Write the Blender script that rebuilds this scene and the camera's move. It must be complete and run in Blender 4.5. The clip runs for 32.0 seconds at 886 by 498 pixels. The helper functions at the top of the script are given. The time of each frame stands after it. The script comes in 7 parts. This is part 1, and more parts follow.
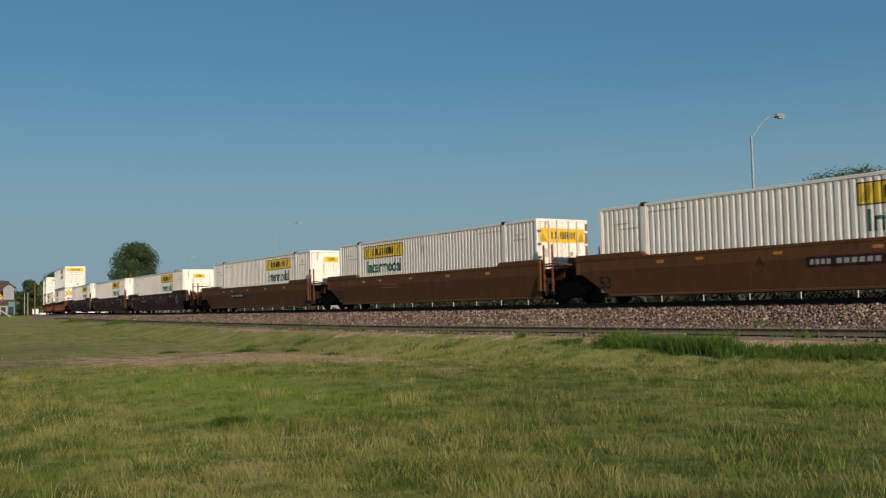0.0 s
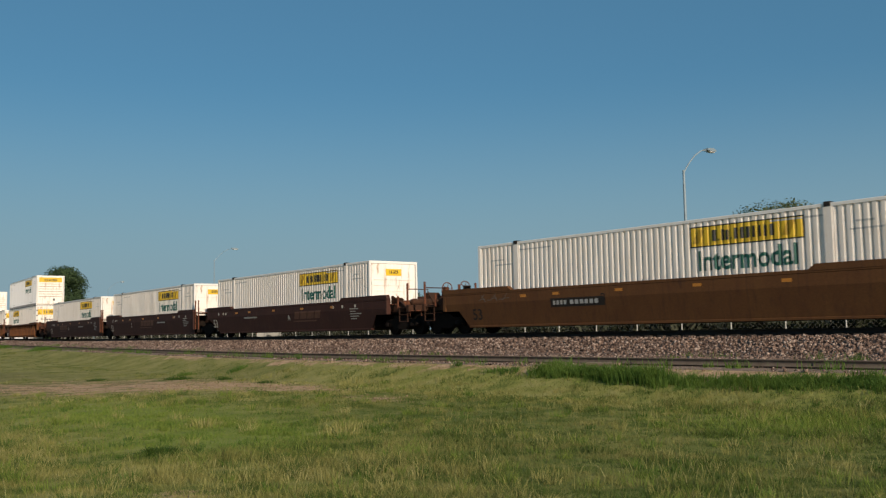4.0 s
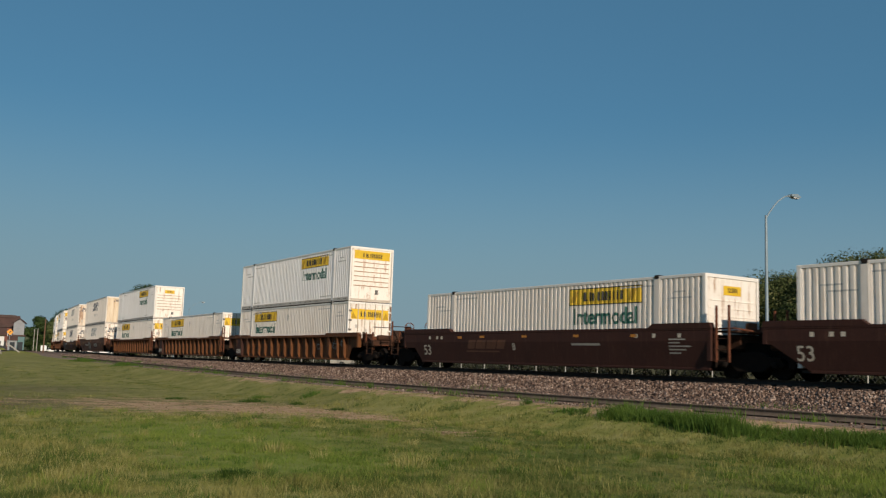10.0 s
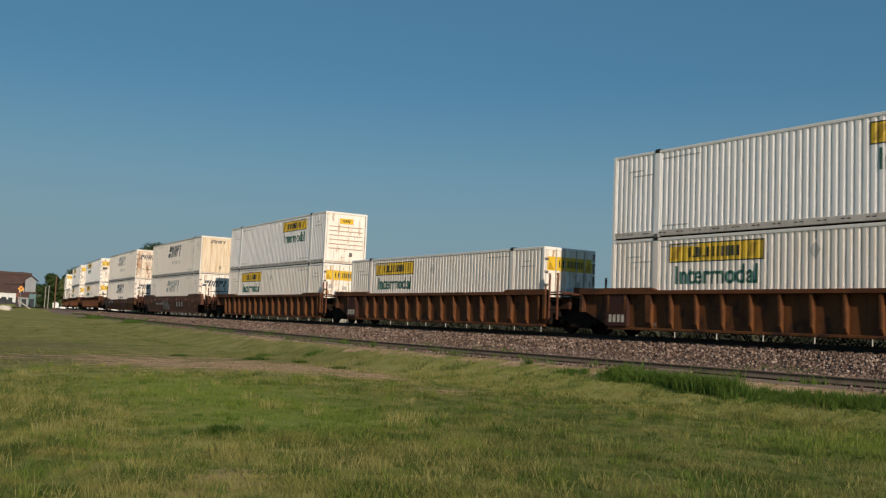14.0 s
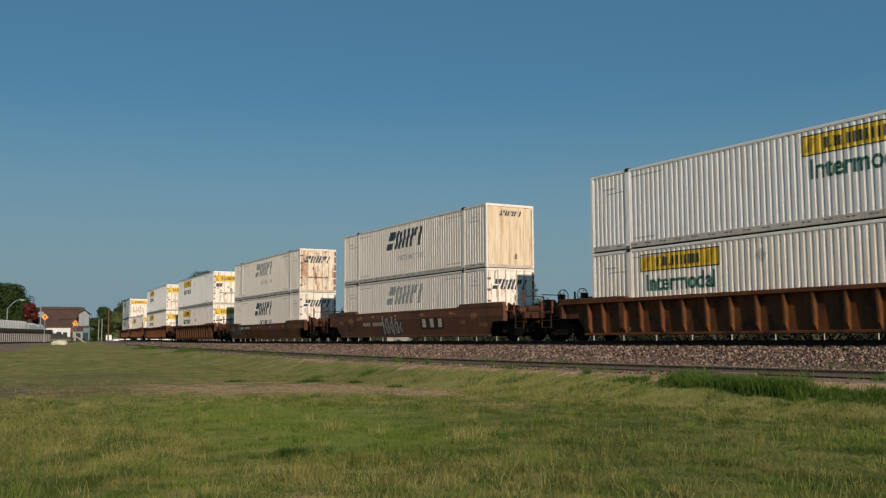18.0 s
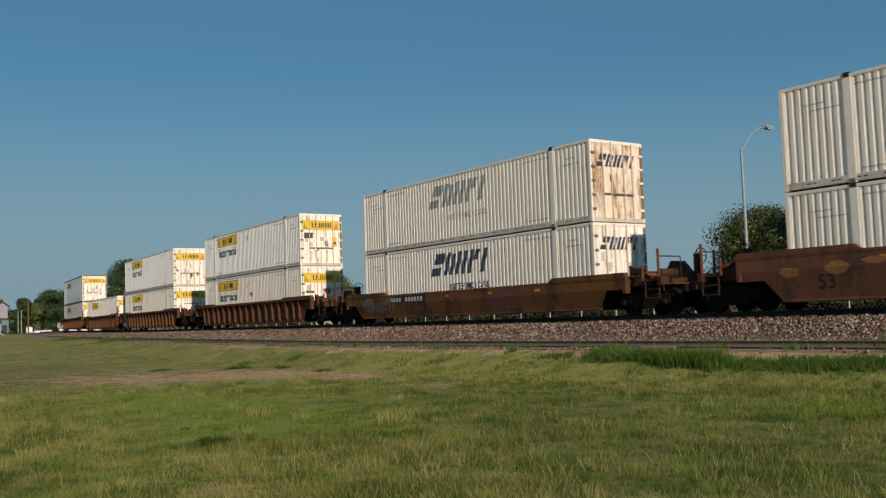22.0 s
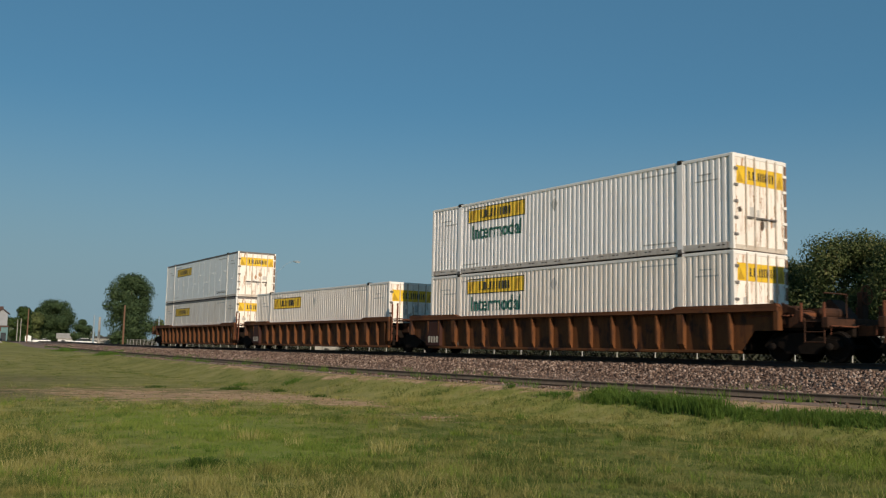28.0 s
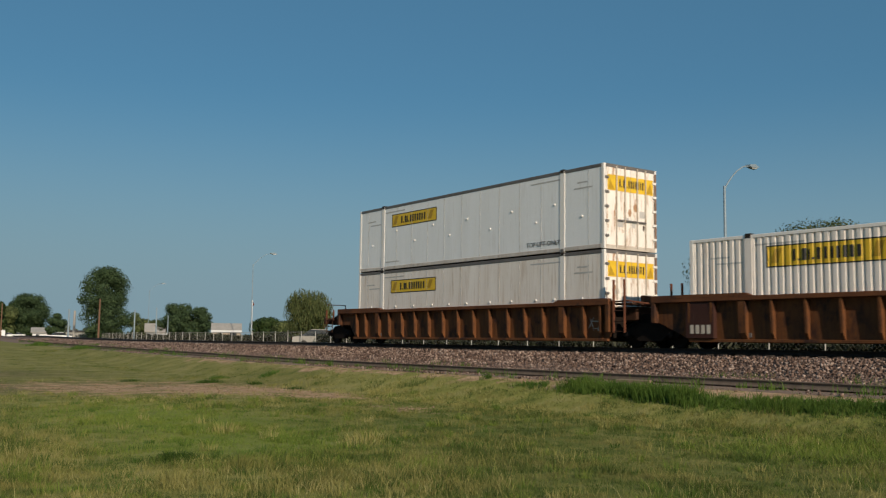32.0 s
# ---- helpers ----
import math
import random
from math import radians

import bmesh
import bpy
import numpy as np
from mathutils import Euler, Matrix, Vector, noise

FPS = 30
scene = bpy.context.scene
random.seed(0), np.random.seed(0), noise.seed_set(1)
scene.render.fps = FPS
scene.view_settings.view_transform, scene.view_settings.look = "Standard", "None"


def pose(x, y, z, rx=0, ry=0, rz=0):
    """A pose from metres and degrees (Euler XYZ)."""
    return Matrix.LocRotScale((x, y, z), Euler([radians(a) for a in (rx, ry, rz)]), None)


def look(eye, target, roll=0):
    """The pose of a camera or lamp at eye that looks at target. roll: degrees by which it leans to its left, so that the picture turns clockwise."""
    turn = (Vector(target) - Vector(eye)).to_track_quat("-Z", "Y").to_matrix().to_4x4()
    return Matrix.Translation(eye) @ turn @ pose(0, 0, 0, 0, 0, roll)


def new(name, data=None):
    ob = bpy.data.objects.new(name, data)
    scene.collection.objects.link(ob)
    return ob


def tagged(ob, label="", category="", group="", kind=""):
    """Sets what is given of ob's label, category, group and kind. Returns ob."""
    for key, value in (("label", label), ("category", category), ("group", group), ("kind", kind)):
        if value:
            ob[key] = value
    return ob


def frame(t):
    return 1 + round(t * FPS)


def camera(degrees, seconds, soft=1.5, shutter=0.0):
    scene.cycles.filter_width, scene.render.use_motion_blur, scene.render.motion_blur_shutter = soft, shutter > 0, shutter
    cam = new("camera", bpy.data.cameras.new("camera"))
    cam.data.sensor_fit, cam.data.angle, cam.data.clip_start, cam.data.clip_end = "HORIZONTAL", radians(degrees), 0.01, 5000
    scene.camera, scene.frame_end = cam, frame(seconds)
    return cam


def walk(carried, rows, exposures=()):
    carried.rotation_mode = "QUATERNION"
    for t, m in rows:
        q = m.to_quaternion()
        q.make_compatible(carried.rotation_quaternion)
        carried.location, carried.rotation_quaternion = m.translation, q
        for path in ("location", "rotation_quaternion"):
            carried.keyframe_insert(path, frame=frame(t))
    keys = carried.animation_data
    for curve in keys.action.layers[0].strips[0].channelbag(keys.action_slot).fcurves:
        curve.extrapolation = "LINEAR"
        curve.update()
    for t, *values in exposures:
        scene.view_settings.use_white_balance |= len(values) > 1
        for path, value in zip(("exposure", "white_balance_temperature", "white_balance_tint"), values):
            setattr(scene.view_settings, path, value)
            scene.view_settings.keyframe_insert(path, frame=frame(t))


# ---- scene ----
cam = camera(50.49, 32.0, soft=1.25, shutter=0.2)
walk(cam, [
    (0.0, pose(-0.107, 0.085, 1.600, 93.448, 1.357, -36.031)),
    (0.5, pose(-0.112, 0.135, 1.578, 93.439, 1.255, -35.674)),
    (1.0, pose(-0.096, 0.139, 1.578, 93.506, 1.109, -35.829)),
    (1.5, pose(-0.084, 0.150, 1.582, 93.355, 0.674, -35.317)),
    (2.0, pose(-0.057, 0.161, 1.591, 94.005, 0.948, -36.475)),
    (2.5, pose(-0.075, 0.158, 1.598, 93.834, 0.810, -36.939)),
    (3.0, pose(-0.104, 0.148, 1.597, 93.299, 0.829, -39.915)),
    (3.5, pose(-0.091, 0.161, 1.602, 94.417, 0.964, -39.687)),
    (5.5, pose(-0.195, -0.112, 1.661, 95.839, 0.378, -40.815)),
    (6.0, pose(-0.201, -0.062, 1.669, 95.062, -0.476, -38.374)),
    (6.5, pose(-0.111, -0.116, 1.678, 96.290, -0.748, -37.498)),
    (7.0, pose(-0.072, -0.179, 1.691, 96.596, -1.350, -37.877)),
    (7.5, pose(-0.062, -0.166, 1.693, 96.586, 0.611, -36.062)),
    (8.0, pose(-0.036, -0.130, 1.682, 95.422, 0.873, -34.866)),
    (8.5, pose(-0.035, -0.102, 1.681, 95.509, 0.107, -33.908)),
    (9.0, pose(-0.089, -0.051, 1.671, 95.129, 0.313, -34.035)),
    (9.5, pose(-0.201, -0.084, 1.679, 96.296, -0.664, -36.239)),
    (10.0, pose(-0.268, -0.111, 1.679, 97.018, -1.880, -35.581)),
    (10.5, pose(-0.264, -0.105, 1.684, 96.876, -1.289, -34.377)),
    (11.0, pose(-0.246, -0.129, 1.689, 97.273, -0.393, -35.077)),
    (11.5, pose(-0.145, -0.163, 1.699, 96.890, -0.966, -37.307)),
    (12.0, pose(-0.000, -0.179, 1.690, 96.707, -2.618, -36.337)),
    (12.5, pose(0.072, -0.155, 1.681, 96.170, -0.592, -36.728)),
    (13.0, pose(0.027, -0.232, 1.681, 95.654, -0.844, -35.753)),
    (13.5, pose(0.037, -0.217, 1.673, 95.349, -2.332, -35.245)),
    (15.5, pose(0.023, 0.160, 1.621, 93.087, -1.803, -33.808)),
    (16.0, pose(-0.038, 0.129, 1.627, 95.152, -0.422, -34.605)),
    (16.5, pose(-0.094, 0.110, 1.619, 95.833, -0.833, -35.226)),
    (17.0, pose(-0.103, 0.097, 1.618, 96.479, -2.208, -33.201)),
    (17.5, pose(-0.095, 0.107, 1.627, 95.982, -0.827, -31.584)),
    (18.0, pose(-0.060, 0.136, 1.622, 95.507, 0.295, -32.116)),
    (18.5, pose(-0.062, 0.129, 1.627, 95.706, -0.533, -31.571)),
    (19.0, pose(0.024, 0.204, 1.626, 95.088, -2.412, -32.855)),
    (19.5, pose(-0.007, 0.056, 1.637, 95.565, 1.252, -34.487)),
    (20.0, pose(-0.064, -0.094, 1.669, 94.984, 1.703, -34.665)),
    (20.5, pose(-0.017, 0.021, 1.648, 95.168, 2.026, -34.471)),
    (21.0, pose(0.003, -0.032, 1.647, 95.130, 2.368, -35.363)),
    (21.5, pose(0.008, 0.020, 1.642, 94.701, 1.378, -35.832)),
    (22.0, pose(0.049, 0.011, 1.639, 94.267, 1.963, -36.281)),
    (22.5, pose(0.130, -0.014, 1.646, 95.815, -1.812, -35.665)),
    (23.0, pose(0.119, -0.066, 1.631, 95.207, -1.718, -34.743)),
    (23.5, pose(0.122, 0.020, 1.642, 94.718, -0.816, -37.310)),
    (24.0, pose(0.064, 0.085, 1.639, 94.795, -1.870, -37.830)),
    (24.5, pose(0.110, 0.127, 1.652, 95.599, -1.962, -36.913)),
    (25.0, pose(0.122, 0.122, 1.647, 96.010, -1.969, -36.782)),
    (25.5, pose(0.138, 0.127, 1.644, 95.791, -2.202, -36.628)),
    (27.5, pose(0.124, 0.123, 1.643, 95.975, -1.432, -36.362)),
    (28.0, pose(0.120, 0.123, 1.643, 96.189, -1.216, -36.324)),
    (28.5, pose(0.129, 0.090, 1.646, 96.427, -1.120, -36.769)),
    (29.0, pose(0.122, 0.094, 1.653, 96.280, -1.473, -36.649)),
    (29.5, pose(0.135, 0.129, 1.649, 95.927, -1.809, -36.542)),
    (30.0, pose(0.157, 0.123, 1.648, 95.695, -1.655, -36.998)),
    (30.5, pose(0.147, 0.100, 1.649, 95.645, -1.436, -36.978)),
    (31.0, pose(0.164, 0.113, 1.647, 95.809, -1.132, -36.955)),
    (31.5, pose(0.169, 0.099, 1.640, 95.745, -0.953, -37.375)),
    (32.0, pose(0.172, 0.097, 1.652, 95.661, -0.728, -37.630)),
], exposures=[(0.0, 0.08, 6150, 4), (2.0, 0.15, 6150, 4), (3.5, 0.14, 6150, 4), (6.0, 0.06, 6150, 4), (9.0, 0.0, 6150, 4), (11.0, -0.06, 6150, 4), (13.5, -0.05, 6150, 4), (16.0, 0.03, 6150, 4),
              (17.5, -0.09, 6150, 4), (19.0, -0.08, 6150, 4), (21.0, 0.0, 6150, 4), (24.0, 0.0, 6150, 4), (28.0, 0.04, 6150, 4), (32.0, 0.0, 6150, 4)])

# ---------------------------------------------------------------- light
SUN_EL, SUN_AZ = 23.0, 194.5          # azimuth clockwise from +y
world = bpy.data.worlds.new("world")
scene.world = world
world.use_nodes = True
wn = world.node_tree.nodes
sky = wn.new("ShaderNodeTexSky")
sky.sky_type = "NISHITA"
sky.sun_disc = False
sky.sun_elevation = radians(SUN_EL)
sky.sun_rotation = radians(SUN_AZ)
sky.altitude = 300
sky.air_density, sky.dust_density, sky.ozone_density = 1.0, 0.25, 2.6
wn["Background"].inputs["Strength"].default_value = 0.06
# clear sky, tinted, fading into a level haze all round the horizon
wl = world.node_tree.links
tint = wn.new("ShaderNodeMix")
tint.data_type, tint.blend_type = "RGBA", "MULTIPLY"
tint.inputs["Factor"].default_value = 1.0
tint.inputs["B"].default_value = (0.72, 1.0, 1.01, 1)
wl.new(sky.outputs[0], tint.inputs["A"])
even = wn.new("ShaderNodeMix")
even.data_type = "RGBA"
even.inputs["Factor"].default_value = 0.45
wl.new(tint.outputs["Result"], even.inputs["A"])
even.inputs["B"].default_value = (1.55, 3.68, 5.85, 1)
wtc = wn.new("ShaderNodeTexCoord")
sep = wn.new("ShaderNodeSeparateXYZ")
wl.new(wtc.outputs["Generated"], sep.inputs[0])
hz = wn.new("ShaderNodeMapRange")
hz.interpolation_type = "SMOOTHSTEP"
hz.inputs["From Min"].default_value, hz.inputs["From Max"].default_value = 0.02, 0.27
hz.inputs["To Min"].default_value, hz.inputs["To Max"].default_value = 1.0, 0.0
wl.new(sep.outputs["Z"], hz.inputs["Value"])
haze = wn.new("ShaderNodeMix")
haze.data_type = "RGBA"
wl.new(hz.outputs[0], haze.inputs["Factor"])
wl.new(even.outputs["Result"], haze.inputs["A"])
haze.inputs["B"].default_value = (3.75, 5.15, 5.9, 1)
wl.new(haze.outputs["Result"], wn["Background"].inputs["Color"])
sun = new("sun", bpy.data.lights.new("sun", "SUN"))
sun.data.energy, sun.data.angle, sun.data.color = 4.6, radians(0.6), (1.0, 0.80, 0.62)
se, sa = radians(SUN_EL), radians(SUN_AZ)
SUN_DIR = Vector((math.sin(sa) * math.cos(se), math.cos(sa) * math.cos(se), math.sin(se)))
sun.matrix_world = look((0, 0, 60), Vector((0, 0, 60)) - SUN_DIR)

# ---------------------------------------------------------------- materials


def sock(n, *names):
    for nm in names:
        if nm in n.inputs:
            return n.inputs[nm]


def material(name, base, second=None, rough=0.7, metal=0.0, scale=3.0, fine=40.0, mix=0.5, bump=0.15, stretch=(1, 1, 1),
             third=None, third_at=0.62, third_scale=1.5, rand=0.0, spec=0.4, bump_scale=1.0, detail=6.0, grain=0.16, streak=None):
    """Two-scale noise paint: base and second mixed by coarse noise, fine grain, patches of a third colour, bump."""
    m = bpy.data.materials.new(name)
    m.use_nodes = True
    nt = m.node_tree
    b = nt.nodes["Principled BSDF"]
    b.inputs["Roughness"].default_value = rough
    b.inputs["Metallic"].default_value = metal
    b.inputs["Specular IOR Level"].default_value = spec
    second = second or tuple(c * 0.75 for c in base)
    tc = nt.nodes.new("ShaderNodeTexCoord")
    mp = nt.nodes.new("ShaderNodeMapping")
    mp.inputs["Scale"].default_value = stretch
    nt.links.new(tc.outputs["Object"], mp.inputs["Vector"])
    n1 = nt.nodes.new("ShaderNodeTexNoise")
    n1.inputs["Scale"].default_value = scale
    n1.inputs["Detail"].default_value = detail
    n1.inputs["Roughness"].default_value = 0.6
    nt.links.new(mp.outputs[0], n1.inputs["Vector"])
    r1 = nt.nodes.new("ShaderNodeValToRGB")
    r1.color_ramp.elements[0].position, r1.color_ramp.elements[1].position = 0.5 - mix * 0.5, 0.5 + mix * 0.5
    r1.color_ramp.elements[0].color, r1.color_ramp.elements[1].color = (*base, 1), (*second, 1)
    nt.links.new(n1.outputs["Fac"], r1.inputs[0])
    n2 = nt.nodes.new("ShaderNodeTexNoise")
    n2.inputs["Scale"].default_value = fine
    n2.inputs["Detail"].default_value = 4
    nt.links.new(tc.outputs["Object"], n2.inputs["Vector"])
    mr = nt.nodes.new("ShaderNodeMapRange")
    mr.inputs["From Min"].default_value, mr.inputs["From Max"].default_value = 0.3, 0.7
    mr.inputs["To Min"].default_value, mr.inputs["To Max"].default_value = 1 - grain, 1 + grain * 0.85
    nt.links.new(n2.outputs["Fac"], mr.inputs["Value"])
    mul = nt.nodes.new("ShaderNodeMix")
    mul.data_type, mul.blend_type = "RGBA", "MULTIPLY"
    mul.inputs["Factor"].default_value = 1.0
    nt.links.new(r1.outputs[0], mul.inputs["A"])
    nt.links.new(mr.outputs[0], mul.inputs["B"])
    col = mul.outputs["Result"]
    if third:
        n3 = nt.nodes.new("ShaderNodeTexNoise")
        n3.inputs["Scale"].default_value = third_scale
        n3.inputs["Detail"].default_value = 8
        n3.inputs["Roughness"].default_value = 0.7
        nt.links.new(mp.outputs[0], n3.inputs["Vector"])
        r3 = nt.nodes.new("ShaderNodeValToRGB")
        r3.color_ramp.elements[0].position, r3.color_ramp.elements[1].position = third_at, third_at + 0.1
        r3.color_ramp.elements[0].color, r3.color_ramp.elements[1].color = (0, 0, 0, 1), (1, 1, 1, 1)
        nt.links.new(n3.outputs["Fac"], r3.inputs[0])
        mx = nt.nodes.new("ShaderNodeMix")
        mx.data_type = "RGBA"
        nt.links.new(r3.outputs[0], mx.inputs["Factor"])
        nt.links.new(col, mx.inputs["A"])
        mx.inputs["B"].default_value = (*third, 1)
        col = mx.outputs["Result"]
    if streak:
        # thin upright runs of rust or grime: colour, threshold, strength
        ms = nt.nodes.new("ShaderNodeMapping")
        ms.inputs["Scale"].default_value = (7.0, 7.0, 0.40)
        nt.links.new(tc.outputs["Object"], ms.inputs["Vector"])
        n4 = nt.nodes.new("ShaderNodeTexNoise")
        n4.inputs["Scale"].default_value, n4.inputs["Detail"].default_value, n4.inputs["Roughness"].default_value = 1.7, 6, 0.62
        nt.links.new(ms.outputs[0], n4.inputs["Vector"])
        r4 = nt.nodes.new("ShaderNodeMapRange")
        r4.inputs["From Min"].default_value, r4.inputs["From Max"].default_value, r4.inputs["To Max"].default_value = streak[1], streak[1] + 0.16, streak[2]
        nt.links.new(n4.outputs["Fac"], r4.inputs["Value"])
        m4 = nt.nodes.new("ShaderNodeMix")
        m4.data_type = "RGBA"
        nt.links.new(r4.outputs[0], m4.inputs["Factor"])
        nt.links.new(col, m4.inputs["A"])
        m4.inputs["B"].default_value = (*streak[0], 1)
        col = m4.outputs["Result"]
    if rand:
        oi = nt.nodes.new("ShaderNodeObjectInfo")
        mr2 = nt.nodes.new("ShaderNodeMapRange")
        mr2.inputs["To Min"].default_value, mr2.inputs["To Max"].default_value = 1 - rand, 1 + rand
        nt.links.new(oi.outputs["Random"], mr2.inputs["Value"])
        m2 = nt.nodes.new("ShaderNodeMix")
        m2.data_type, m2.blend_type = "RGBA", "MULTIPLY"
        m2.inputs["Factor"].default_value = 1.0
        nt.links.new(col, m2.inputs["A"])
        nt.links.new(mr2.outputs[0], m2.inputs["B"])
        col = m2.outputs["Result"]
    nt.links.new(col, b.inputs["Base Color"])
    if bump:
        bp = nt.nodes.new("ShaderNodeBump")
        bp.inputs["Strength"].default_value = bump
        bp.inputs["Distance"].default_value = 0.02 * bump_scale
        nt.links.new(n2.outputs["Fac"], bp.inputs["Height"])
        nt.links.new(bp.outputs[0], b.inputs["Normal"])
    return m


def island_material(name, ramp, rough=0.8, patch=None, patch_scale=0.2, patch_mix=0.5, trans=0.0, spec=0.2, patch2=None, tone=False):
    """Colour by island (blade, leaf, stone) from a ramp, shifted in broad patches."""
    m = bpy.data.materials.new(name)
    m.use_nodes = True
    nt = m.node_tree
    b = nt.nodes["Principled BSDF"]
    b.inputs["Roughness"].default_value = rough
    b.inputs["Specular IOR Level"].default_value = spec
    g = nt.nodes.new("ShaderNodeNewGeometry")
    rp = nt.nodes.new("ShaderNodeValToRGB")
    while len(rp.color_ramp.elements) < len(ramp):
        rp.color_ramp.elements.new(0.5)
    for e, (p, c) in zip(rp.color_ramp.elements, ramp):
        e.position, e.color = p, (*c, 1)
    fac = g.outputs["Random Per Island"]
    if tone:
        # each tuft has its own tone, each blade a little of its own
        at = nt.nodes.new("ShaderNodeAttribute")
        at.attribute_name = "tone"
        mt = nt.nodes.new("ShaderNodeMix")
        mt.inputs["Factor"].default_value = 0.28
        nt.links.new(at.outputs["Fac"], mt.inputs["A"])
        nt.links.new(fac, mt.inputs["B"])
        fac = mt.outputs["Result"]
    nt.links.new(fac, rp.inputs[0])
    col = rp.outputs[0]
    if patch:
        tc = nt.nodes.new("ShaderNodeTexCoord")
        n = nt.nodes.new("ShaderNodeTexNoise")
        n.inputs["Scale"].default_value, n.inputs["Detail"].default_value, n.inputs["Roughness"].default_value = patch_scale, 8, 0.72
        nt.links.new(tc.outputs["Object"], n.inputs["Vector"])
        r2 = nt.nodes.new("ShaderNodeValToRGB")
        r2.color_ramp.elements[0].position, r2.color_ramp.elements[1].position = 0.42, 0.62
        r2.color_ramp.elements[0].color, r2.color_ramp.elements[1].color = (0, 0, 0, 1), (patch_mix,) * 3 + (1,)
        nt.links.new(n.outputs["Fac"], r2.inputs[0])
        mx = nt.nodes.new("ShaderNodeMix")
        mx.data_type = "RGBA"
        nt.links.new(r2.outputs[0], mx.inputs["Factor"])
        nt.links.new(col, mx.inputs["A"])
        mx.inputs["B"].default_value = (*patch, 1)
        col = mx.outputs["Result"]
        if patch2:
            n2 = nt.nodes.new("ShaderNodeTexNoise")
            n2.inputs["Scale"].default_value, n2.inputs["Detail"].default_value, n2.inputs["Roughness"].default_value = 0.95, 6, 0.65
            nt.links.new(tc.outputs["Object"], n2.inputs["Vector"])
            r3 = nt.nodes.new("ShaderNodeMapRange")
            r3.inputs["From Min"].default_value, r3.inputs["From Max"].default_value, r3.inputs["To Max"].default_value = 0.56, 0.46, 0.9
            nt.links.new(n2.outputs["Fac"], r3.inputs["Value"])
            m2 = nt.nodes.new("ShaderNodeMix")
            m2.data_type = "RGBA"
            nt.links.new(r3.outputs[0], m2.inputs["Factor"])
            nt.links.new(col, m2.inputs["A"])
            m2.inputs["B"].default_value = (*patch2, 1)
            col = m2.outputs["Result"]
    nt.links.new(col, b.inputs["Base Color"])
    if trans:
        t = nt.nodes.new("ShaderNodeBsdfTranslucent")
        nt.links.new(col, t.inputs["Color"])
        ms = nt.nodes.new("ShaderNodeMixShader")
        ms.inputs[0].default_value = trans
        nt.links.new(b.outputs[0], ms.inputs[1])
        nt.links.new(t.outputs[0], ms.inputs[2])
        nt.links.new(ms.outputs[0], nt.nodes["Material Output"].inputs["Surface"])
    return m


M = {}
WHITE_STREAK = (1.2, 1.2, 0.12)
M["white"] = material("container_white_paint", (0.89, 0.865, 0.86), (0.80, 0.765, 0.745), 0.55, grain=0.04, scale=2.2, fine=25, stretch=WHITE_STREAK,
                      third=(0.36, 0.27, 0.19), third_at=0.71, third_scale=2.6, rand=0.06, bump=0.05, streak=((0.42, 0.30, 0.20), 0.56, 0.45))
M["white_clean"] = material("container_clean_white", (0.84, 0.80, 0.755), (0.74, 0.70, 0.65), 0.5, grain=0.04, scale=1.6, fine=25, stretch=WHITE_STREAK, rand=0.05, bump=0.04)
M["cream"] = material("container_cream_paint", (0.830, 0.765, 0.704), (0.724, 0.652, 0.575), 0.6, grain=0.04, scale=2.5, fine=25, stretch=WHITE_STREAK,
                      third=(0.40, 0.27, 0.17), third_at=0.65, third_scale=2.4, rand=0.05, bump=0.05, streak=((0.44, 0.31, 0.20), 0.55, 0.45))
M["tan_end"] = material("rust_washed_cream", (0.78, 0.68, 0.54), (0.64, 0.49, 0.32), 0.65, grain=0.04, scale=2.0, fine=25, stretch=(2.5, 2.5, 0.2), bump=0.05, streak=((0.42, 0.24, 0.11), 0.50, 0.7))
M["rusty_white"] = material("white_door_paint", (0.87, 0.82, 0.76), (0.78, 0.71, 0.63), 0.6, grain=0.04, scale=2.6, fine=20, stretch=(1.5, 1.5, 0.3),
                            third=(0.36, 0.19, 0.09), third_at=0.555, third_scale=2.6, rand=0.06, bump=0.06, streak=((0.40, 0.22, 0.11), 0.55, 0.65))
M["rusty_door"] = material("rust_eaten_door_paint", (0.82, 0.74, 0.64), (0.66, 0.52, 0.38), 0.65, grain=0.05, scale=2.6, fine=20, stretch=(1.5, 1.5, 0.4),
                           third=(0.30, 0.15, 0.07), third_at=0.50, third_scale=1.8, bump=0.08)
M["plate"] = material("plate_grey_white", (0.86, 0.86, 0.86), (0.78, 0.78, 0.77), 0.4, grain=0.04, scale=1.6, fine=20, stretch=WHITE_STREAK, bump=0.04,
                      third=(0.38, 0.32, 0.25), third_at=0.70, third_scale=2.0, streak=((0.45, 0.40, 0.34), 0.56, 0.35))
M["plate_dirty"] = material("plate_dusty_cream", (0.86, 0.80, 0.735), (0.74, 0.66, 0.58), 0.55, grain=0.04, scale=1.8, fine=20, stretch=WHITE_STREAK, bump=0.05,
                            third=(0.40, 0.27, 0.16), third_at=0.62, third_scale=2.0, streak=((0.42, 0.29, 0.18), 0.52, 0.55))
M["greyrail"] = material("weathered_grey_rail", (0.40, 0.37, 0.33), (0.26, 0.23, 0.20), 0.7, scale=2.5, fine=30, bump=0.1)
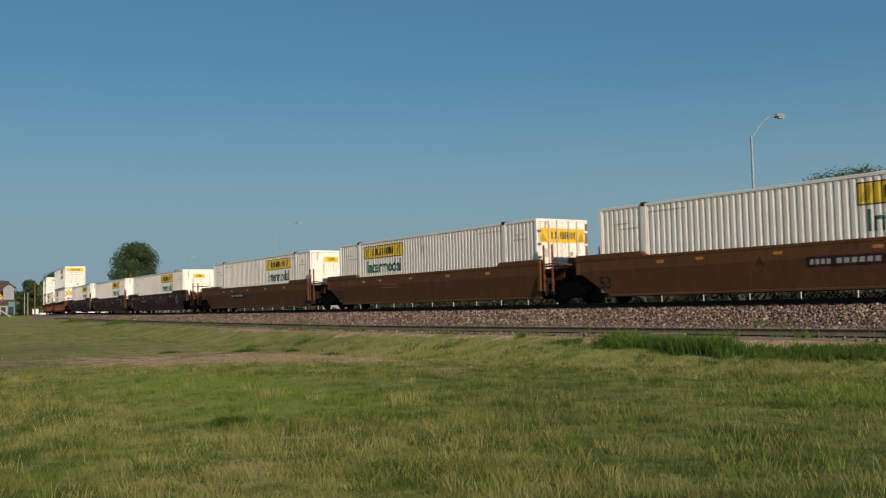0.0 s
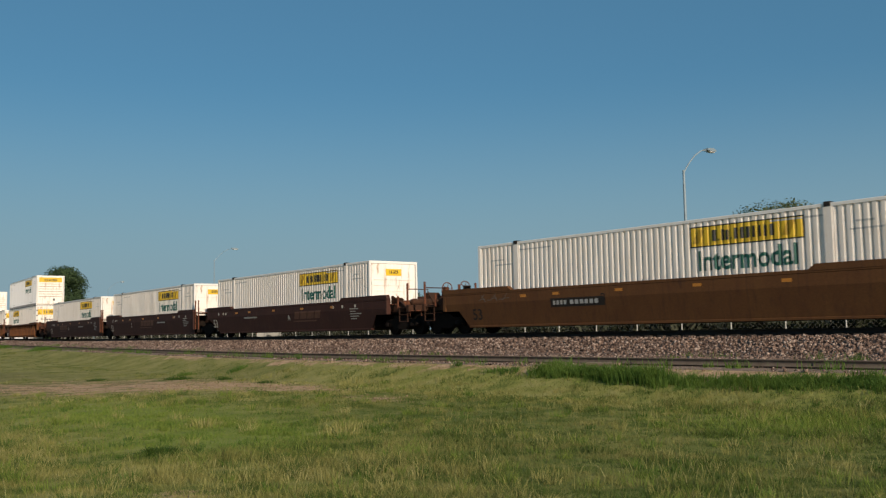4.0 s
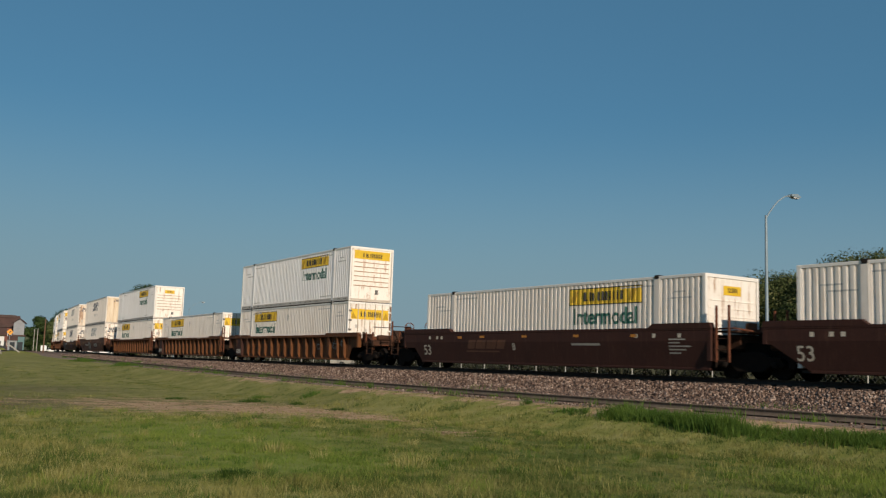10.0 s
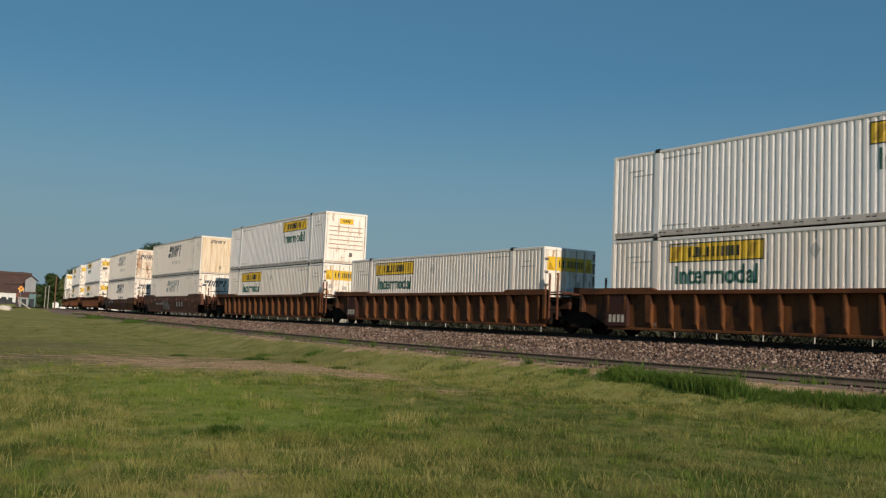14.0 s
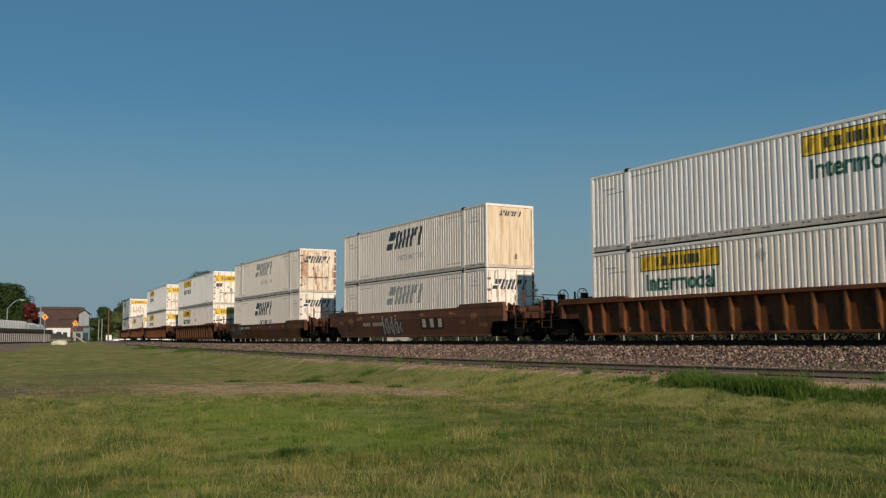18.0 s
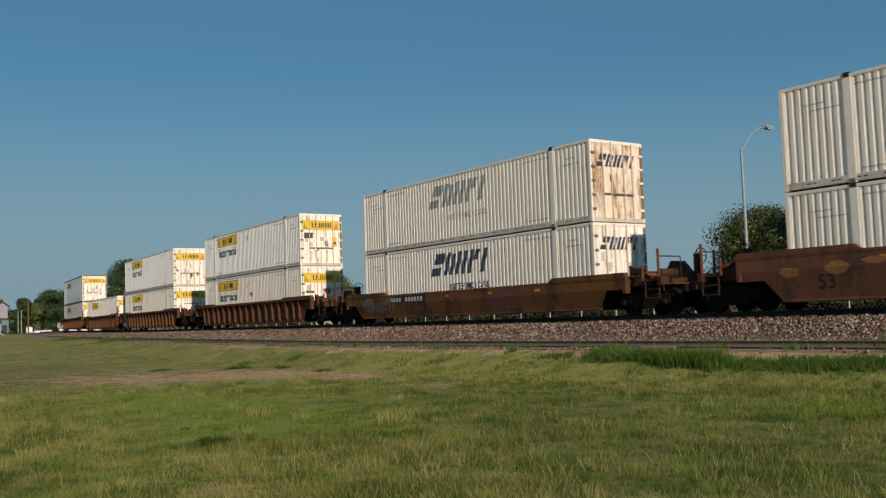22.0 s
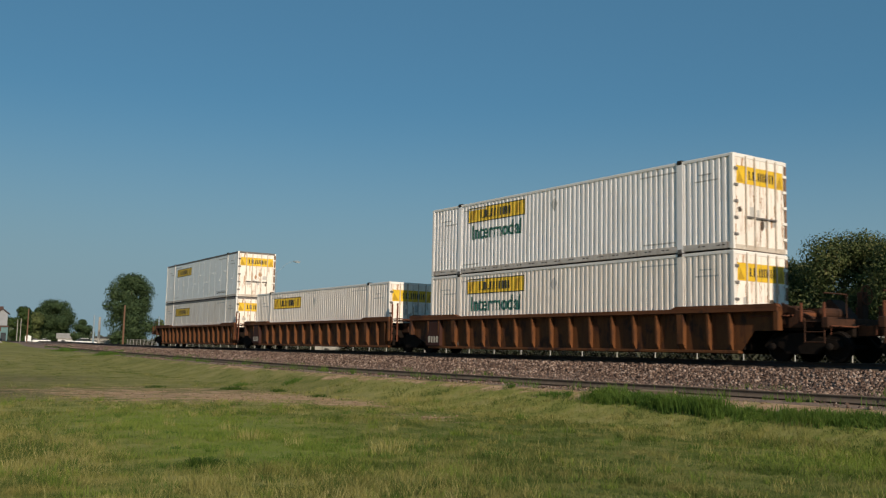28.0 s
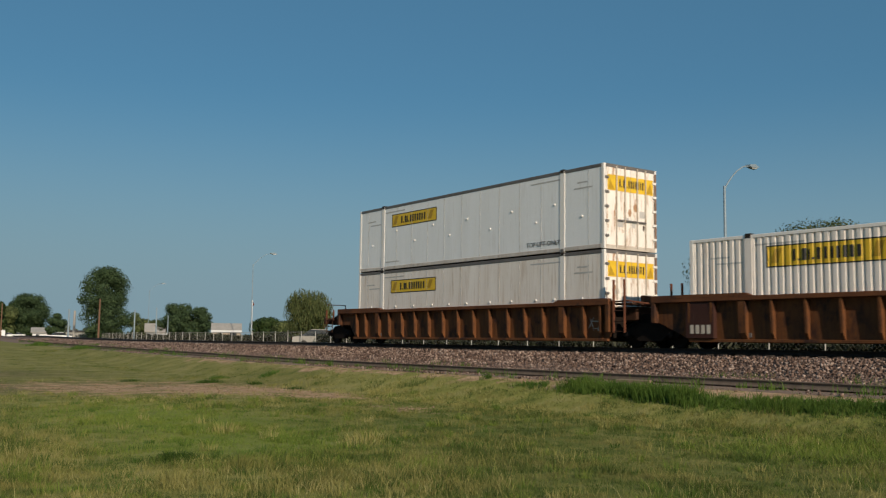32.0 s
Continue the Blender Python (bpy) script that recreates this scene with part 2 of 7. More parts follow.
M["palerail"] = material("grimy_white_rail", (0.66, 0.61, 0.56), (0.46, 0.41, 0.36), 0.65, grain=0.05, scale=2.5, fine=25, stretch=(1, 0.5, 2), bump=0.08,
                        third=(0.26, 0.19, 0.14), third_at=0.62, third_scale=2.2, streak=((0.26, 0.16, 0.10), 0.52, 0.6))
M["darkrail"] = material("dark_grey_rail", (0.16, 0.15, 0.14), (0.10, 0.09, 0.085), 0.6, scale=3, fine=30, bump=0.1)
M["gap"] = material("grimy_black_steel", (0.022, 0.019, 0.017), (0.034, 0.027, 0.021), 0.85, scale=5, fine=40, spec=0.2)
M["yellow"] = material("yellow_decal", (0.74, 0.49, 0.025), (0.62, 0.39, 0.02), 0.5, grain=0.04, scale=3, fine=20, bump=0.03, rand=0.06)
M["yellow_dark"] = material("ochre_decal", (0.45, 0.28, 0.015), (0.38, 0.22, 0.012), 0.55, scale=3, fine=20, bump=0.03)
M["black"] = material("black_decal", (0.02, 0.018, 0.015), (0.03, 0.026, 0.02), 0.55, scale=3, fine=20, bump=0.02)
M["green"] = material("dark_green_decal", (0.012, 0.085, 0.062), (0.02, 0.11, 0.08), 0.55, scale=3, fine=20, bump=0.02)
M["navy"] = material("navy_decal", (0.022, 0.035, 0.06), (0.035, 0.05, 0.08), 0.55, scale=3, fine=20, bump=0.02)
M["faded"] = material("faded_navy_decal", (0.20, 0.23, 0.24), (0.34, 0.35, 0.33), 0.6, scale=4, fine=20, bump=0.02)
M["stencil"] = material("grey_stencil", (0.42, 0.40, 0.38), (0.52, 0.50, 0.47), 0.6, scale=6, fine=40, bump=0.0)
M["orange"] = material("rusty_orange_car", (0.166, 0.062, 0.0180), (0.088, 0.034, 0.0125), 0.78, spec=0.25, scale=1.6, fine=30, stretch=(1, 1, 0.5),
                       third=(0.040, 0.018, 0.012), third_at=0.51, third_scale=1.5, rand=0.08, bump=0.12, streak=((0.040, 0.019, 0.012), 0.52, 0.6))
M["rustbrown"] = material("rusty_brown_car", (0.118, 0.047, 0.0190), (0.070, 0.029, 0.0135), 0.8, spec=0.22, scale=1.6, fine=30, stretch=(1, 1, 0.5),
                          third=(0.036, 0.018, 0.012), third_at=0.51, third_scale=1.5, rand=0.08, bump=0.12, streak=((0.036, 0.018, 0.012), 0.52, 0.6))
M["orange_top"] = material("faded_orange_chord", (0.170, 0.066, 0.026), (0.080, 0.032, 0.016), 0.8, spec=0.2, scale=0.9, fine=30, bump=0.12, third=(0.045, 0.026, 0.019), third_at=0.58, third_scale=1.2)
M["brown"] = material("yellow_brown_car", (0.138, 0.060, 0.019), (0.098, 0.040, 0.015), 0.75, spec=0.25, scale=1.2, fine=25, stretch=(1, 1, 0.5),
                      third=(0.065, 0.030, 0.016), third_at=0.60, third_scale=1.0, bump=0.1, streak=((0.060, 0.028, 0.015), 0.52, 0.55))
M["russet"] = material("russet_car", (0.16, 0.058, 0.025), (0.105, 0.04, 0.019), 0.72, scale=1.2, fine=25, stretch=(1, 1, 0.5),
                       third=(0.060, 0.030, 0.019), third_at=0.52, third_scale=1.0, bump=0.1, streak=((0.052, 0.026, 0.016), 0.52, 0.55))
M["ochre"] = material("ochre_car", (0.178, 0.074, 0.018), (0.108, 0.044, 0.014), 0.75, spec=0.25, scale=1.2, fine=25, stretch=(1, 1, 0.5),
                      third=(0.060, 0.027, 0.015), third_at=0.48, third_scale=0.9, bump=0.1, streak=((0.060, 0.027, 0.014), 0.52, 0.6))
M["maroon"] = material("dark_maroon_car", (0.056, 0.021, 0.014), (0.036, 0.0145, 0.011), 0.72, spec=0.25, scale=1.2, fine=25, stretch=(1, 1, 0.5),
                       third=(0.085, 0.040, 0.026), third_at=0.62, third_scale=0.9, bump=0.08, streak=((0.090, 0.046, 0.030), 0.55, 0.45))
M["ochrepatch"] = material("ochre_overpaint", (0.30, 0.145, 0.045), (0.20, 0.088, 0.030), 0.75, scale=3, fine=20, bump=0.04)
M["tanlogo"] = material("faded_tan_decal", (0.135, 0.058, 0.030), (0.075, 0.031, 0.018), 0.7, scale=3, fine=20, bump=0.02)
M["palelogo"] = material("off_white_decal", (0.62, 0.56, 0.46), (0.50, 0.43, 0.34), 0.65, scale=4, fine=20, bump=0.02)
M["ambersq"] = material("amber_reflector", (0.55, 0.22, 0.03), (0.45, 0.17, 0.02), 0.4, scale=4, fine=20, bump=0.02)
M["redgraf"] = material("faded_red_paint", (0.14, 0.035, 0.028), (0.10, 0.04, 0.03), 0.7, scale=4, fine=20, bump=0.02)
M["greygraf"] = material("chalky_grey_paint", (0.30, 0.27, 0.23), (0.40, 0.37, 0.32), 0.7, scale=4, fine=20, bump=0.02)
M["truck"] = material("oily_black_steel", (0.008, 0.0065, 0.0055), (0.017, 0.011, 0.008), 0.9, scale=6, fine=40, bump=0.1, spec=0.12)
M["wheel"] = material("brake_worn_steel", (0.014, 0.010, 0.008), (0.009, 0.007, 0.006), 0.85, scale=8, fine=50, spec=0.15)
M["dimgraf"] = material("dim_sprayed_grey", (0.145, 0.115, 0.09), (0.09, 0.066, 0.048), 0.7, scale=3, fine=20, bump=0.05)
# darker brown than the car sides, for end decks, ladders and castings
M["endbrown"] = material("dark_brown_steel", (0.070, 0.030, 0.016), (0.028, 0.015, 0.010), 0.85, scale=3, fine=30, bump=0.1, spec=0.2)
M["rustpostdark"] = material("rusty_grab_iron", (0.15, 0.052, 0.025), (0.075, 0.030, 0.018), 0.85, scale=5, fine=30, bump=0.1, spec=0.2)
M["rustpost"] = material("bare_rusty_post", (0.26, 0.17, 0.11), (0.14, 0.075, 0.045), 0.75, scale=3, fine=30, bump=0.1)
M["rustbar"] = material("worn_locking_bar", (0.62, 0.57, 0.50), (0.40, 0.31, 0.23), 0.75, scale=3, fine=30, bump=0.1)
M["pressline"] = material("rust_lined_rib", (0.50, 0.36, 0.25), (0.30, 0.17, 0.10), 0.7, scale=3, fine=30, bump=0.08)
M["burnt"] = material("blackened_scuff", (0.10, 0.075, 0.055), (0.05, 0.04, 0.032), 0.8, scale=6, fine=30, bump=0.05)
M["streak"] = material("rust_run", (0.46, 0.29, 0.17), (0.34, 0.19, 0.10), 0.75, scale=4, fine=25, stretch=(2, 2, 0.4), bump=0.03)
M["rustiron"] = material("rusty_iron", (0.17, 0.062, 0.026), (0.085, 0.034, 0.018), 0.85, scale=4, fine=40, bump=0.15, spec=0.2)
M["rail"] = material("dark_rail_steel", (0.050, 0.036, 0.028), (0.034, 0.026, 0.022), 0.7, metal=0.2, scale=4, fine=50, bump=0.1)
M["rustrail"] = material("dull_rusty_rail", (0.185, 0.145, 0.115), (0.115, 0.088, 0.068), 0.95, spec=0.1, scale=4, fine=50, bump=0.1)
M["railhead"] = material("shiny_rail_head", (0.40, 0.38, 0.36), (0.30, 0.28, 0.27), 0.28, metal=0.9, scale=4, fine=50, bump=0.03)
M["tie"] = material("creosoted_timber", (0.075, 0.055, 0.042), (0.05, 0.037, 0.03), 0.85, scale=3, fine=30, stretch=(0.3, 2, 2), rand=0.2, bump=0.3)
M["galv"] = material("galvanised_steel", (0.27, 0.335, 0.385), (0.21, 0.265, 0.305), 0.6, metal=0.2, scale=5, fine=40, bump=0.05)
M["concrete"] = material("grey_concrete", (0.36, 0.34, 0.31), (0.28, 0.265, 0.24), 0.85, scale=1.5, fine=20, bump=0.2)
M["asphalt"] = material("worn_asphalt", (0.065, 0.063, 0.06), (0.05, 0.048, 0.046), 0.95, spec=0.1, scale=0.6, fine=12, bump=0.2)
M["brick"] = material("red_brick", (0.19, 0.075, 0.055), (0.14, 0.058, 0.045), 0.85, scale=2.0, fine=14, bump=0.2)
M["roofdark"] = material("dark_brown_shingles", (0.085, 0.052, 0.045), (0.06, 0.04, 0.036), 0.85, scale=1.5, fine=10, bump=0.2)
M["roofbrown"] = material("weathered_red_brown_roof", (0.115, 0.066, 0.054), (0.070, 0.044, 0.038), 0.9, spec=0.15, scale=0.8, fine=10, bump=0.2)
M["siding_grey"] = material("pale_grey_siding", (0.30, 0.31, 0.33), (0.22, 0.23, 0.25), 0.7, scale=0.8, fine=12, bump=0.05)
M["teal"] = material("blue_green_paint", (0.10, 0.19, 0.20), (0.08, 0.15, 0.16), 0.6, scale=1.0, fine=12, bump=0.05)
M["siding_white"] = material("white_siding", (0.66, 0.66, 0.66), (0.56, 0.56, 0.57), 0.6, scale=1.0, fine=12, bump=0.05)
M["siding_cream"] = material("cream_siding", (0.56, 0.46, 0.36), (0.46, 0.37, 0.29), 0.7, scale=1.0, fine=12, bump=0.05)
M["glassdark"] = material("dark_window_glass", (0.03, 0.035, 0.04), (0.05, 0.055, 0.06), 0.12, scale=2, fine=8, bump=0.0, spec=0.6)
M["wood"] = material("weathered_wood_pole", (0.17, 0.095, 0.055), (0.12, 0.07, 0.045), 0.85, scale=4, fine=30, stretch=(3, 3, 0.2), bump=0.2)
M["driftwood"] = material("weathered_timber", (0.24, 0.18, 0.125), (0.17, 0.125, 0.085), 0.9, scale=4, fine=30, stretch=(2, 0.4, 2), bump=0.3)
M["bark"] = material("grey_brown_bark", (0.085, 0.06, 0.042), (0.055, 0.04, 0.03), 0.9, scale=4, fine=25, stretch=(3, 3, 0.5), bump=0.4)
M["sign_yellow"] = material("warning_yellow", (0.85, 0.36, 0.02), (0.78, 0.31, 0.02), 0.4, scale=3, fine=20, bump=0.0)
M["carwhite"] = material("white_car_paint", (0.78, 0.78, 0.78), (0.72, 0.72, 0.72), 0.25, scale=3, fine=20, bump=0.0)
M["cardark"] = material("dark_car_paint", (0.05, 0.05, 0.055), (0.04, 0.04, 0.045), 0.25, scale=3, fine=20, bump=0.0)
M["carred"] = material("red_car_paint", (0.35, 0.03, 0.025), (0.30, 0.025, 0.02), 0.25, scale=3, fine=20, bump=0.0)
M["rubber"] = material("black_rubber", (0.02, 0.02, 0.02), (0.03, 0.03, 0.03), 0.8, scale=5, fine=30)
M["stone"] = material("pale_limestone", (0.62, 0.57, 0.49), (0.50, 0.45, 0.38), 0.85, scale=2, fine=15, bump=0.4)

# ---------------------------------------------------------------- plan
D, R = 24.73, 889.7                  # the track: an arc of radius R, nearest at (D, 0)
RAIL = 1.55                          # top of rail


def track(s, off=0.0):
    """Place and heading at s metres along the main track, off metres to its far side."""
    a = s / R
    return D + R - (R - off) * math.cos(a), (R - off) * math.sin(a), -math.degrees(a)


def track_off(x, y):
    dx, dy = D + R - x, y
    return R - np.hypot(dx, dy), R * np.arctan2(dy, dx)


def sstep(x, a, b):
    u = np.clip((np.asarray(x, dtype=float) - a) / (b - a), 0, 1)
    return u * u * (3 - 2 * u)


def rise(s):
    """The line climbs a little in the distance."""
    return 0.30 * sstep(s, 75, 150)


def siding_z(s):
    return 0.86 + 0.0058 * np.clip(np.asarray(s, dtype=float) - 35, 0, 70)


def ground_z(x, y):
    """The meadow rises along the track and up to the siding; under the ballast it dips out of sight; beyond lies the street."""
    x, y = np.asarray(x, dtype=float), np.asarray(y, dtype=float)
    off, s = track_off(x, y)
    near = 0.03 + 1.42 * sstep(s, 34, 118) + 0.07 * np.sin(x * 0.31 + 1.0) * np.sin(y * 0.23) * sstep(-off, 8, 14)
    near = near + (siding_z(s) - 0.22 + 0.2 * sstep(s, 100, 140) - near) * sstep(off, -8.9, -6.2)
    bed = 0.45
    z = near + (bed - near) * sstep(off, -5.6, -4.6)
    return z + (1.0 - z) * sstep(off, 3.0, 4.6)


# ---------------------------------------------------------------- mesh helpers
def mesh_of(name, bm, smooth=False):
    me = bpy.data.meshes.new(name)
    bm.normal_update()
    bm.to_mesh(me)
    bm.free()
    if smooth:
        me.shade_smooth()
    return me


def part(name, shape, material, parent=None, label="", m=None):
    """Links a bmesh or a mesh as one object under a thing or a part."""
    me = mesh_of(name, shape) if isinstance(shape, bmesh.types.BMesh) else shape
    if material is not None and not me.materials:
        me.materials.append(material)
    ob = new(name, me)
    if material is not None and me.materials[0] != material:
        ob.material_slots[0].link = "OBJECT"
        ob.material_slots[0].material = material
    if parent is not None:
        ob.parent = parent
    if m is not None:
        ob.matrix_basis = m
    if label:
        ob["label"] = label
    return ob


def thing(name, label, category, group="", kind="", m=None):
    ob = new(name)
    ob.empty_display_size = 0.3
    if m is not None:
        ob.matrix_basis = m
    return tagged(ob, label, category, group, kind)


def box(bm, x0, x1, y0, y1, z0, z1, bevel=0.0):
    ret = bmesh.ops.create_cube(bm, size=1.0)
    vs = ret["verts"]
    for v in vs:
        v.co = Vector((x0 + (v.co.x + 0.5) * (x1 - x0), y0 + (v.co.y + 0.5) * (y1 - y0), z0 + (v.co.z + 0.5) * (z1 - z0)))
    if bevel:
        es = list({e for v in vs for e in v.link_edges})
        bmesh.ops.bevel(bm, geom=es, offset=bevel, segments=1, affect="EDGES")
    return vs


def bx(x0, x1, y0, y1, z0, z1, bevel=0.0):
    bm = bmesh.new()
    box(bm, x0, x1, y0, y1, z0, z1, bevel)
    return bm


def prism(poly, a0, a1, axis="x"):
    """A solid from a closed outline: (y, z) along x, (x, z) along y, or (x, y) along z."""
    bm = bmesh.new()

    def put(p, a):
        return {"x": (a, p[0], p[1]), "y": (p[0], a, p[1]), "z": (p[0], p[1], a)}[axis]
    lo = [bm.verts.new(put(p, a0)) for p in poly]
    hi = [bm.verts.new(put(p, a1)) for p in poly]
    n = len(poly)
    bm.faces.new(lo), bm.faces.new(hi)
    for i in range(n):
        bm.faces.new((lo[i], lo[(i + 1) % n], hi[(i + 1) % n], hi[i]))
    bmesh.ops.recalc_face_normals(bm, faces=bm.faces[:])
    return bm


def tube(bm, pts, radius, sides=8, taper=None):
    """A round bar along points."""
    pts = [Vector(p) for p in pts]
    rings = []
    for i, p in enumerate(pts):
        d = (pts[min(i + 1, len(pts) - 1)] - pts[max(i - 1, 0)]).normalized()
        u = d.orthogonal().normalized()
        if abs(d.z) < 0.9:
            u = d.cross(Vector((0, 0, 1))).normalized()
        else:
            u = d.cross(Vector((0, 1, 0))).normalized()
        w = d.cross(u)
        r = radius if taper is None else radius + (taper - radius) * i / (len(pts) - 1)
        rings.append([bm.verts.new(p + r * (math.cos(k * math.tau / sides) * u + math.sin(k * math.tau / sides) * w)) for k in range(sides)])
    for a, b in zip(rings, rings[1:]):
        for k in range(sides):
            bm.faces.new((a[k], a[(k + 1) % sides], b[(k + 1) % sides], b[k]))
    bm.faces.new(rings[0][::-1]), bm.faces.new(rings[-1])
    return bm


def bar(pts, radius, sides=8, taper=None):
    return tube(bmesh.new(), pts, radius, sides, taper)


def lathe(profile, axis="x", sides=24):
    """Turns (radius, along) points round an axis."""
    bm = bmesh.new()
    rings = []
    for r, a in profile:
        ring = []
        for k in range(sides):
            c, s = math.cos(k * math.tau / sides) * r, math.sin(k * math.tau / sides) * r
            ring.append(bm.verts.new((a, c, s) if axis == "x" else (c, s, a) if axis == "z" else (c, a, s)))
        rings.append(ring)
    for a, b in zip(rings, rings[1:]):
        for k in range(sides):
            bm.faces.new((a[k], a[(k + 1) % sides], b[(k + 1) % sides], b[k]))
    bm.faces.new(rings[0][::-1]), bm.faces.new(rings[-1])
    bmesh.ops.recalc_face_normals(bm, faces=bm.faces[:])
    return bm


def soup(name, verts, tris, material):
    """A mesh from arrays of corners and triangles."""
    me = bpy.data.meshes.new(name)
    verts, tris = np.asarray(verts, dtype=np.float32), np.asarray(tris, dtype=np.int32)
    me.vertices.add(len(verts))
    me.vertices.foreach_set("co", verts.ravel())
    n, k = tris.shape
    me.loops.add(n * k)
    me.loops.foreach_set("vertex_index", tris.ravel())
    me.polygons.add(n)
    me.polygons.foreach_set("loop_start", np.arange(0, n * k, k, dtype=np.int32))
    me.polygons.foreach_set("loop_total", np.full(n, k, dtype=np.int32))
    me.update(calc_edges=True)
    me.materials.append(material)
    return me


def grid_mesh(name, xs, ys, fz, material):
    X, Y = np.meshgrid(xs, ys)
    V = np.stack([X, Y, fz(X, Y)], -1).reshape(-1, 3)
    w, h = len(xs), len(ys)
    i = (np.arange(h - 1)[:, None] * w + np.arange(w - 1)[None]).ravel()
    me = soup(name, V, np.stack([i, i + 1, i + w + 1, i + w], -1), material)
    me.shade_smooth()
    return me


TEXT = {}


def text_mesh(body, height, bold=0.0, width=1.0, shear=0.0):
    """Flat lettering in the (x, y) plane, its lower left corner at the origin, as plain data."""
    key = (body, bold, shear)
    if key not in TEXT:
        cu = bpy.data.curves.new("lettering", "FONT")
        cu.body, cu.size, cu.offset, cu.shear, cu.resolution_u = body, 1.0, bold, shear, 4
        ob = new("lettering", cu)
        me = bpy.data.meshes.new_from_object(ob.evaluated_get(bpy.context.evaluated_depsgraph_get()))
        v = np.array([p.co[:] for p in me.vertices])
        v[:, :2] -= v[:, :2].min(0)
        TEXT[key] = (v, [tuple(p.vertices) for p in me.polygons])
        bpy.data.objects.remove(ob), bpy.data.curves.remove(cu), bpy.data.meshes.remove(me)
    v, faces = TEXT[key]
    k = height / v[:, 1].max()
    return v * (k * width, k, k), faces

# ---------------------------------------------------------------- ground
def meadow_colour(nt, where, noise_of, ramp, blend):
    """Green, olive and straw in patches of some metres and of half a metre."""
    broad = ramp(noise_of(0.17, 4), [(0.36, (0.161, 0.175, 0.041)), (0.52, (0.241, 0.233, 0.066)), (0.66, (0.321, 0.287, 0.110))])
    mid = ramp(noise_of(0.95, 6, 0.65), [(0.34, (0.102, 0.129, 0.026)), (0.48, (0.231, 0.233, 0.056)), (0.66, (0.375, 0.324, 0.132))])
    half = nt.nodes.new("ShaderNodeValue")
    half.outputs[0].default_value = 0.55
    return blend(half.outputs[0], broad, mid)


def ground_material():
    m = bpy.data.materials.new("meadow_soil_and_grass")
    m.use_nodes = True
    nt = m.node_tree
    b = nt.nodes["Principled BSDF"]
    b.inputs["Roughness"].default_value = 0.95
    b.inputs["Specular IOR Level"].default_value = 0.1
    tc = nt.nodes.new("ShaderNodeTexCoord")

    def noise_of(scale, detail=6.0, rough=0.6):
        n = nt.nodes.new("ShaderNodeTexNoise")
        n.inputs["Scale"].default_value, n.inputs["Detail"].default_value, n.inputs["Roughness"].default_value = scale, detail, rough
        nt.links.new(tc.outputs["Object"], n.inputs["Vector"])
        return n.outputs["Fac"]

    def ramp(fac, stops):
        r = nt.nodes.new("ShaderNodeValToRGB")
        while len(r.color_ramp.elements) < len(stops):
            r.color_ramp.elements.new(0.5)
        for e, (p, c) in zip(r.color_ramp.elements, stops):
            e.position, e.color = p, (*c, 1)
        nt.links.new(fac, r.inputs[0])
        return r.outputs[0]

    def blend(f, a, c):
        x = nt.nodes.new("ShaderNodeMix")
        x.data_type = "RGBA"
        nt.links.new(f, x.inputs["Factor"])
        nt.links.new(a, x.inputs["A"])
        nt.links.new(c, x.inputs["B"])
        return x.outputs["Result"]
    green = meadow_colour(nt, tc.outputs["Object"], noise_of, ramp, blend)
    # short bright turf and bare earth lie where the plan says
    # darker green: side light painted into the ground, plus the deep green grass
    fresh = nt.nodes.new("ShaderNodeAttribute")
    fresh.attribute_name = "fresh"
    green = blend(fresh.outputs["Fac"], green, ramp(noise_of(1.1, 6, 0.65), [(0.34, (0.083, 0.111, 0.023)), (0.5, (0.143, 0.160, 0.039)), (0.66, (0.230, 0.218, 0.072))]))
    lime = nt.nodes.new("ShaderNodeAttribute")
    lime.attribute_name = "turf"
    turf = ramp(noise_of(1.5, 6), [(0.3, (0.115, 0.170, 0.022)), (0.7, (0.216, 0.265, 0.044))])
    green = blend(lime.outputs["Fac"], green, turf)
    old = nt.nodes.new("ShaderNodeAttribute")
    old.attribute_name = "thatch"
    green = blend(old.outputs["Fac"], green, ramp(noise_of(1.3, 8, 0.7), [(0.34, (0.085, 0.082, 0.034)), (0.5, (0.155, 0.130, 0.062)), (0.66, (0.25, 0.195, 0.105))]))
    bare = nt.nodes.new("ShaderNodeAttribute")
    bare.attribute_name = "bare"
    brk = nt.nodes.new("ShaderNodeMath")
    brk.operation = "MULTIPLY_ADD"
    nt.links.new(noise_of(0.9, 9, 0.72), brk.inputs[0])
    brk.inputs[1].default_value = 4.6
    nt.links.new(bare.outputs["Fac"], brk.inputs[2])
    edge = nt.nodes.new("ShaderNodeMapRange")
    edge.inputs["From Min"].default_value, edge.inputs["From Max"].default_value = 2.62, 3.05
    nt.links.new(brk.outputs[0], edge.inputs["Value"])
    gate = nt.nodes.new("ShaderNodeMath")
    gate.operation = "MULTIPLY"
    nt.links.new(edge.outputs[0], gate.inputs[0])
    lim = nt.nodes.new("ShaderNodeMapRange")
    lim.inputs["From Min"].default_value, lim.inputs["From Max"].default_value = 0.02, 0.25
    nt.links.new(bare.outputs["Fac"], lim.inputs["Value"])
    nt.links.new(lim.outputs[0], gate.inputs[1])
    earth = ramp(noise_of(2.2, 8, 0.7), [(0.3, (0.20, 0.128, 0.068)), (0.48, (0.40, 0.265, 0.155)), (0.66, (0.56, 0.385, 0.245))])
    green = blend(gate.outputs[0], green, earth)
    nt.links.new(green, b.inputs["Base Color"])
    bp = nt.nodes.new("ShaderNodeBump")
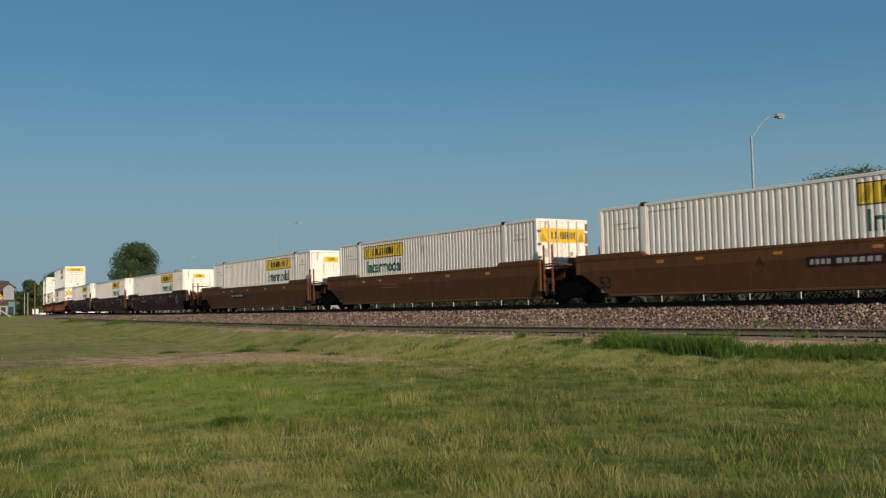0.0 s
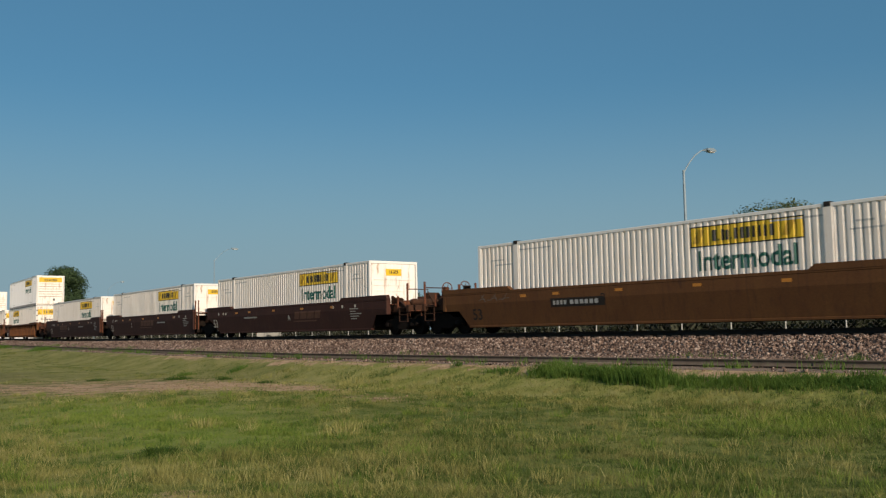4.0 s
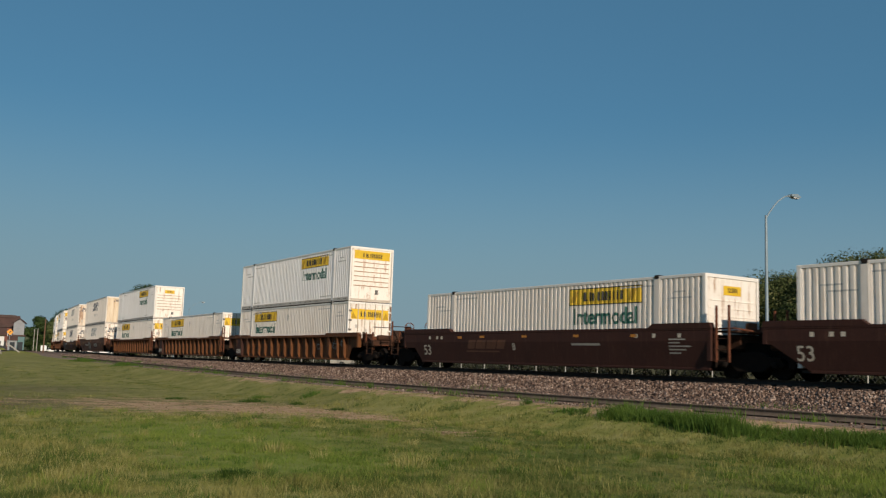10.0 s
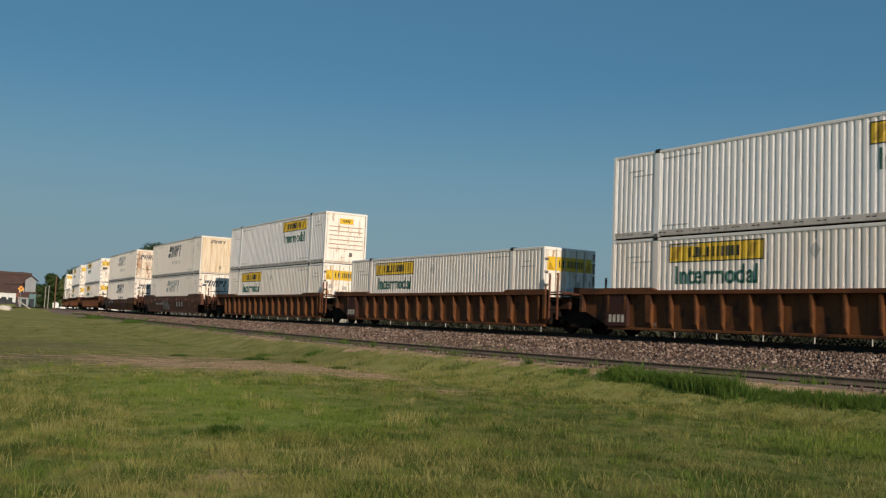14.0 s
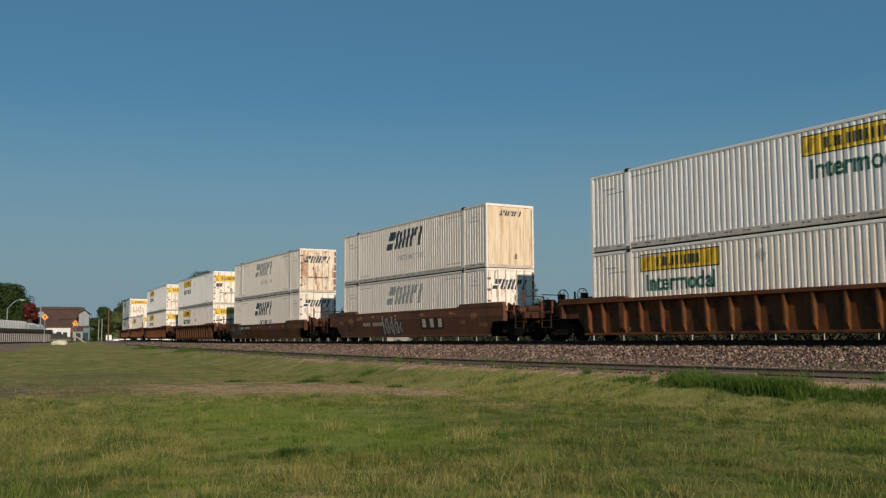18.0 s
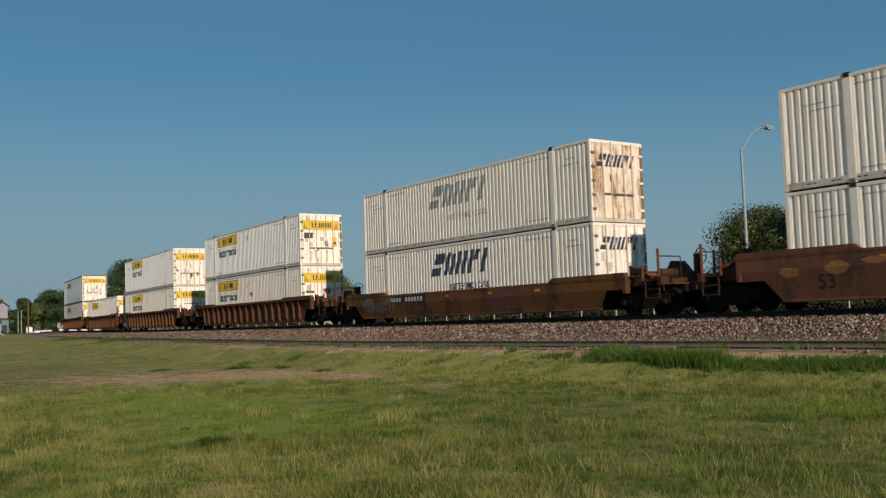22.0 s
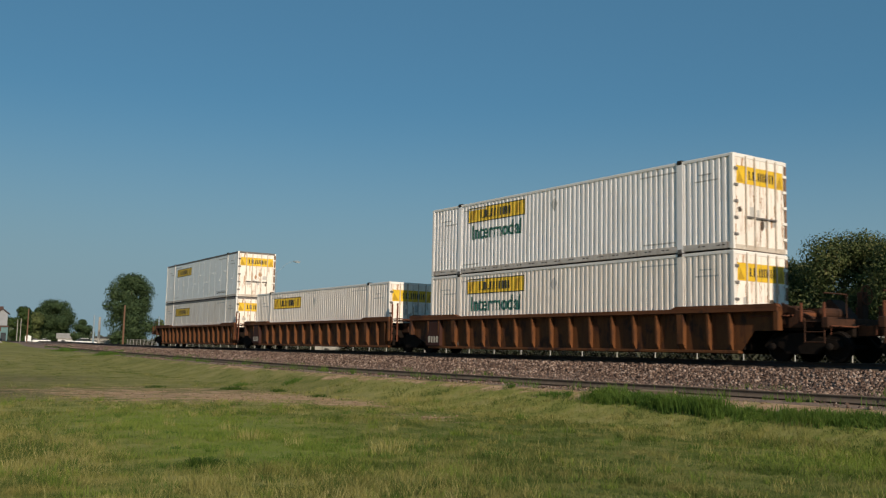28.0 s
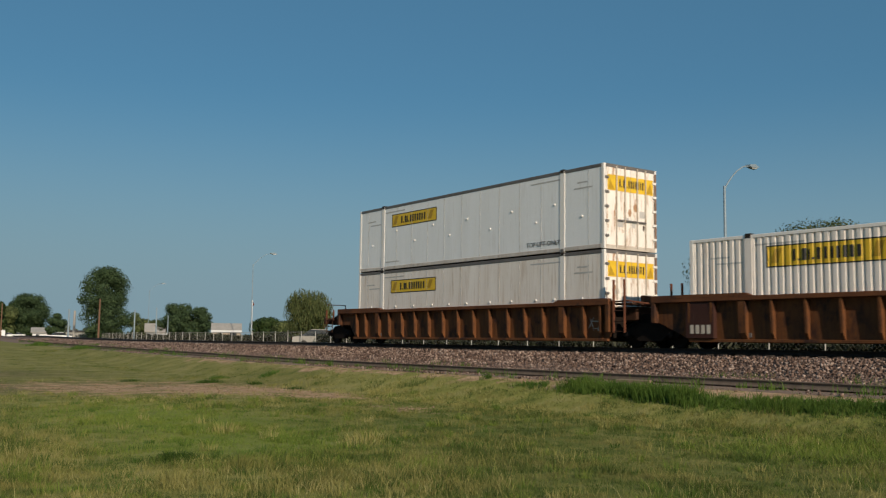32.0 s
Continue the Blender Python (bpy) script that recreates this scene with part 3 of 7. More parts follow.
    bp.inputs["Strength"].default_value, bp.inputs["Distance"].default_value = 0.6, 0.1
    nt.links.new(noise_of(6.0, 8), bp.inputs["Height"])
    nt.links.new(bp.outputs[0], b.inputs["Normal"])
    return m


M["ground"] = ground_material()
M["ballast"] = material("ballast_bed", (0.17, 0.118, 0.094), (0.11, 0.076, 0.060), 0.9, scale=9, fine=22, mix=0.3, bump=0.9, bump_scale=3)
M["fines"] = material("siding_grit", (0.25, 0.175, 0.13), (0.17, 0.12, 0.088), 0.95, scale=3, fine=22, mix=0.3, third=(0.11, 0.10, 0.035), third_at=0.6,
                      bump=0.7, bump_scale=2)

def bare_amount(x, y):
    """1 in the strip of worn earth, 0 in the grass."""
    d, az = np.hypot(x, y), np.degrees(np.arctan2(x, y))
    mid = np.interp(az, [6, 14, 20, 26, 31, 36], [34.0, 34.5, 33.0, 31.5, 28.5, 25.5])
    half = np.interp(az, [5, 9, 13, 17, 24, 31, 36], [0.2, 4.6, 4.0, 6.4, 5.8, 3.6, 0.2])
    main = np.clip(1.2 - np.abs(d - mid) / np.maximum(half, 0.05), 0, 1) * (y > 5)
    weight = np.interp(az, [6, 9, 12.5, 17, 31, 36], [0.0, 0.30, 0.30, 0.86, 0.92, 0.0])
    spots = 0.55 * np.exp(-(((x - 3.6) / 0.7) ** 2 + ((y - 8.6) / 0.8) ** 2)) + 0.5 * np.exp(-(((x - 13.2) / 1.0) ** 2 + ((y - 18.4) / 1.6) ** 2))
    off, s = track_off(x, y)
    dirt = sstep(off, -7.15, -6.75) * (off < -5) * np.interp(s, [0, 20, 45, 60], [0.95, 0.8, 0.5, 0.0])
    return np.clip(main * weight + spots + dirt, 0, 1)


def thatch_amount(x, y):
    """Dull brown thatch beside and round the worn strip."""
    d, az = np.hypot(x, y), np.degrees(np.arctan2(x, y))
    return np.clip(0.30 * sstep(d, 24, 34) * (1 - sstep(d, 90, 130)) * (1 - sstep(az, 24, 36)) + 0.9 * np.exp(-((az - 8.5) / 4.5) ** 2 - ((d - 33.0) / 4.5) ** 2) + 0.55 * np.exp(-((az - 20) / 9.0) ** 2 - ((d - 34.0) / 4.5) ** 2) + 0.5 * np.exp(-((az - 12) / 5.0) ** 2 - ((d - 44.0) / 3.0) ** 2), 0, 1) * (y > 5)


def sidelit_amount(x, y):
    """Darker green put into the grass colour at wide bearings, standing for side light."""
    return sstep(np.degrees(np.arctan2(x, np.maximum(y, 0.01))), 30, 44) * (1 - sstep(track_off(x, y)[0], -11.0, -9.0))


def deep_amount(x, y):
    """Deeper green grass: close by and across the middle of the meadow."""
    d, az = np.hypot(x, y), np.degrees(np.arctan2(x, np.maximum(y, 0.01)))
    return np.clip(np.exp(-((az - 34) / 9.0) ** 2 - ((d - 19.0) / 3.5) ** 2) + 0.9 * np.exp(-((az - 9) / 8.0) ** 2 - ((d - 9.0) / 2.6) ** 2), 0, 1)


def turf_amount(x, y):
    """Short bright turf in the middle of the meadow."""
    return np.clip(1.15 * np.exp(-(((x - 7.4) / 2.0) ** 2 + ((y - 18.6) / 4.8) ** 2)) + 0.9 * np.exp(-(((x - 6.4) / 1.7) ** 2 + ((y - 13.6) / 1.5) ** 2)), 0, 1)


far = [-4000, -2000, -1000, -500, -250, -150, -100]
xs = np.array(far + list(np.arange(-80, -10, 5.0)) + list(np.arange(-10, 2, 1.0)) + list(np.arange(2, 10, 0.5)) + list(np.arange(10, 42, 0.5)) + list(np.arange(42, 60, 2.0)) + list(np.arange(60, 140, 5.0)) + [150, 200, 300, 500, 1000, 2000, 4000])
ys = np.array([-4000, -2000, -1000, -500, -250, -120, -60, -30] + list(np.arange(-20, 4, 2.0)) + list(np.arange(4, 80, 0.6)) + list(np.arange(80, 260, 4.0)) + [280, 320, 400, 600, 1000, 2000, 4000])
ground = tagged(new("ground", grid_mesh("ground", xs, ys, ground_z, M["ground"])), "uneven meadow of green and dry grass", "ground", kind="structure")

ground.data.shade_smooth()
co = np.empty(3 * len(ground.data.vertices))
ground.data.vertices.foreach_get("co", co)
gx_, gy_ = co[0::3], co[1::3]
for nm, val in (("bare", bare_amount(gx_, gy_)), ("turf", 0.6 * turf_amount(gx_, gy_)), ("fresh", np.clip(0.8 * sidelit_amount(gx_, gy_) + 0.6 * deep_amount(gx_, gy_), 0, 1)), ("thatch", thatch_amount(gx_, gy_))):
    ground.data.attributes.new(nm, "FLOAT", "POINT").data.foreach_set("value", val.astype(np.float32))

# the raised bed of ballast under both tracks
sv = np.concatenate([np.arange(-70, 130, 1.0), np.arange(130, 420, 5.0)])
ov = np.array([-6.6, -6.2, -5.6, -4.97, -4.93, -4.2, -3.7, -3.4, -2.6, -1.95, -1.7, 0.0, 1.7, 1.95, 2.8, 3.7, 5.0])


def bed_z(off, s):
    zs = siding_z(s) - 0.20
    z = np.where(off < -6.4, zs - 0.22, zs)
    z = np.where(off >= -3.7, zs + (1.31 - zs) * np.clip((off + 3.7) / 1.9, 0, 1), z)
    z = np.maximum(z, np.where((off > -4.95) & (off < -3.0), zs + 0.14, -9.0))
    return np.where(off >= 1.75, 1.31 - (off - 1.75) * 0.14 - 0.2 * (off > 4.9), z) + rise(s)


S, O = np.meshgrid(sv, ov)
A = S / R
V = np.stack([D + R - (R - O) * np.cos(A), (R - O) * np.sin(A), bed_z(O, S)], -1).reshape(-1, 3)
w, h = len(sv), len(ov)
i = (np.arange(h - 1)[:, None] * w + np.arange(w - 1)[None]).ravel()
quads = np.stack([i, i + 1, i + w + 1, i + w], -1)
me = soup("ballast_bed", V, quads, M["ballast"])
me.materials.append(M["fines"])
offmid = np.repeat((ov[1:] + ov[:-1]) / 2, w - 1)
me.polygons.foreach_set("material_index", np.where(offmid < -4.9, 1, 0).astype(np.int32))
me.shade_smooth()
tagged(new("ballast_bed", me), "sloping bed of pinkish grey ballast under the tracks", "ballast", kind="structure")


def rail_mesh(name, off, s0, s1, step, zf, mat, head=None):
    prof = [(-0.07, -0.17), (0.07, -0.17), (0.07, -0.155), (0.012, -0.13), (0.012, -0.045), (0.036, -0.03), (0.036, -0.004), (0.028, 0.0),
            (-0.028, 0.0), (-0.036, -0.004), (-0.036, -0.03), (-0.012, -0.045), (-0.012, -0.13), (-0.07, -0.155)]
    ss = np.arange(s0, s1 + 0.1, step)
    V = []
    for s in ss:
        z = float(zf(s))
        for du, dz in prof:
            x, y, _ = track(s, off + du)
            V.append((x, y, z + dz))
    n = len(prof)
    F, idx = [], []
    for k in range(len(ss) - 1):
        for j in range(n):
            a, b2 = k * n + j, k * n + (j + 1) % n
            F.append((a, b2, b2 + n, a + n))
            idx.append(1 if head and j == 7 else 0)
    me = soup(name, V, F, mat)
    if head:
        me.materials.append(head)
        me.polygons.foreach_set("material_index", np.array(idx, dtype=np.int32))
    return me


main_track = thing("main_track", "main line of dark steel rails on timber ties in ballast", "railway track", kind="structure")
for o in (-0.755, 0.755):
    part("rail", rail_mesh("rail", o, -70, 420, 5, lambda s: RAIL + rise(s), M["rail"], M["railhead"]), None, main_track, "dark rusty rail with a worn bright head")
siding_track = thing("siding_track", "disused siding with rusty rails sunk in dirt and weeds", "railway track", kind="structure")
for o in (-5.02, -3.51):
    part("rail", rail_mesh("rail", o, -70, 112, 4, siding_z, M["rustrail"]), None, siding_track, "dull rusty siding rail")

# ---------------------------------------------------------------- containers
CL, CW, CH = 16.15, 2.60, 2.93       # a 53-foot box
PITCH = 0.229
LIFT = 6.00                          # the lifting posts stand 40 feet apart
TRAIN, WHEELS = [], []
MESH = {}


def cached(key, make):
    if key not in MESH:
        r = make()
        MESH[key] = mesh_of(key[0] if isinstance(key, tuple) else key, r) if isinstance(r, bmesh.types.BMesh) else r
    return MESH[key]


def bays():
    """Stretches of corrugated sheet between the posts: (start, end) along the box."""
    return [(-CL / 2 + 0.13, -LIFT - 0.13), (-LIFT + 0.13, LIFT - 0.13), (LIFT + 0.13, CL / 2 - 0.13)]


def kinks():
    """(y, depth) corners of the corrugated side, from end to end."""
    pts = []
    for a, b in bays():
        n = max(1, round((b - a) / PITCH))
        p = (b - a) / n
        pts.append((a, 0.0))
        for k in range(n):
            y = a + k * p
            pts += [(y + p * 0.25, 0.0), (y + p * 0.38, 0.040), (y + p * 0.62, 0.040), (y + p * 0.75, 0.0)]
        pts.append((b, 0.0))
    return pts


KINKS = kinks()
KY, KD = np.array([k[0] for k in KINKS]), np.array([k[1] for k in KINKS])
SIDE = CW / 2


def side_sheet(sign):
    z0, z1 = 0.22, CH - 0.10
    V, F = [], []
    for y, d in KINKS:
        V += [(sign * (SIDE - 0.012 - d), y, z0), (sign * (SIDE - 0.012 - d), y, z1)]
    for k in range(len(KINKS) - 1):
        F.append((2 * k, 2 * k + 2, 2 * k + 3, 2 * k + 1) if sign > 0 else (2 * k, 2 * k + 1, 2 * k + 3, 2 * k + 2))
    me = bpy.data.meshes.new("side_panel")
    me.from_pydata(V, [], F)
    return me


def drape(v, faces, y0, z0, corrugated=True, proud=0.004, base=None):
    """Lays flat artwork (x to the right, y up) on the box's near side, its left lower corner at (y0, z0), following the corrugation."""
    bm = bmesh.new()
    vs = [bm.verts.new((0, y0 - p[0], z0 + p[1])) for p in v]
    for f in faces:
        if len(set(f)) > 2:
            bm.faces.new([vs[k] for k in f])
    x = SIDE if base is None else base
    if corrugated:
        lo, hi = min(q.co.y for q in bm.verts), max(q.co.y for q in bm.verts)
        for y in KY:
            if lo < y < hi:
                bmesh.ops.bisect_plane(bm, geom=bm.verts[:] + bm.edges[:] + bm.faces[:], plane_co=(0, y, 0), plane_no=(0, 1, 0), dist=1e-5)
        for q in bm.verts:
            q.co.x = -(x - 0.012 - float(np.interp(q.co.y, KY, KD)) + proud)
    else:
        for q in bm.verts:
            q.co.x = -(x + proud)
    for f in bm.faces:
        f.normal_update()
        if f.normal.x > 0:
            f.normal_flip()
    return bm


def rects(rs):
    """Flat artwork of four-cornered bars: (x0, y0, x1, y1, lean)."""
    v, f = [], []
    for x0, y0, x1, y1, lean in rs:
        n = len(v)
        v += [(x0, y0, 0), (x1, y0, 0), (x1 + lean, y1, 0), (x0 + lean, y1, 0)]
        f.append((n, n + 1, n + 2, n + 3))
    return np.array(v, dtype=float), f


def word_bars(width, height, n, lean=0.0, gap=0.25, x0=0.0, y0=0.0, seed=1):
    """A wordmark as plain bars."""
    rnd = random.Random(seed)
    ws = [rnd.uniform(0.8, 1.2) for _ in range(n)]
    k = (width - lean) / (sum(ws) + gap * (n - 1))
    out, x = [], x0
    for q in ws:
        out.append((x, y0, x + q * k, y0 + height, lean))
        x += (q + gap) * k
    return out


# upright strokes of the name board, as shares of its width: start, end, top
STROKES = ((0.03, 0.085, 1.0), (0.115, 0.145, 0.18), (0.18, 0.235, 1.0), (0.252, 0.295, 0.92), (0.32, 0.35, 0.18), (0.39, 0.442, 1.0), (0.486, 0.538, 1.0), (0.575, 0.627, 1.0),
           (0.667, 0.719, 1.0), (0.756, 0.808, 1.0), (0.848, 0.895, 1.0), (0.945, 1.0, 1.0))


def stroke_bars(width, height, x0=0.0, y0=0.0, lean=0.0):
    """A wordmark as plain upright strokes."""
    return [(x0 + a * width, y0, x0 + b * width, y0 + height * t, lean) for a, b, t in STROKES]


def band_parts(parent, y0, z0, bw, bh, corrugated, base, key):
    """The yellow name board: board, border, corner emblems and a wordmark in plain bars."""
    tag = ("band", round(y0, 2), round(z0, 2), bw, corrugated, key)

    def art(rs, proud):
        v, f = rects(rs)
        return drape(v, f, y0, z0, corrugated, proud, base)
    b = part("name_board", cached(("name_board", tag), lambda: art([(0, 0, bw, bh, 0)], 0.004)), M["yellow"], parent, "yellow name board")
    t = 0.035
    part("border", cached(("border", tag), lambda: art([(0, 0, bw, t, 0), (0, bh - t, bw, bh, 0), (0, t, t, bh - t, 0), (bw - t, t, bw, bh - t, 0)], 0.008)),
         M["black"], b, "thin black border")
    for k, e in enumerate(((0.10, 0.12, 0.34, bh - 0.1, 0.18), (bw - 0.64, 0.12, bw - 0.40, bh - 0.1, 0.16))):
        part("emblem", cached(("emblem", tag, k), lambda: art([e], 0.008)), M["yellow_dark"], b, "darker ochre emblem")
    for k, rc in enumerate(stroke_bars(bw * 0.56, bh * 0.52, bw * 0.20, bh * 0.24)):
        part("word_bar", cached(("word_bar", tag, k), lambda: art([rc], 0.012)), M["black"], b, "black bar" if k == 0 else "")


def lettering(parent, body, left, bottom, height, mat, corrugated=True, bold=0.012, width=1.0, name="lettering", base=None, label="", shear=0.0):
    key = (name, body, left, bottom, height, corrugated, width, base)

    def make():
        v, f = text_mesh(body, height, bold, width, shear)
        return drape(v, f, left, bottom, corrugated, 0.006, base)
    return part(name, cached(key, make), mat, parent, label or 'the word "%s"' % body)


def door_end(c, sign, paint, band, grime, key):
    """Double doors with four locking bars, hinges and handles, at the end in direction sign."""
    y = sign * CL / 2

    def yy(a, b2):
        return (min(y + sign * a, y + sign * b2), max(y + sign * a, y + sign * b2))
    for k, (xa, xb) in enumerate(((-1.18, -0.008), (0.008, 1.18))):
        y0, y1 = yy(-0.07, -0.015)
        leaf = part("door_leaf", cached(("door_leaf", key, sign, k), lambda: bx(xa, xb, y0, y1, 0.14, CH - 0.11, 0.008)), paint, c, "painted steel door leaf")
        for z in (0.45, 0.95, 1.45, 1.95, 2.45):
            px_ = -1.18 if k == 0 else 1.18
            y0h, y1h = yy(-0.02, 0.03)
            part("hinge", cached(("hinge", k, z, sign), lambda: bx(px_ - 0.09, px_ + 0.09, y0h, y1h, z - 0.045, z + 0.045, 0.01)), M["darkrail" if k == 0 else "white_clean"], leaf)
        for q in ((-0.72, -0.30) if k == 0 else (0.30, 0.72)):
            part("locking_bar", cached(("locking_bar", q, sign), lambda: bar([(q, y + sign * 0.022, 0.10), (q, y + sign * 0.022, CH - 0.06)], 0.024)), M["rustbar"], leaf, "grey locking bar with rust")
            y0k, y1k = yy(0.02, 0.06)
            part("bar_handle", cached(("bar_handle", q, sign), lambda: bx(q, q + 0.34 * (1 if k == 0 else -1), y0k, y1k, 0.98, 1.03)
                                      if k == 0 else bx(q - 0.34, q, y0k, y1k, 0.98, 1.03)), M["darkrail"], leaf)
        if band:
            def board(x0, x1, z0, z1, p):
                a, b3 = yy(-0.015 + p, -0.012 + p)
                return bx(x0, x1, a, b3, z0, z1)
            nb = part("name_board", cached(("end_board", k, sign), lambda: board(xa + (0.05 if k == 0 else 0), xb - (0.0 if k == 0 else 0.05), 2.02, 2.56, 0.003)), M["yellow"], c, "yellow name board")
            a, b3 = yy(-0.009, -0.006)
            for j, (x0, z0, x1, z1, _) in enumerate(stroke_bars(1.24, 0.27, -0.60, 2.16)):
                if (x0 < 0) == (k == 0):
                    part("word_bar", cached(("end_word_bar", k, j, sign), lambda: bx(x0, x1, a, b3, z0, z1)), M["black"], nb, "black bar" if j in (0, 6) else "")
            part("emblem", cached(("end_emblem", k, sign), lambda: prism([(-1.10, 2.06), (-0.80, 2.06), (-1.02, 2.40)] if k == 0 else [(1.10, 2.06), (0.78, 2.06), (0.98, 2.44)], a, b3, "y")), M["yellow_dark"], nb, "darker ochre emblem")
    ps0, ps1 = yy(0.0, 0.006)
    part("post_face", cached(("post_face", sign), lambda: bx(1.19, 1.285, ps0, ps1, 0.16, CH - 0.14)), M["rustpost"], c, "bare rusty face of the corner post")
    if grime:
        rnd = random.Random(grime)

        def runs():
            # thin rust runs below hinges, bars and seams
            bm = bmesh.new()
            for _ in range(26):
                q = rnd.choice((-1.14, -0.72, -0.30, 0.0, 0.30, 0.72, 1.12)) + rnd.uniform(-0.09, 0.09)
                zt, ln, w = rnd.uniform(0.7, 2.75), rnd.uniform(0.15, 0.9), rnd.uniform(0.012, 0.05)
                zb = max(0.2, zt - ln)
                yo = y + sign * (-0.0135 + 0.0012 * rnd.random())
                v = [(q - w * 0.6, zt), (q + w * 0.5, zt - 0.03), (q + w * 0.4, (zt + zb) / 2), (q + w * 0.12, zb), (q - w * 0.2, zb + 0.05), (q - w * 0.45, (zt * 0.6 + zb * 0.4))]
                bm.faces.new([bm.verts.new((a, yo, b4)) for a, b4 in v])
            return bm
        tagged(part("rust_stain", runs(), M["streak"], c), "thin rust runs on the doors", kind="stuff")
        for _ in range(rnd.choice((1, 2, 3))):
            q, z, w, h = rnd.uniform(-1.0, 0.75), rnd.uniform(0.4, 1.6), rnd.uniform(0.12, 0.32), rnd.uniform(0.15, 0.4)
            yo = y + sign * -0.0112
            bm = bmesh.new()
            bm.faces.new([bm.verts.new((q + w / 2 * math.cos(k * 0.5236) * rnd.uniform(0.6, 1.1), yo, z + h / 2 * math.sin(k * 0.5236) * rnd.uniform(0.6, 1.1))) for k in range(12)])
            part("scuff", bm, M["burnt" if rnd.random() < 0.5 else "streak"], c, "dark scuffed patch")
        for _ in range(4):
            q, z = rnd.uniform(-1.0, 0.7), rnd.uniform(0.5, 1.6)
            a, b3 = yy(-0.0145, -0.011)
            part("decal", bx(q, q + rnd.uniform(0.12, 0.28), a, b3, z, z + rnd.uniform(0.15, 0.35)), M["stencil"], c, "small grey data sticker")


def nose_end(c, sign, paint, band, upper, plain=False):
    """The closed front wall: a flat sheet with pressed level ribs."""
    y = sign * CL / 2

    def ybox(bm, x0, x1, a, b2, z0, z1):
        ya, yb = sorted((y + sign * a, y + sign * b2))
        box(bm, x0, x1, ya, yb, z0, z1)

    def wall():
        bm = bmesh.new()
        ybox(bm, -1.18, 1.18, -0.07, -0.03, 0.14, CH - 0.11)
        return bm
    w2 = part("end_wall", cached(("end_wall", sign), wall), paint, c, "painted end wall")
    if not plain:
        for z in (0.85, 1.1, 1.35, 1.6, 1.85, 2.1):
            def rib():
                bm = bmesh.new()
                ybox(bm, -1.05, 1.05, -0.03, -0.012, z - 0.022, z + 0.022)
                return bm
            part("pressed_rib", cached(("pressed_rib", z, sign), rib), M["pressline"] if upper else paint, w2)
    else:
        for q in (-0.78, -0.39, 0.0, 0.39, 0.78):
            def rib2():
                bm = bmesh.new()
                ybox(bm, q - 0.03, q + 0.03, -0.03, -0.008, 0.2, CH - 0.2)
                return bm
            part("pressed_rib", cached(("upright_rib", q, sign), rib2), paint, w2)
    if band:
        x0, x1, z0, z1 = (-1.06, 1.08, 2.28, 2.74) if band == "full" else (-0.42, 0.42, 2.28, 2.58)

        def board():
            bm = bmesh.new()
            ybox(bm, x0, x1, -0.03, -0.020, z0, z1)
            return bm

        nb = part("name_board", cached(("nose_board", band, sign), board), M["yellow"], c, "yellow name board")
        wd = (x1 - x0) * 0.55
        for j, (a, b2, a2, b3, _) in enumerate(stroke_bars(wd, (z1 - z0) * 0.5)):
            def one():
                bm = bmesh.new()
                ybox(bm, (x0 + x1) / 2 - wd / 2 + a, (x0 + x1) / 2 - wd / 2 + a2, -0.02, -0.016, z0 + 0.09 + b2, z0 + 0.09 + b3)
                return bm
            part("word_bar", cached(("nose_word_bar", band, j, sign), one), M["black"], nb, "black bar" if j == 0 else "")

    def sticker():
        bm = bmesh.new()
        ybox(bm, 0.25, 0.43, -0.03, -0.02, 0.42, 0.66)
        return bm
    part("data_plate", cached(("data_plate", sign), sticker), M["darkrail"], w2, "dark data plate")


# the haulier's slanted mark in plain slabs, in shares of its width and height
LOGO = ((0.0, 0.0, 0.17, 0.36), (0.02, 0.52, 0.20, 1.0), (0.235, 0.0, 0.30, 1.0), (0.335, 0.0, 0.40, 0.92), (0.435, 0.0, 0.50, 1.0), (0.54, 0.0, 0.605, 1.0), (0.65, 0.0, 0.715, 1.0),
        (0.735, 0.55, 0.80, 1.0), (0.87, 0.0, 0.935, 1.0))


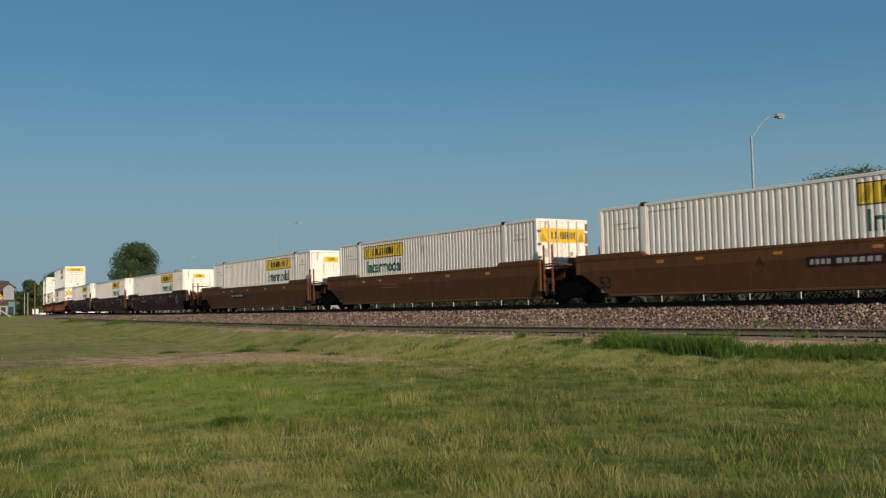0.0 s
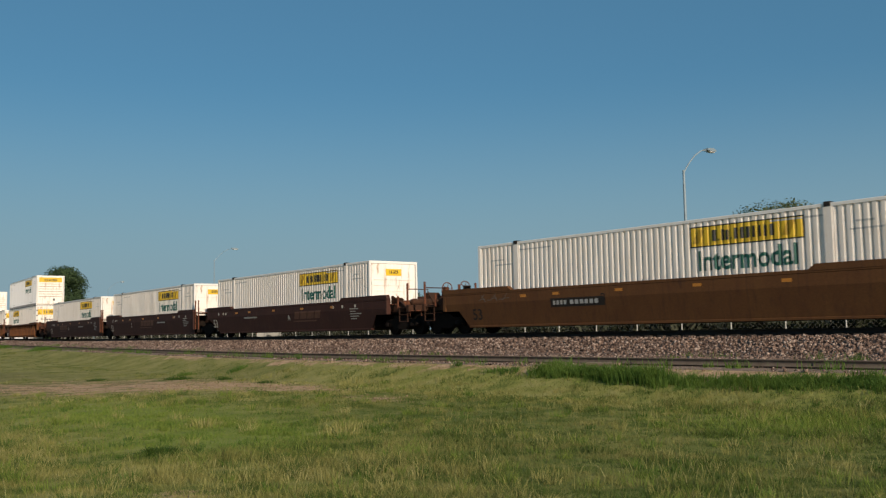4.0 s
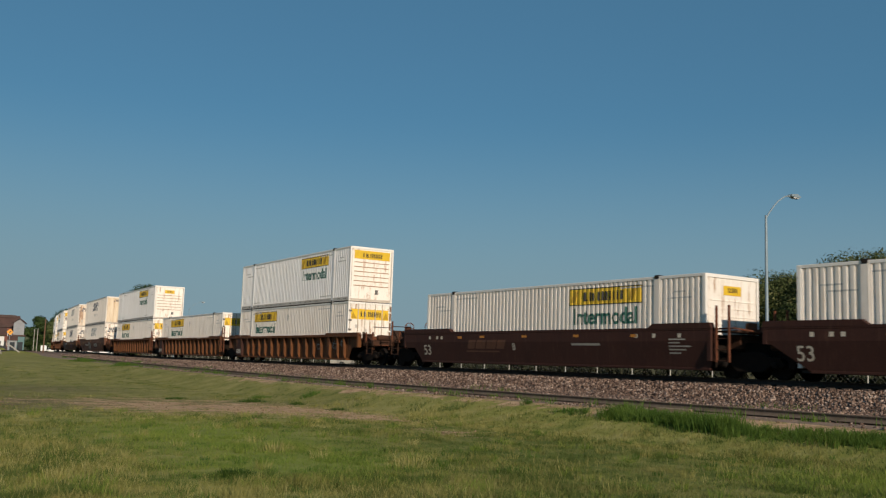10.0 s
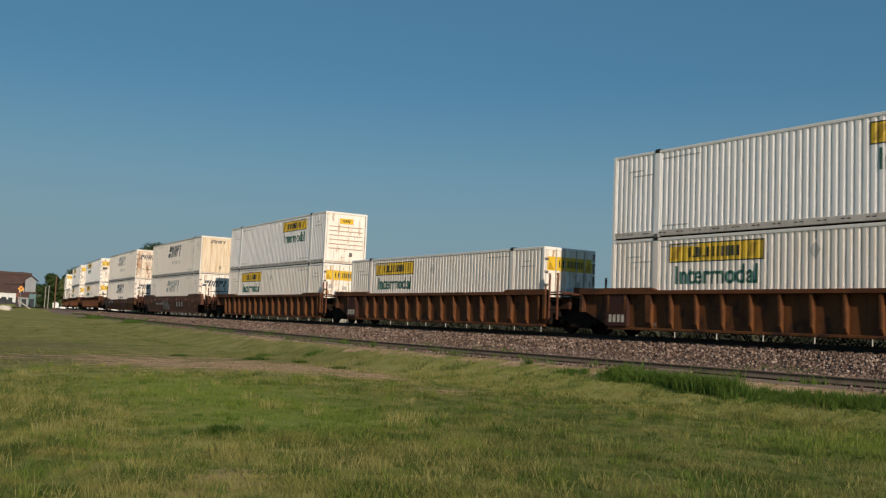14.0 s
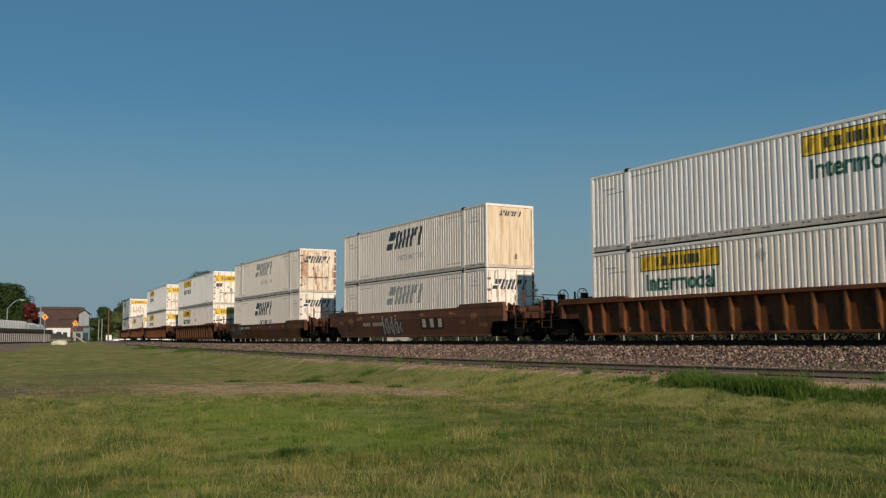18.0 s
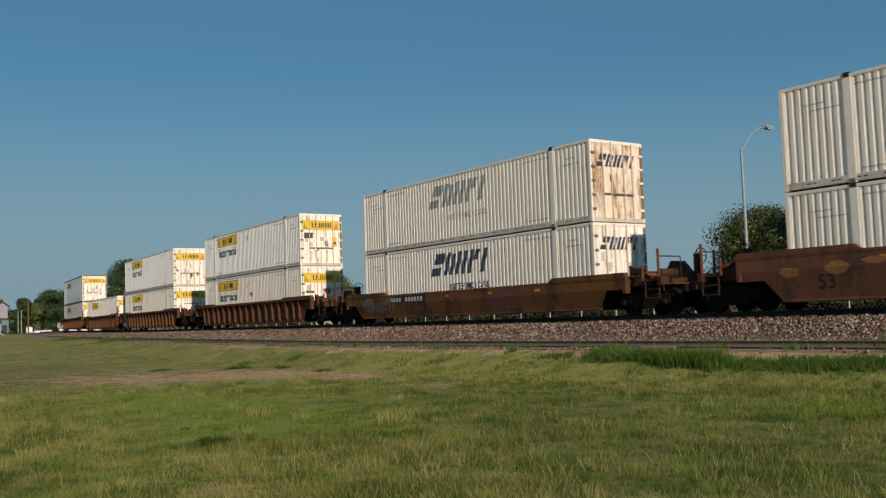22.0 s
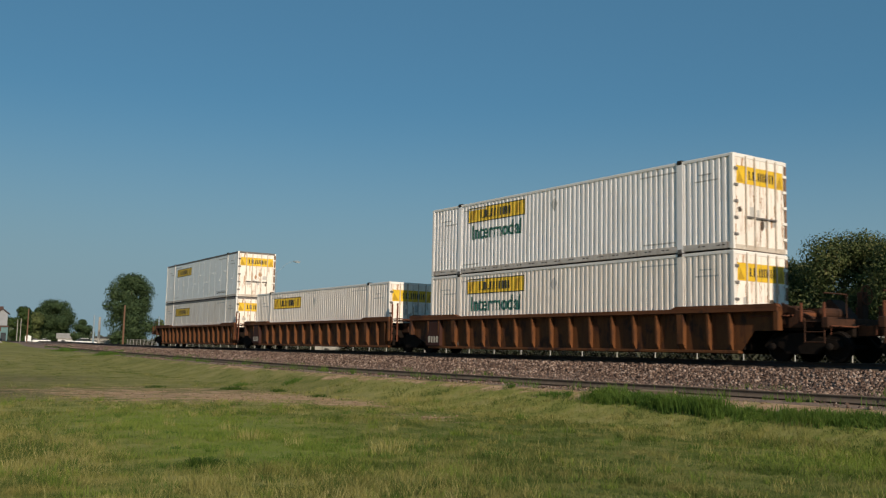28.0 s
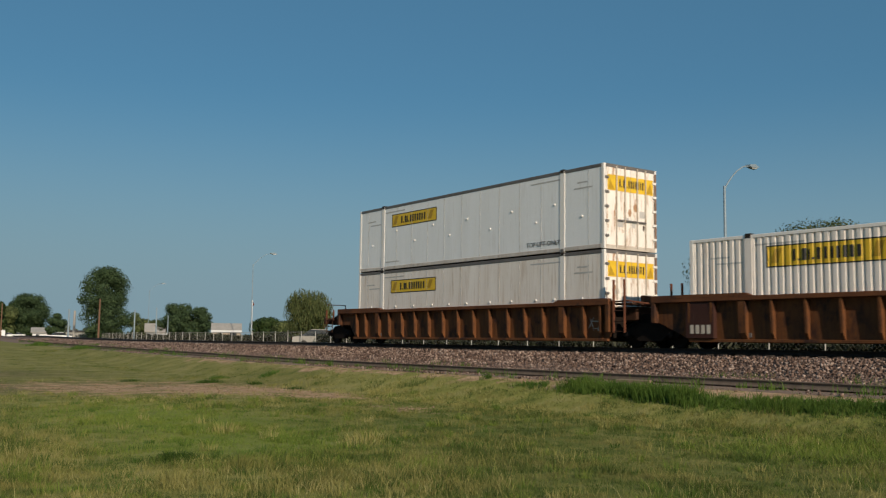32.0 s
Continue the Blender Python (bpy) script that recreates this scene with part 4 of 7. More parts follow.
def container(kind, near_end, band, end_band="full", upper=False, seed=1, word="green"):
    """A 53-foot box: kind 'ribbed' or 'plate' or 'haulier'; band 'l', 'r' or '' for the name board's end."""
    rnd = random.Random(seed)
    corr = kind != "plate"
    if kind == "plate":
        paint = M["plate"] if upper else M["plate_dirty"]
        label = "smooth pale grey container with dark top rail" if upper else "smooth dusty cream container with bright posts"
    elif kind == "haulier":
        paint, label = M["cream"], "cream corrugated container, dark slanted logo"
    else:
        paint, label = M["white" if upper else "cream"], "white corrugated container, yellow name board"
    label += ", stacked on another" if upper else ", in a well car"
    c = thing("shipping_container", label, "container", "containers on the train")
    rail = M["darkrail"] if kind == "plate" else M["white_clean"] if kind == "ribbed" else M["cream"]
    low = M["palerail"]
    for sg in (-1, 1):
        if corr:
            part("side_panel", cached(("side_panel", sg), lambda: side_sheet(sg)), paint, c, "corrugated steel side")
        else:
            part("side_panel", cached(("plate_side", sg), lambda: bx(sg * (SIDE - 0.05), sg * (SIDE - 0.014), -CL / 2 + 0.1, CL / 2 - 0.1, 0.16, CH - 0.11)
                                      if sg > 0 else bx(-(SIDE - 0.014), -(SIDE - 0.05), -CL / 2 + 0.1, CL / 2 - 0.1, 0.16, CH - 0.11)), paint, c, "riveted plate side")
        a, b2 = sorted((sg * SIDE, sg * (SIDE - 0.08)))
        part("top_rail", cached(("top_rail", sg, corr), lambda: bx(a, b2, -CL / 2 + 0.11, CL / 2 - 0.11, CH - (0.10 if corr else 0.12), CH, 0.01)), rail, c)
        part("bottom_rail", cached(("bottom_rail", sg, corr), lambda: bx(a, b2, -CL / 2 + 0.11, CL / 2 - 0.11, 0.03, 0.23 if corr else 0.17, 0.01)), low, c, "grimy grey bottom rail")
        for sy in (-1, 1):
            for nm, w0, w1, z1, mt in (("corner_post", CL / 2 - 0.14, CL / 2, CH, rail if corr else M["white_clean"]), ("lifting_post", LIFT - 0.13, LIFT + 0.13, CH - 0.01, paint if corr else M["white_clean"])):
                ya, yb = sorted((sy * w0, sy * w1))
                xa, xb = sorted((sg * (SIDE + 0.004), sg * (SIDE - 0.09)))
                p = part(nm, cached((nm, sg, sy), lambda: bx(xa, xb, ya, yb, 0.0, z1, 0.012)), mt, c)
                if nm == "lifting_post":
                    ym = sy * LIFT
                    xc, xd = sorted((sg * (SIDE + 0.02), sg * (SIDE - 0.2)))
                    part("lifting_casting", cached(("lifting_casting", sg, sy), lambda: bx(xc, xd, ym - 0.1, ym + 0.1, CH - 0.09, CH + 0.045, 0.015)), M["gap"], p, "black lifting casting")
                    part("foot_casting", cached(("foot_casting", sg, sy), lambda: bx(xc, xd, ym - 0.09, ym + 0.09, -0.03, 0.12, 0.012)), M["darkrail"], p)
    roof = paint if kind != "plate" else M["plate"]
    part("roof", cached("roof", lambda: bx(-SIDE + 0.06, SIDE - 0.06, -CL / 2 + 0.08, CL / 2 - 0.08, CH - 0.07, CH - 0.02)), roof, c)
    part("underframe", cached("underframe", lambda: bx(-SIDE + 0.06, SIDE - 0.06, -CL / 2 + 0.08, CL / 2 - 0.08, 0.02, 0.15)), M["gap"], c)
    for sy in (-1, 1):
        ya, yb = sorted((sy * CL / 2, sy * (CL / 2 - 0.1)))
        part("end_sill", cached(("end_sill", sy), lambda: bx(-SIDE + 0.08, SIDE - 0.08, ya, yb, 0.0, 0.15, 0.01)), M["rustbar"], c, "scuffed end sill")
        part("end_header", cached(("end_header", sy), lambda: bx(-SIDE + 0.08, SIDE - 0.08, ya, yb, CH - 0.12, CH, 0.01)), rail, c)
    ends = {"door": (-1, 1), "nose": (1, -1), "plain": (1, -1)}[near_end]
    endpaint = M["tan_end"] if near_end == "plain" else M["rusty_door"] if kind == "haulier" and upper else M["rusty_white"]
    door_end(c, ends[0], endpaint if near_end == "door" else M["rusty_white"], end_band if kind != "haulier" and near_end == "door" else "", seed if near_end == "door" else 0, key="d")
    nose_end(c, ends[1], endpaint if near_end != "door" else M["rusty_white"], end_band if kind == "ribbed" and near_end == "nose" else "", upper, plain=near_end == "plain")
    # slots of the bottom rail
    if corr:
        def slots():
            bm = bmesh.new()
            for y in np.arange(-7.6, 7.7, 0.74):
                if abs(abs(y) - LIFT) > 0.25:
                    for q in (-0.09, 0.09):
                        box(bm, -SIDE - 0.003, -SIDE + 0.01, y + q - 0.055, y + q + 0.055, 0.125, 0.155)
            return bm
        part("rail_slots", cached("rail_slots", slots), M["gap"], c, "row of dark slots")
    # stencilled data as bars
    if corr or kind == "plate":
        def data_bars(y, z, wd):
            v, f = rects([(0, 0, wd, 0.05, 0)])
            return drape(v, f, y, z, corr, 0.005, None if corr else SIDE - 0.014)
        for y, z, wd in ((7.35, 2.30, 0.7), (7.1, 2.12, 0.9), (5.8, 2.60, 1.6), (-4.3, 2.60, 1.7), (-6.75, 2.36, 0.5), (-6.6, 2.16, 0.9), (5.75, 0.34, 1.1), (-4.4, 0.34, 1.4)):
            part("stencil", cached(("stencil", y, z, corr), lambda: data_bars(y, z, wd)), M["stencil"], c, "grey data stencil")
    if kind == "ribbed":
        left = 5.4 if band == "l" else -1.6
        bz = 2.08 if word else 1.95
        if seed % 7 != 3 or band:
            band_parts(c, left, bz, 3.7, 0.62, True, None, "s")
        if word:
            lettering(c, "Intermodal", left - 0.28, 1.37, 0.60, M["green"] if word == "green" else M["faded"], True, 0.022, 0.905, "lettering", None, 'the word "Intermodal" in dark green')

        def arrow():
            v = np.array([(0, 0.30, 0), (0.19, 0.0, 0), (0.38, 0.30, 0), (0.19, 0.52, 0), (0.16, 0.6, 0), (0.22, 0.6, 0), (0.22, 0.92, 0), (0.16, 0.92, 0)], dtype=float)
            return drape(v, [(0, 1, 2, 3), (4, 5, 6, 7)], 0.2, 2.0, True, 0.005)
        if band == "l":
            part("placard_holder", cached("placard_holder", arrow), M["stencil"], c, "diamond placard holder")
    elif kind == "haulier":
        dark = M["faded"] if word == "faded" else M["navy"]

        for k, (x0, z0, x1, z1) in enumerate(LOGO):
            part("logo_bar", cached(("logo_bar", k), lambda: drape(*rects([(x0 * 4.1 + 0.36 * z0, z0 * 0.95, x1 * 4.1 + 0.36 * z0, z1 * 0.95, 0.36 * (z1 - z0))]), 2.25, 1.60, True, 0.005)), dark, c,
                 "slanted dark bar of the logo" if k == 0 else "")
        lettering(c, "INTERMODAL", 0.9, 0.95, 0.27, M["stencil"] if upper else M["navy"], True, 0.004, 1.22)

        def endlogo(x, z, w, h, y0, y1):
            bm = bmesh.new()
            for a0, b0, a1, b1 in LOGO:
                for q in box(bm, x + a0 * w, x + a1 * w, -CL / 2 + y0, -CL / 2 + y1, z + b0 * h, z + b1 * h):
                    q.co.x += (q.co.z - z) * 0.38
            return bm
        if near_end == "door":
            part("end_logo", cached("end_logo", lambda: endlogo(-1.02, 1.98, 1.85, 0.46, 0.0045, 0.0145)), M["navy"], c, "slanted dark bars")
        else:
            part("end_logo", cached("end_logo_small", lambda: endlogo(-0.58, 2.40, 1.2, 0.24, 0.012, 0.02)), M["navy"], c, "small slanted dark bars")
    else:
        band_parts(c, 5.25, 1.92 if upper else 1.90, 3.5, 0.58, False, SIDE - 0.014, "p")

        for y in np.arange(-7.3, 7.4, 1.215):
            if abs(abs(y) - LIFT) > 0.3:
                part("panel_seam", cached("panel_seam", lambda: bx(-SIDE + 0.008, -SIDE + 0.02, -0.008, 0.008, 0.18, CH - 0.13)), M["stencil"], c, "", pose(0, float(y), 0))
        for k_, y in enumerate((6.9, 4.85, 3.4, 2.0, 0.8, -0.4, -1.9, -3.2, -4.6, -5.6, -7.0)):
            for z in (1.75 if k_ % 2 else 1.2,) if upper else (1.3,):
                part("lashing_knob", cached(("lashing_knob", y, z), lambda: lathe([(0.042, 0.0), (0.042, -0.025), (0.015, -0.04)], "x", 10)), M["white_clean"], c, "", pose(-SIDE + 0.016, y, z))
        if upper:
            lettering(c, "TOP LIFT ONLY", -4.05, 0.30, 0.17, M["black"], False, 0.004, 1.1, "lettering", SIDE - 0.012)
    return c


# ---------------------------------------------------------------- wheels and trucks
def truck(car, y):
    """A three-piece freight truck with two wheelsets, under a car."""
    t = part("truck", cached("bolster", lambda: bx(-1.05, 1.05, -0.22, 0.22, 0.42, 0.74, 0.03)), M["truck"], car, "black three-piece freight truck", pose(0, y, 0))
    for sg in (-1, 1):
        xa, xb = sorted((sg * 0.92, sg * 1.10))
        part("side_frame", cached(("side_frame", sg), lambda: prism([(-1.2, 0.42), (-1.05, 0.62), (-0.6, 0.66), (-0.35, 0.80), (0.35, 0.80), (0.6, 0.66), (1.05, 0.62), (1.2, 0.42),
                                                                      (1.05, 0.34), (0.72, 0.42), (0.45, 0.22), (-0.45, 0.22), (-0.72, 0.42), (-1.05, 0.34)], xa, xb)), M["truck"], t)
        for q in (-0.16, 0.16):
            part("coil_spring", cached(("coil_spring", sg, q), lambda: bar([(sg * 1.02, q, 0.26), (sg * 1.02, q, 0.5)], 0.075, 10)), M["wheel"], t)
        for q in (-0.89, 0.89):
            part("bearing_cap", cached(("bearing_cap", sg), lambda: lathe([(0.10, 0.0), (0.10, sg * 0.09), (0.05, sg * 0.12)], "x", 12)), M["wheel"], t, "", pose(sg * 1.08, q, 0.42))
    for q in (-0.36, 0.36):
        part("brake_beam", cached(("brake_beam", q), lambda: prism([(-0.85, q - 0.05), (0.85, q - 0.05), (0.85, q + 0.05), (-0.85, q + 0.05)], 0.30, 0.42, "z")), M["truck"], t)
    part("brake_rod", cached("brake_rod", lambda: bar([(-0.3, -1.1, 0.62), (-0.3, 1.1, 0.55)], 0.025, 6)), M["wheel"], t)
    for q in (-0.89, 0.89):
        w2 = part("wheelset", cached("wheelset", wheelset), None, t, "pair of worn steel wheels on an axle")
        w2.matrix_parent_inverse = pose(0, q, 0.42)
        WHEELS.append(w2)
    return t


def wheelset():
    bm = bmesh.new()
    tube(bm, [(-1.05, 0, 0), (1.05, 0, 0)], 0.075, 10)
    for sg in (-1, 1):
        prof = [(0.10, 0.68), (0.34, 0.70), (0.36, 0.665), (0.45, 0.665), (0.45, 0.695), (0.42, 0.71), (0.415, 0.80), (0.36, 0.80), (0.34, 0.765), (0.14, 0.775), (0.12, 0.83), (0.0, 0.83)]
        rings = []
        for r, a in prof:
            rings.append([bm.verts.new((sg * a, math.cos(k * math.tau / 20) * r, math.sin(k * math.tau / 20) * r)) for k in range(20)])
        for a, b2 in zip(rings, rings[1:]):
            for k in range(20):
                try:
                    bm.faces.new((a[k], a[(k + 1) % 20], b2[(k + 1) % 20], b2[k]))
                except ValueError:
                    pass
    bmesh.ops.remove_doubles(bm, verts=bm.verts[:], dist=1e-4)
    bmesh.ops.recalc_face_normals(bm, faces=bm.faces[:])
    me = mesh_of("wheelset", bm)
    me.materials.append(M["wheel"])
    return me


# ---------------------------------------------------------------- well cars
HW = 1.50


def end_shape(style, kind):
    """Along-car distances of a car end: (bottom corner, slope top, slope height, side end)."""
    if kind == "plain":
        return 8.30, 8.42, 0.50, 8.45
    if kind == "joint":
        return (8.05, 9.25, 0.78, 9.45) if style == "ribbed" else (7.62, 8.82, 1.02, 9.10)
    return (8.28, 8.78, 0.86, 9.70)


def well_car(style, paint, near, far, low=0.0):
    """near, far: 'coupler', 'joint' (with the shared truck) or 'plain' (resting on the next unit's truck)."""
    name = {"ribbed": "well car with upright side ribs", "smooth": "smooth-sided well car"}[style]
    c = thing("well_car", "%s %s on black trucks" % (paint[1], name), "well car", "cars of the freight train")
    mt = M[paint[0]]
    n0, n1, n2, n3 = end_shape(style, near)
    f0, f1, f2, f3 = end_shape(style, far)
    ends = (near, far)
    for sg in (-1, 1):
        if style == "smooth":
            top, mid, bot = 1.52 - low, 1.12 - low * 0.9, 0.27 - low * 0.2

            def sheet():
                # upright above, leaning in below, cut away over the trucks
                bm = bmesh.new()
                out = [(-n3, min(n2, mid - 0.02)), (-n1, min(n2, mid - 0.02)), (-n0, bot), (f0, bot), (f1, min(f2, mid - 0.02)), (f3, min(f2, mid - 0.02)), (f3, mid), (-n3, mid)]

                def xo(z):
                    return HW - 0.15 * max(0.0, (mid - z) / (mid - bot))
                for inner in (0, 1):
                    bm.faces.new([bm.verts.new((sg * (xo(z) - 0.03 * inner), y, z)) for y, z in out])
                    bm.faces.new([bm.verts.new((sg * (HW - 0.03 * inner), y, z)) for y, z in ((-n3, mid), (f3, mid), (f3, top), (-n3, top))])
                return bm
            part("side_sill", cached(("side_sill", sg, ends, low), sheet), mt, c, "smooth painted side")
            xa, xb = sorted((sg * (HW + 0.01), sg * (HW - 0.13)))
            part("top_chord", cached(("top_chord_s", sg, ends, low), lambda: bx(xa, xb, -n3, f3, 1.46 - low, 1.56 - low, 0.012)), mt, c)
            xa, xb = sorted((sg * (HW - 0.13), sg * 1.2))
            part("bottom_chord", cached(("bottom_chord_s", sg, ends), lambda: bx(xa, xb, -n0, f0, 0.22, 0.30, 0.012)), mt, c)
        else:
            xa, xb = sorted((sg * 1.315, sg * 1.29))
            part("side_sill", cached(("side_sheet_r", sg, ends), lambda: prism([(-n3, n2), (-n1, n2), (-n0, 0.26), (f0, 0.26), (f1, f2), (f3, f2), (f3, 1.45), (-n3, 1.45)], xa, xb)), mt, c, "recessed rusty side sheet")
            xa, xb = sorted((sg * (HW + 0.015), sg * 1.28))
            part("top_chord", cached(("top_chord_r", sg, ends), lambda: bx(xa, xb, -n3, f3, 1.40, 1.535, 0.015)), M["orange_top"], c, "faded orange top chord")
            xa, xb = sorted((sg * 1.42, sg * 1.20))
            part("bottom_chord", cached(("bottom_chord_r", sg, ends), lambda: bx(xa, xb, -n0, f0, 0.20, 0.29, 0.012)), mt, c)
            ys_ = [6.13, 5.17, 4.12, 3.1, 2.06, 1.03, 0.0, -1.03, -2.06, -3.14, -4.13, -5.13, -6.13]
            for y in ys_ + [7.2, 8.0, -7.2, -8.0]:
                wide = 0.12 if abs(abs(y) - 6.13) < 0.05 else 0.038

                def rib():
                    bm = bmesh.new()
                    a = [(sg * 1.312, 0.29), (sg * 1.36, 0.29), (sg * 1.46, 0.47), (sg * 1.49, 1.398), (sg * 1.312, 1.398)]
                    lo = [bm.verts.new((p[0], -wide, p[1])) for p in a]
                    hi = [bm.verts.new((p[0], wide, p[1])) for p in a]
                    bm.faces.new(lo), bm.faces.new(hi)
                    for k in range(5):
                        bm.faces.new((lo[k], lo[(k + 1) % 5], hi[(k + 1) % 5], hi[k]))
                    bmesh.ops.recalc_face_normals(bm, faces=bm.faces[:])
                    return bm
                part("side_rib", cached(("side_rib", sg, wide), rib), mt, c, "", pose(0, y, 0))
        for sy, kind, e3, e2 in ((-1, near, n3, n2), (1, far, f3, f2)):
            xa, xb = sorted((sg * (HW + 0.02), sg * 1.33))
            h1 = 1.62 if style == "ribbed" else 1.70 - low
            poly = [(sy * 5.75, 1.525 - low), (sy * 6.0, h1), (sy * (e3 - 0.05), h1), (sy * (e3 + 0.02), 1.525 - low)]
            part("raised_cap", cached(("raised_cap", sg, sy, e3, h1), lambda: prism(poly, xa, xb)), M["orange_top"] if style == "ribbed" else mt, c, "raised end cap of the side")
            ya, yb = sorted((sy * (e3 - 0.16), sy * e3))
            xa2, xb2 = sorted((sg * (HW + 0.005), sg * 1.28))
            part("end_post", cached(("end_post", sg, sy, e3, e2, low), lambda: bx(xa2, xb2, ya, yb, e2 - low * 0.5, 1.53 - low, 0.012)), mt, c)
            if style == "smooth":
                part("reflector", cached(("reflector", sg, sy, low), lambda: bx(*sorted((sg * (HW + 0.004), sg * (HW - 0.01))), *sorted((sy * 5.0, sy * 5.3)), 1.26 - low, 1.36 - low)), M["ambersq"], c, "amber reflector strip")
    for y in (-2.4, 0.6, 3.4):
        if style == "smooth":
            part("reflector", cached(("reflector_mid", y, low), lambda: bx(-HW - 0.004, -HW + 0.01, y, y + 0.3, 1.28 - low, 1.37 - low)), M["ambersq"], c, "amber reflector strip")
    # floor of the well and ends
    part("well_floor", cached("well_floor", lambda: bx(-1.22, 1.22, -8.0, 8.0, 0.22, 0.31)), M["gap"], c)
    for sy, kind, e3 in ((-1, near, n3), (1, far, f3)):
        ya, yb = sorted((sy * 8.16, sy * 8.40))
        part("bulkhead", cached(("bulkhead", sy), lambda: bx(-1.27, 1.27, ya, yb, 0.30, 1.34, 0.02)), M["truck"], c, "dark end bulkhead")
        if kind == "coupler":
            ya, yb = sorted((sy * 8.4, sy * 9.8))
            part("end_deck", cached(("end_deck", sy), lambda: bx(-1.27, 1.27, ya, yb, 1.02, 1.20, 0.02)), M["endbrown"], c)
            ya, yb = sorted((sy * 9.7, sy * 11.25))
            part("draft_sill", cached(("draft_sill", sy), lambda: bx(-0.32, 0.32, ya, yb, 0.70, 1.06, 0.03)), M["truck"], c)
            part("end_platform", cached(("end_platform", sy), lambda: bx(-1.3, 1.3, *sorted((sy * 10.35, sy * 11.15)), 1.12, 1.17)), M["endbrown"], c, "grated end platform")
            part("end_beam", cached(("end_beam", sy), lambda: bx(-1.42, 1.42, *sorted((sy * 11.0, sy * 11.2)), 0.92, 1.22, 0.02)), M["endbrown"], c)
            for q in (-1.15, 1.15):
                part("gusset", cached(("gusset", sy, q), lambda: prism([(sy * 9.6, 0.95), (sy * 9.6, 1.66), (sy * 10.6, 1.22), (sy * 10.6, 0.95)], q - 0.05, q + 0.05)), M["endbrown"], c, "triangular end gusset")
            cp = part("coupler", cached(("coupler", sy), lambda: prism([(-0.10, sy * 11.15), (0.10, sy * 11.15), (0.10, sy * 11.6), (0.20, sy * 11.7), (0.16, sy * 11.86), (-0.04, sy * 11.86),
                                                                        (-0.20, sy * 11.76), (-0.14, sy * 11.6)], 0.74, 1.02, "z")), M["rustiron"], c, "rusty knuckle coupler")
            part("air_hose", cached(("air_hose", sy), lambda: bar([(0.35, sy * 11.2, 0.85), (0.36, sy * 11.4, 0.6), (0.3, sy * 11.62, 0.42), (0.15, sy * 11.8, 0.5)], 0.025)), M["gap"], cp)
            for q in (-1.36, 1.36):
                part("ladder", cached(("ladder", sy, q), lambda: _ladder(q, sy)), M["endbrown"], c, "end ladder with foot step")
                for y, top in ((10.35, 1.62), (11.05, 1.62 if style == "ribbed" else 2.12)):
                    part("grab_post", cached(("grab_post", sy, q, y, top), lambda: bar([(q, sy * y, 1.1), (q, sy * y, top)], 0.045)), M["rustpostdark"], c, "upright grab post")
            part("brake_wheel", cached(("brake_wheel", sy), lambda: wheel_ring()), M["rustiron"], c, "hand brake wheel",
                 pose(0.75, sy * 11.02, 1.92))
            part("brake_stand", cached(("brake_stand", sy), lambda: bx(0.6, 0.9, *sorted((sy * 10.8, sy * 10.98)), 1.17, 2.0, 0.02)), M["endbrown"], c)
            part("handrail", cached(("handrail", sy), lambda: bar([(-1.36, sy * 11.05, 1.88), (-0.3, sy * 11.05, 1.88), (-0.3, sy * 11.05, 1.17)], 0.022)), M["endbrown"], c)
            part("brake_cylinder", cached(("brake_cylinder", sy), lambda: bar([(-0.9, sy * 9.9, 1.32), (-0.2, sy * 9.9, 1.32)], 0.14, 12)), M["rustiron"], c)
            part("end_underframe", cached(("end_underframe", sy), lambda: bx(-1.12, 1.12, *sorted((sy * 8.4, sy * 10.98)), 0.885, 1.02)), M["truck"], c, "black underframe over the truck")
            part("air_reservoir", cached(("air_reservoir", sy), lambda: lathe([(0.02, -0.55), (0.13, -0.50), (0.15, -0.42), (0.15, 0.42), (0.13, 0.50), (0.02, 0.55)], "x", 14)), M["endbrown"], c, "round air reservoir", pose(-0.35, sy * 10.62, 1.36))
            part("peaked_hood", cached(("peaked_hood", sy), lambda: prism([(sy * 9.55, 1.18), (sy * 10.05, 1.80), (sy * 10.15, 1.80), (sy * 10.75, 1.18)], 0.35, 0.95)), M["endbrown"], c, "peaked steel hood over the end")
            part("control_valve", cached(("control_valve", sy), lambda: bx(-1.20, -0.86, *sorted((sy * 9.75, sy * 10.1)), 1.20, 1.56, 0.05)), M["endbrown"], c)
            part("brake_pipe", cached(("brake_pipe", sy), lambda: bar([(-1.32, sy * 8.6, 1.28), (-1.32, sy * 9.9, 1.28), (-1.0, sy * 10.1, 1.3), (0.3, sy * 11.1, 1.0)], 0.03, 6)), M["rustpostdark"], c)
            part("uncoupling_lever", cached(("uncoupling_lever", sy), lambda: bar([(-1.38, sy * 11.26, 0.74), (-1.38, sy * 11.26, 0.98), (-0.3, sy * 11.28, 0.98), (0.0, sy * 11.4, 1.05)], 0.02, 6)), M["rustpostdark"], c)
            truck(c, sy * 10.15)
        else:
            ya, yb = sorted((sy * 8.38, sy * (9.0 if kind == "plain" else 9.4)))
            part("end_casting", cached(("end_casting", sy, kind), lambda: bx(-0.75, 0.75, ya, yb, 0.86, 1.36, 0.05)), M["endbrown"], c, "heavy end casting")
            part("joint_arm", cached(("joint_arm", sy), lambda: prism([(-0.55, sy * 9.0), (0.55, sy * 9.0), (0.22, sy * 9.84), (-0.22, sy * 9.84)], 0.70, 1.10, "z")), M["truck"], c, "articulated joint arm")
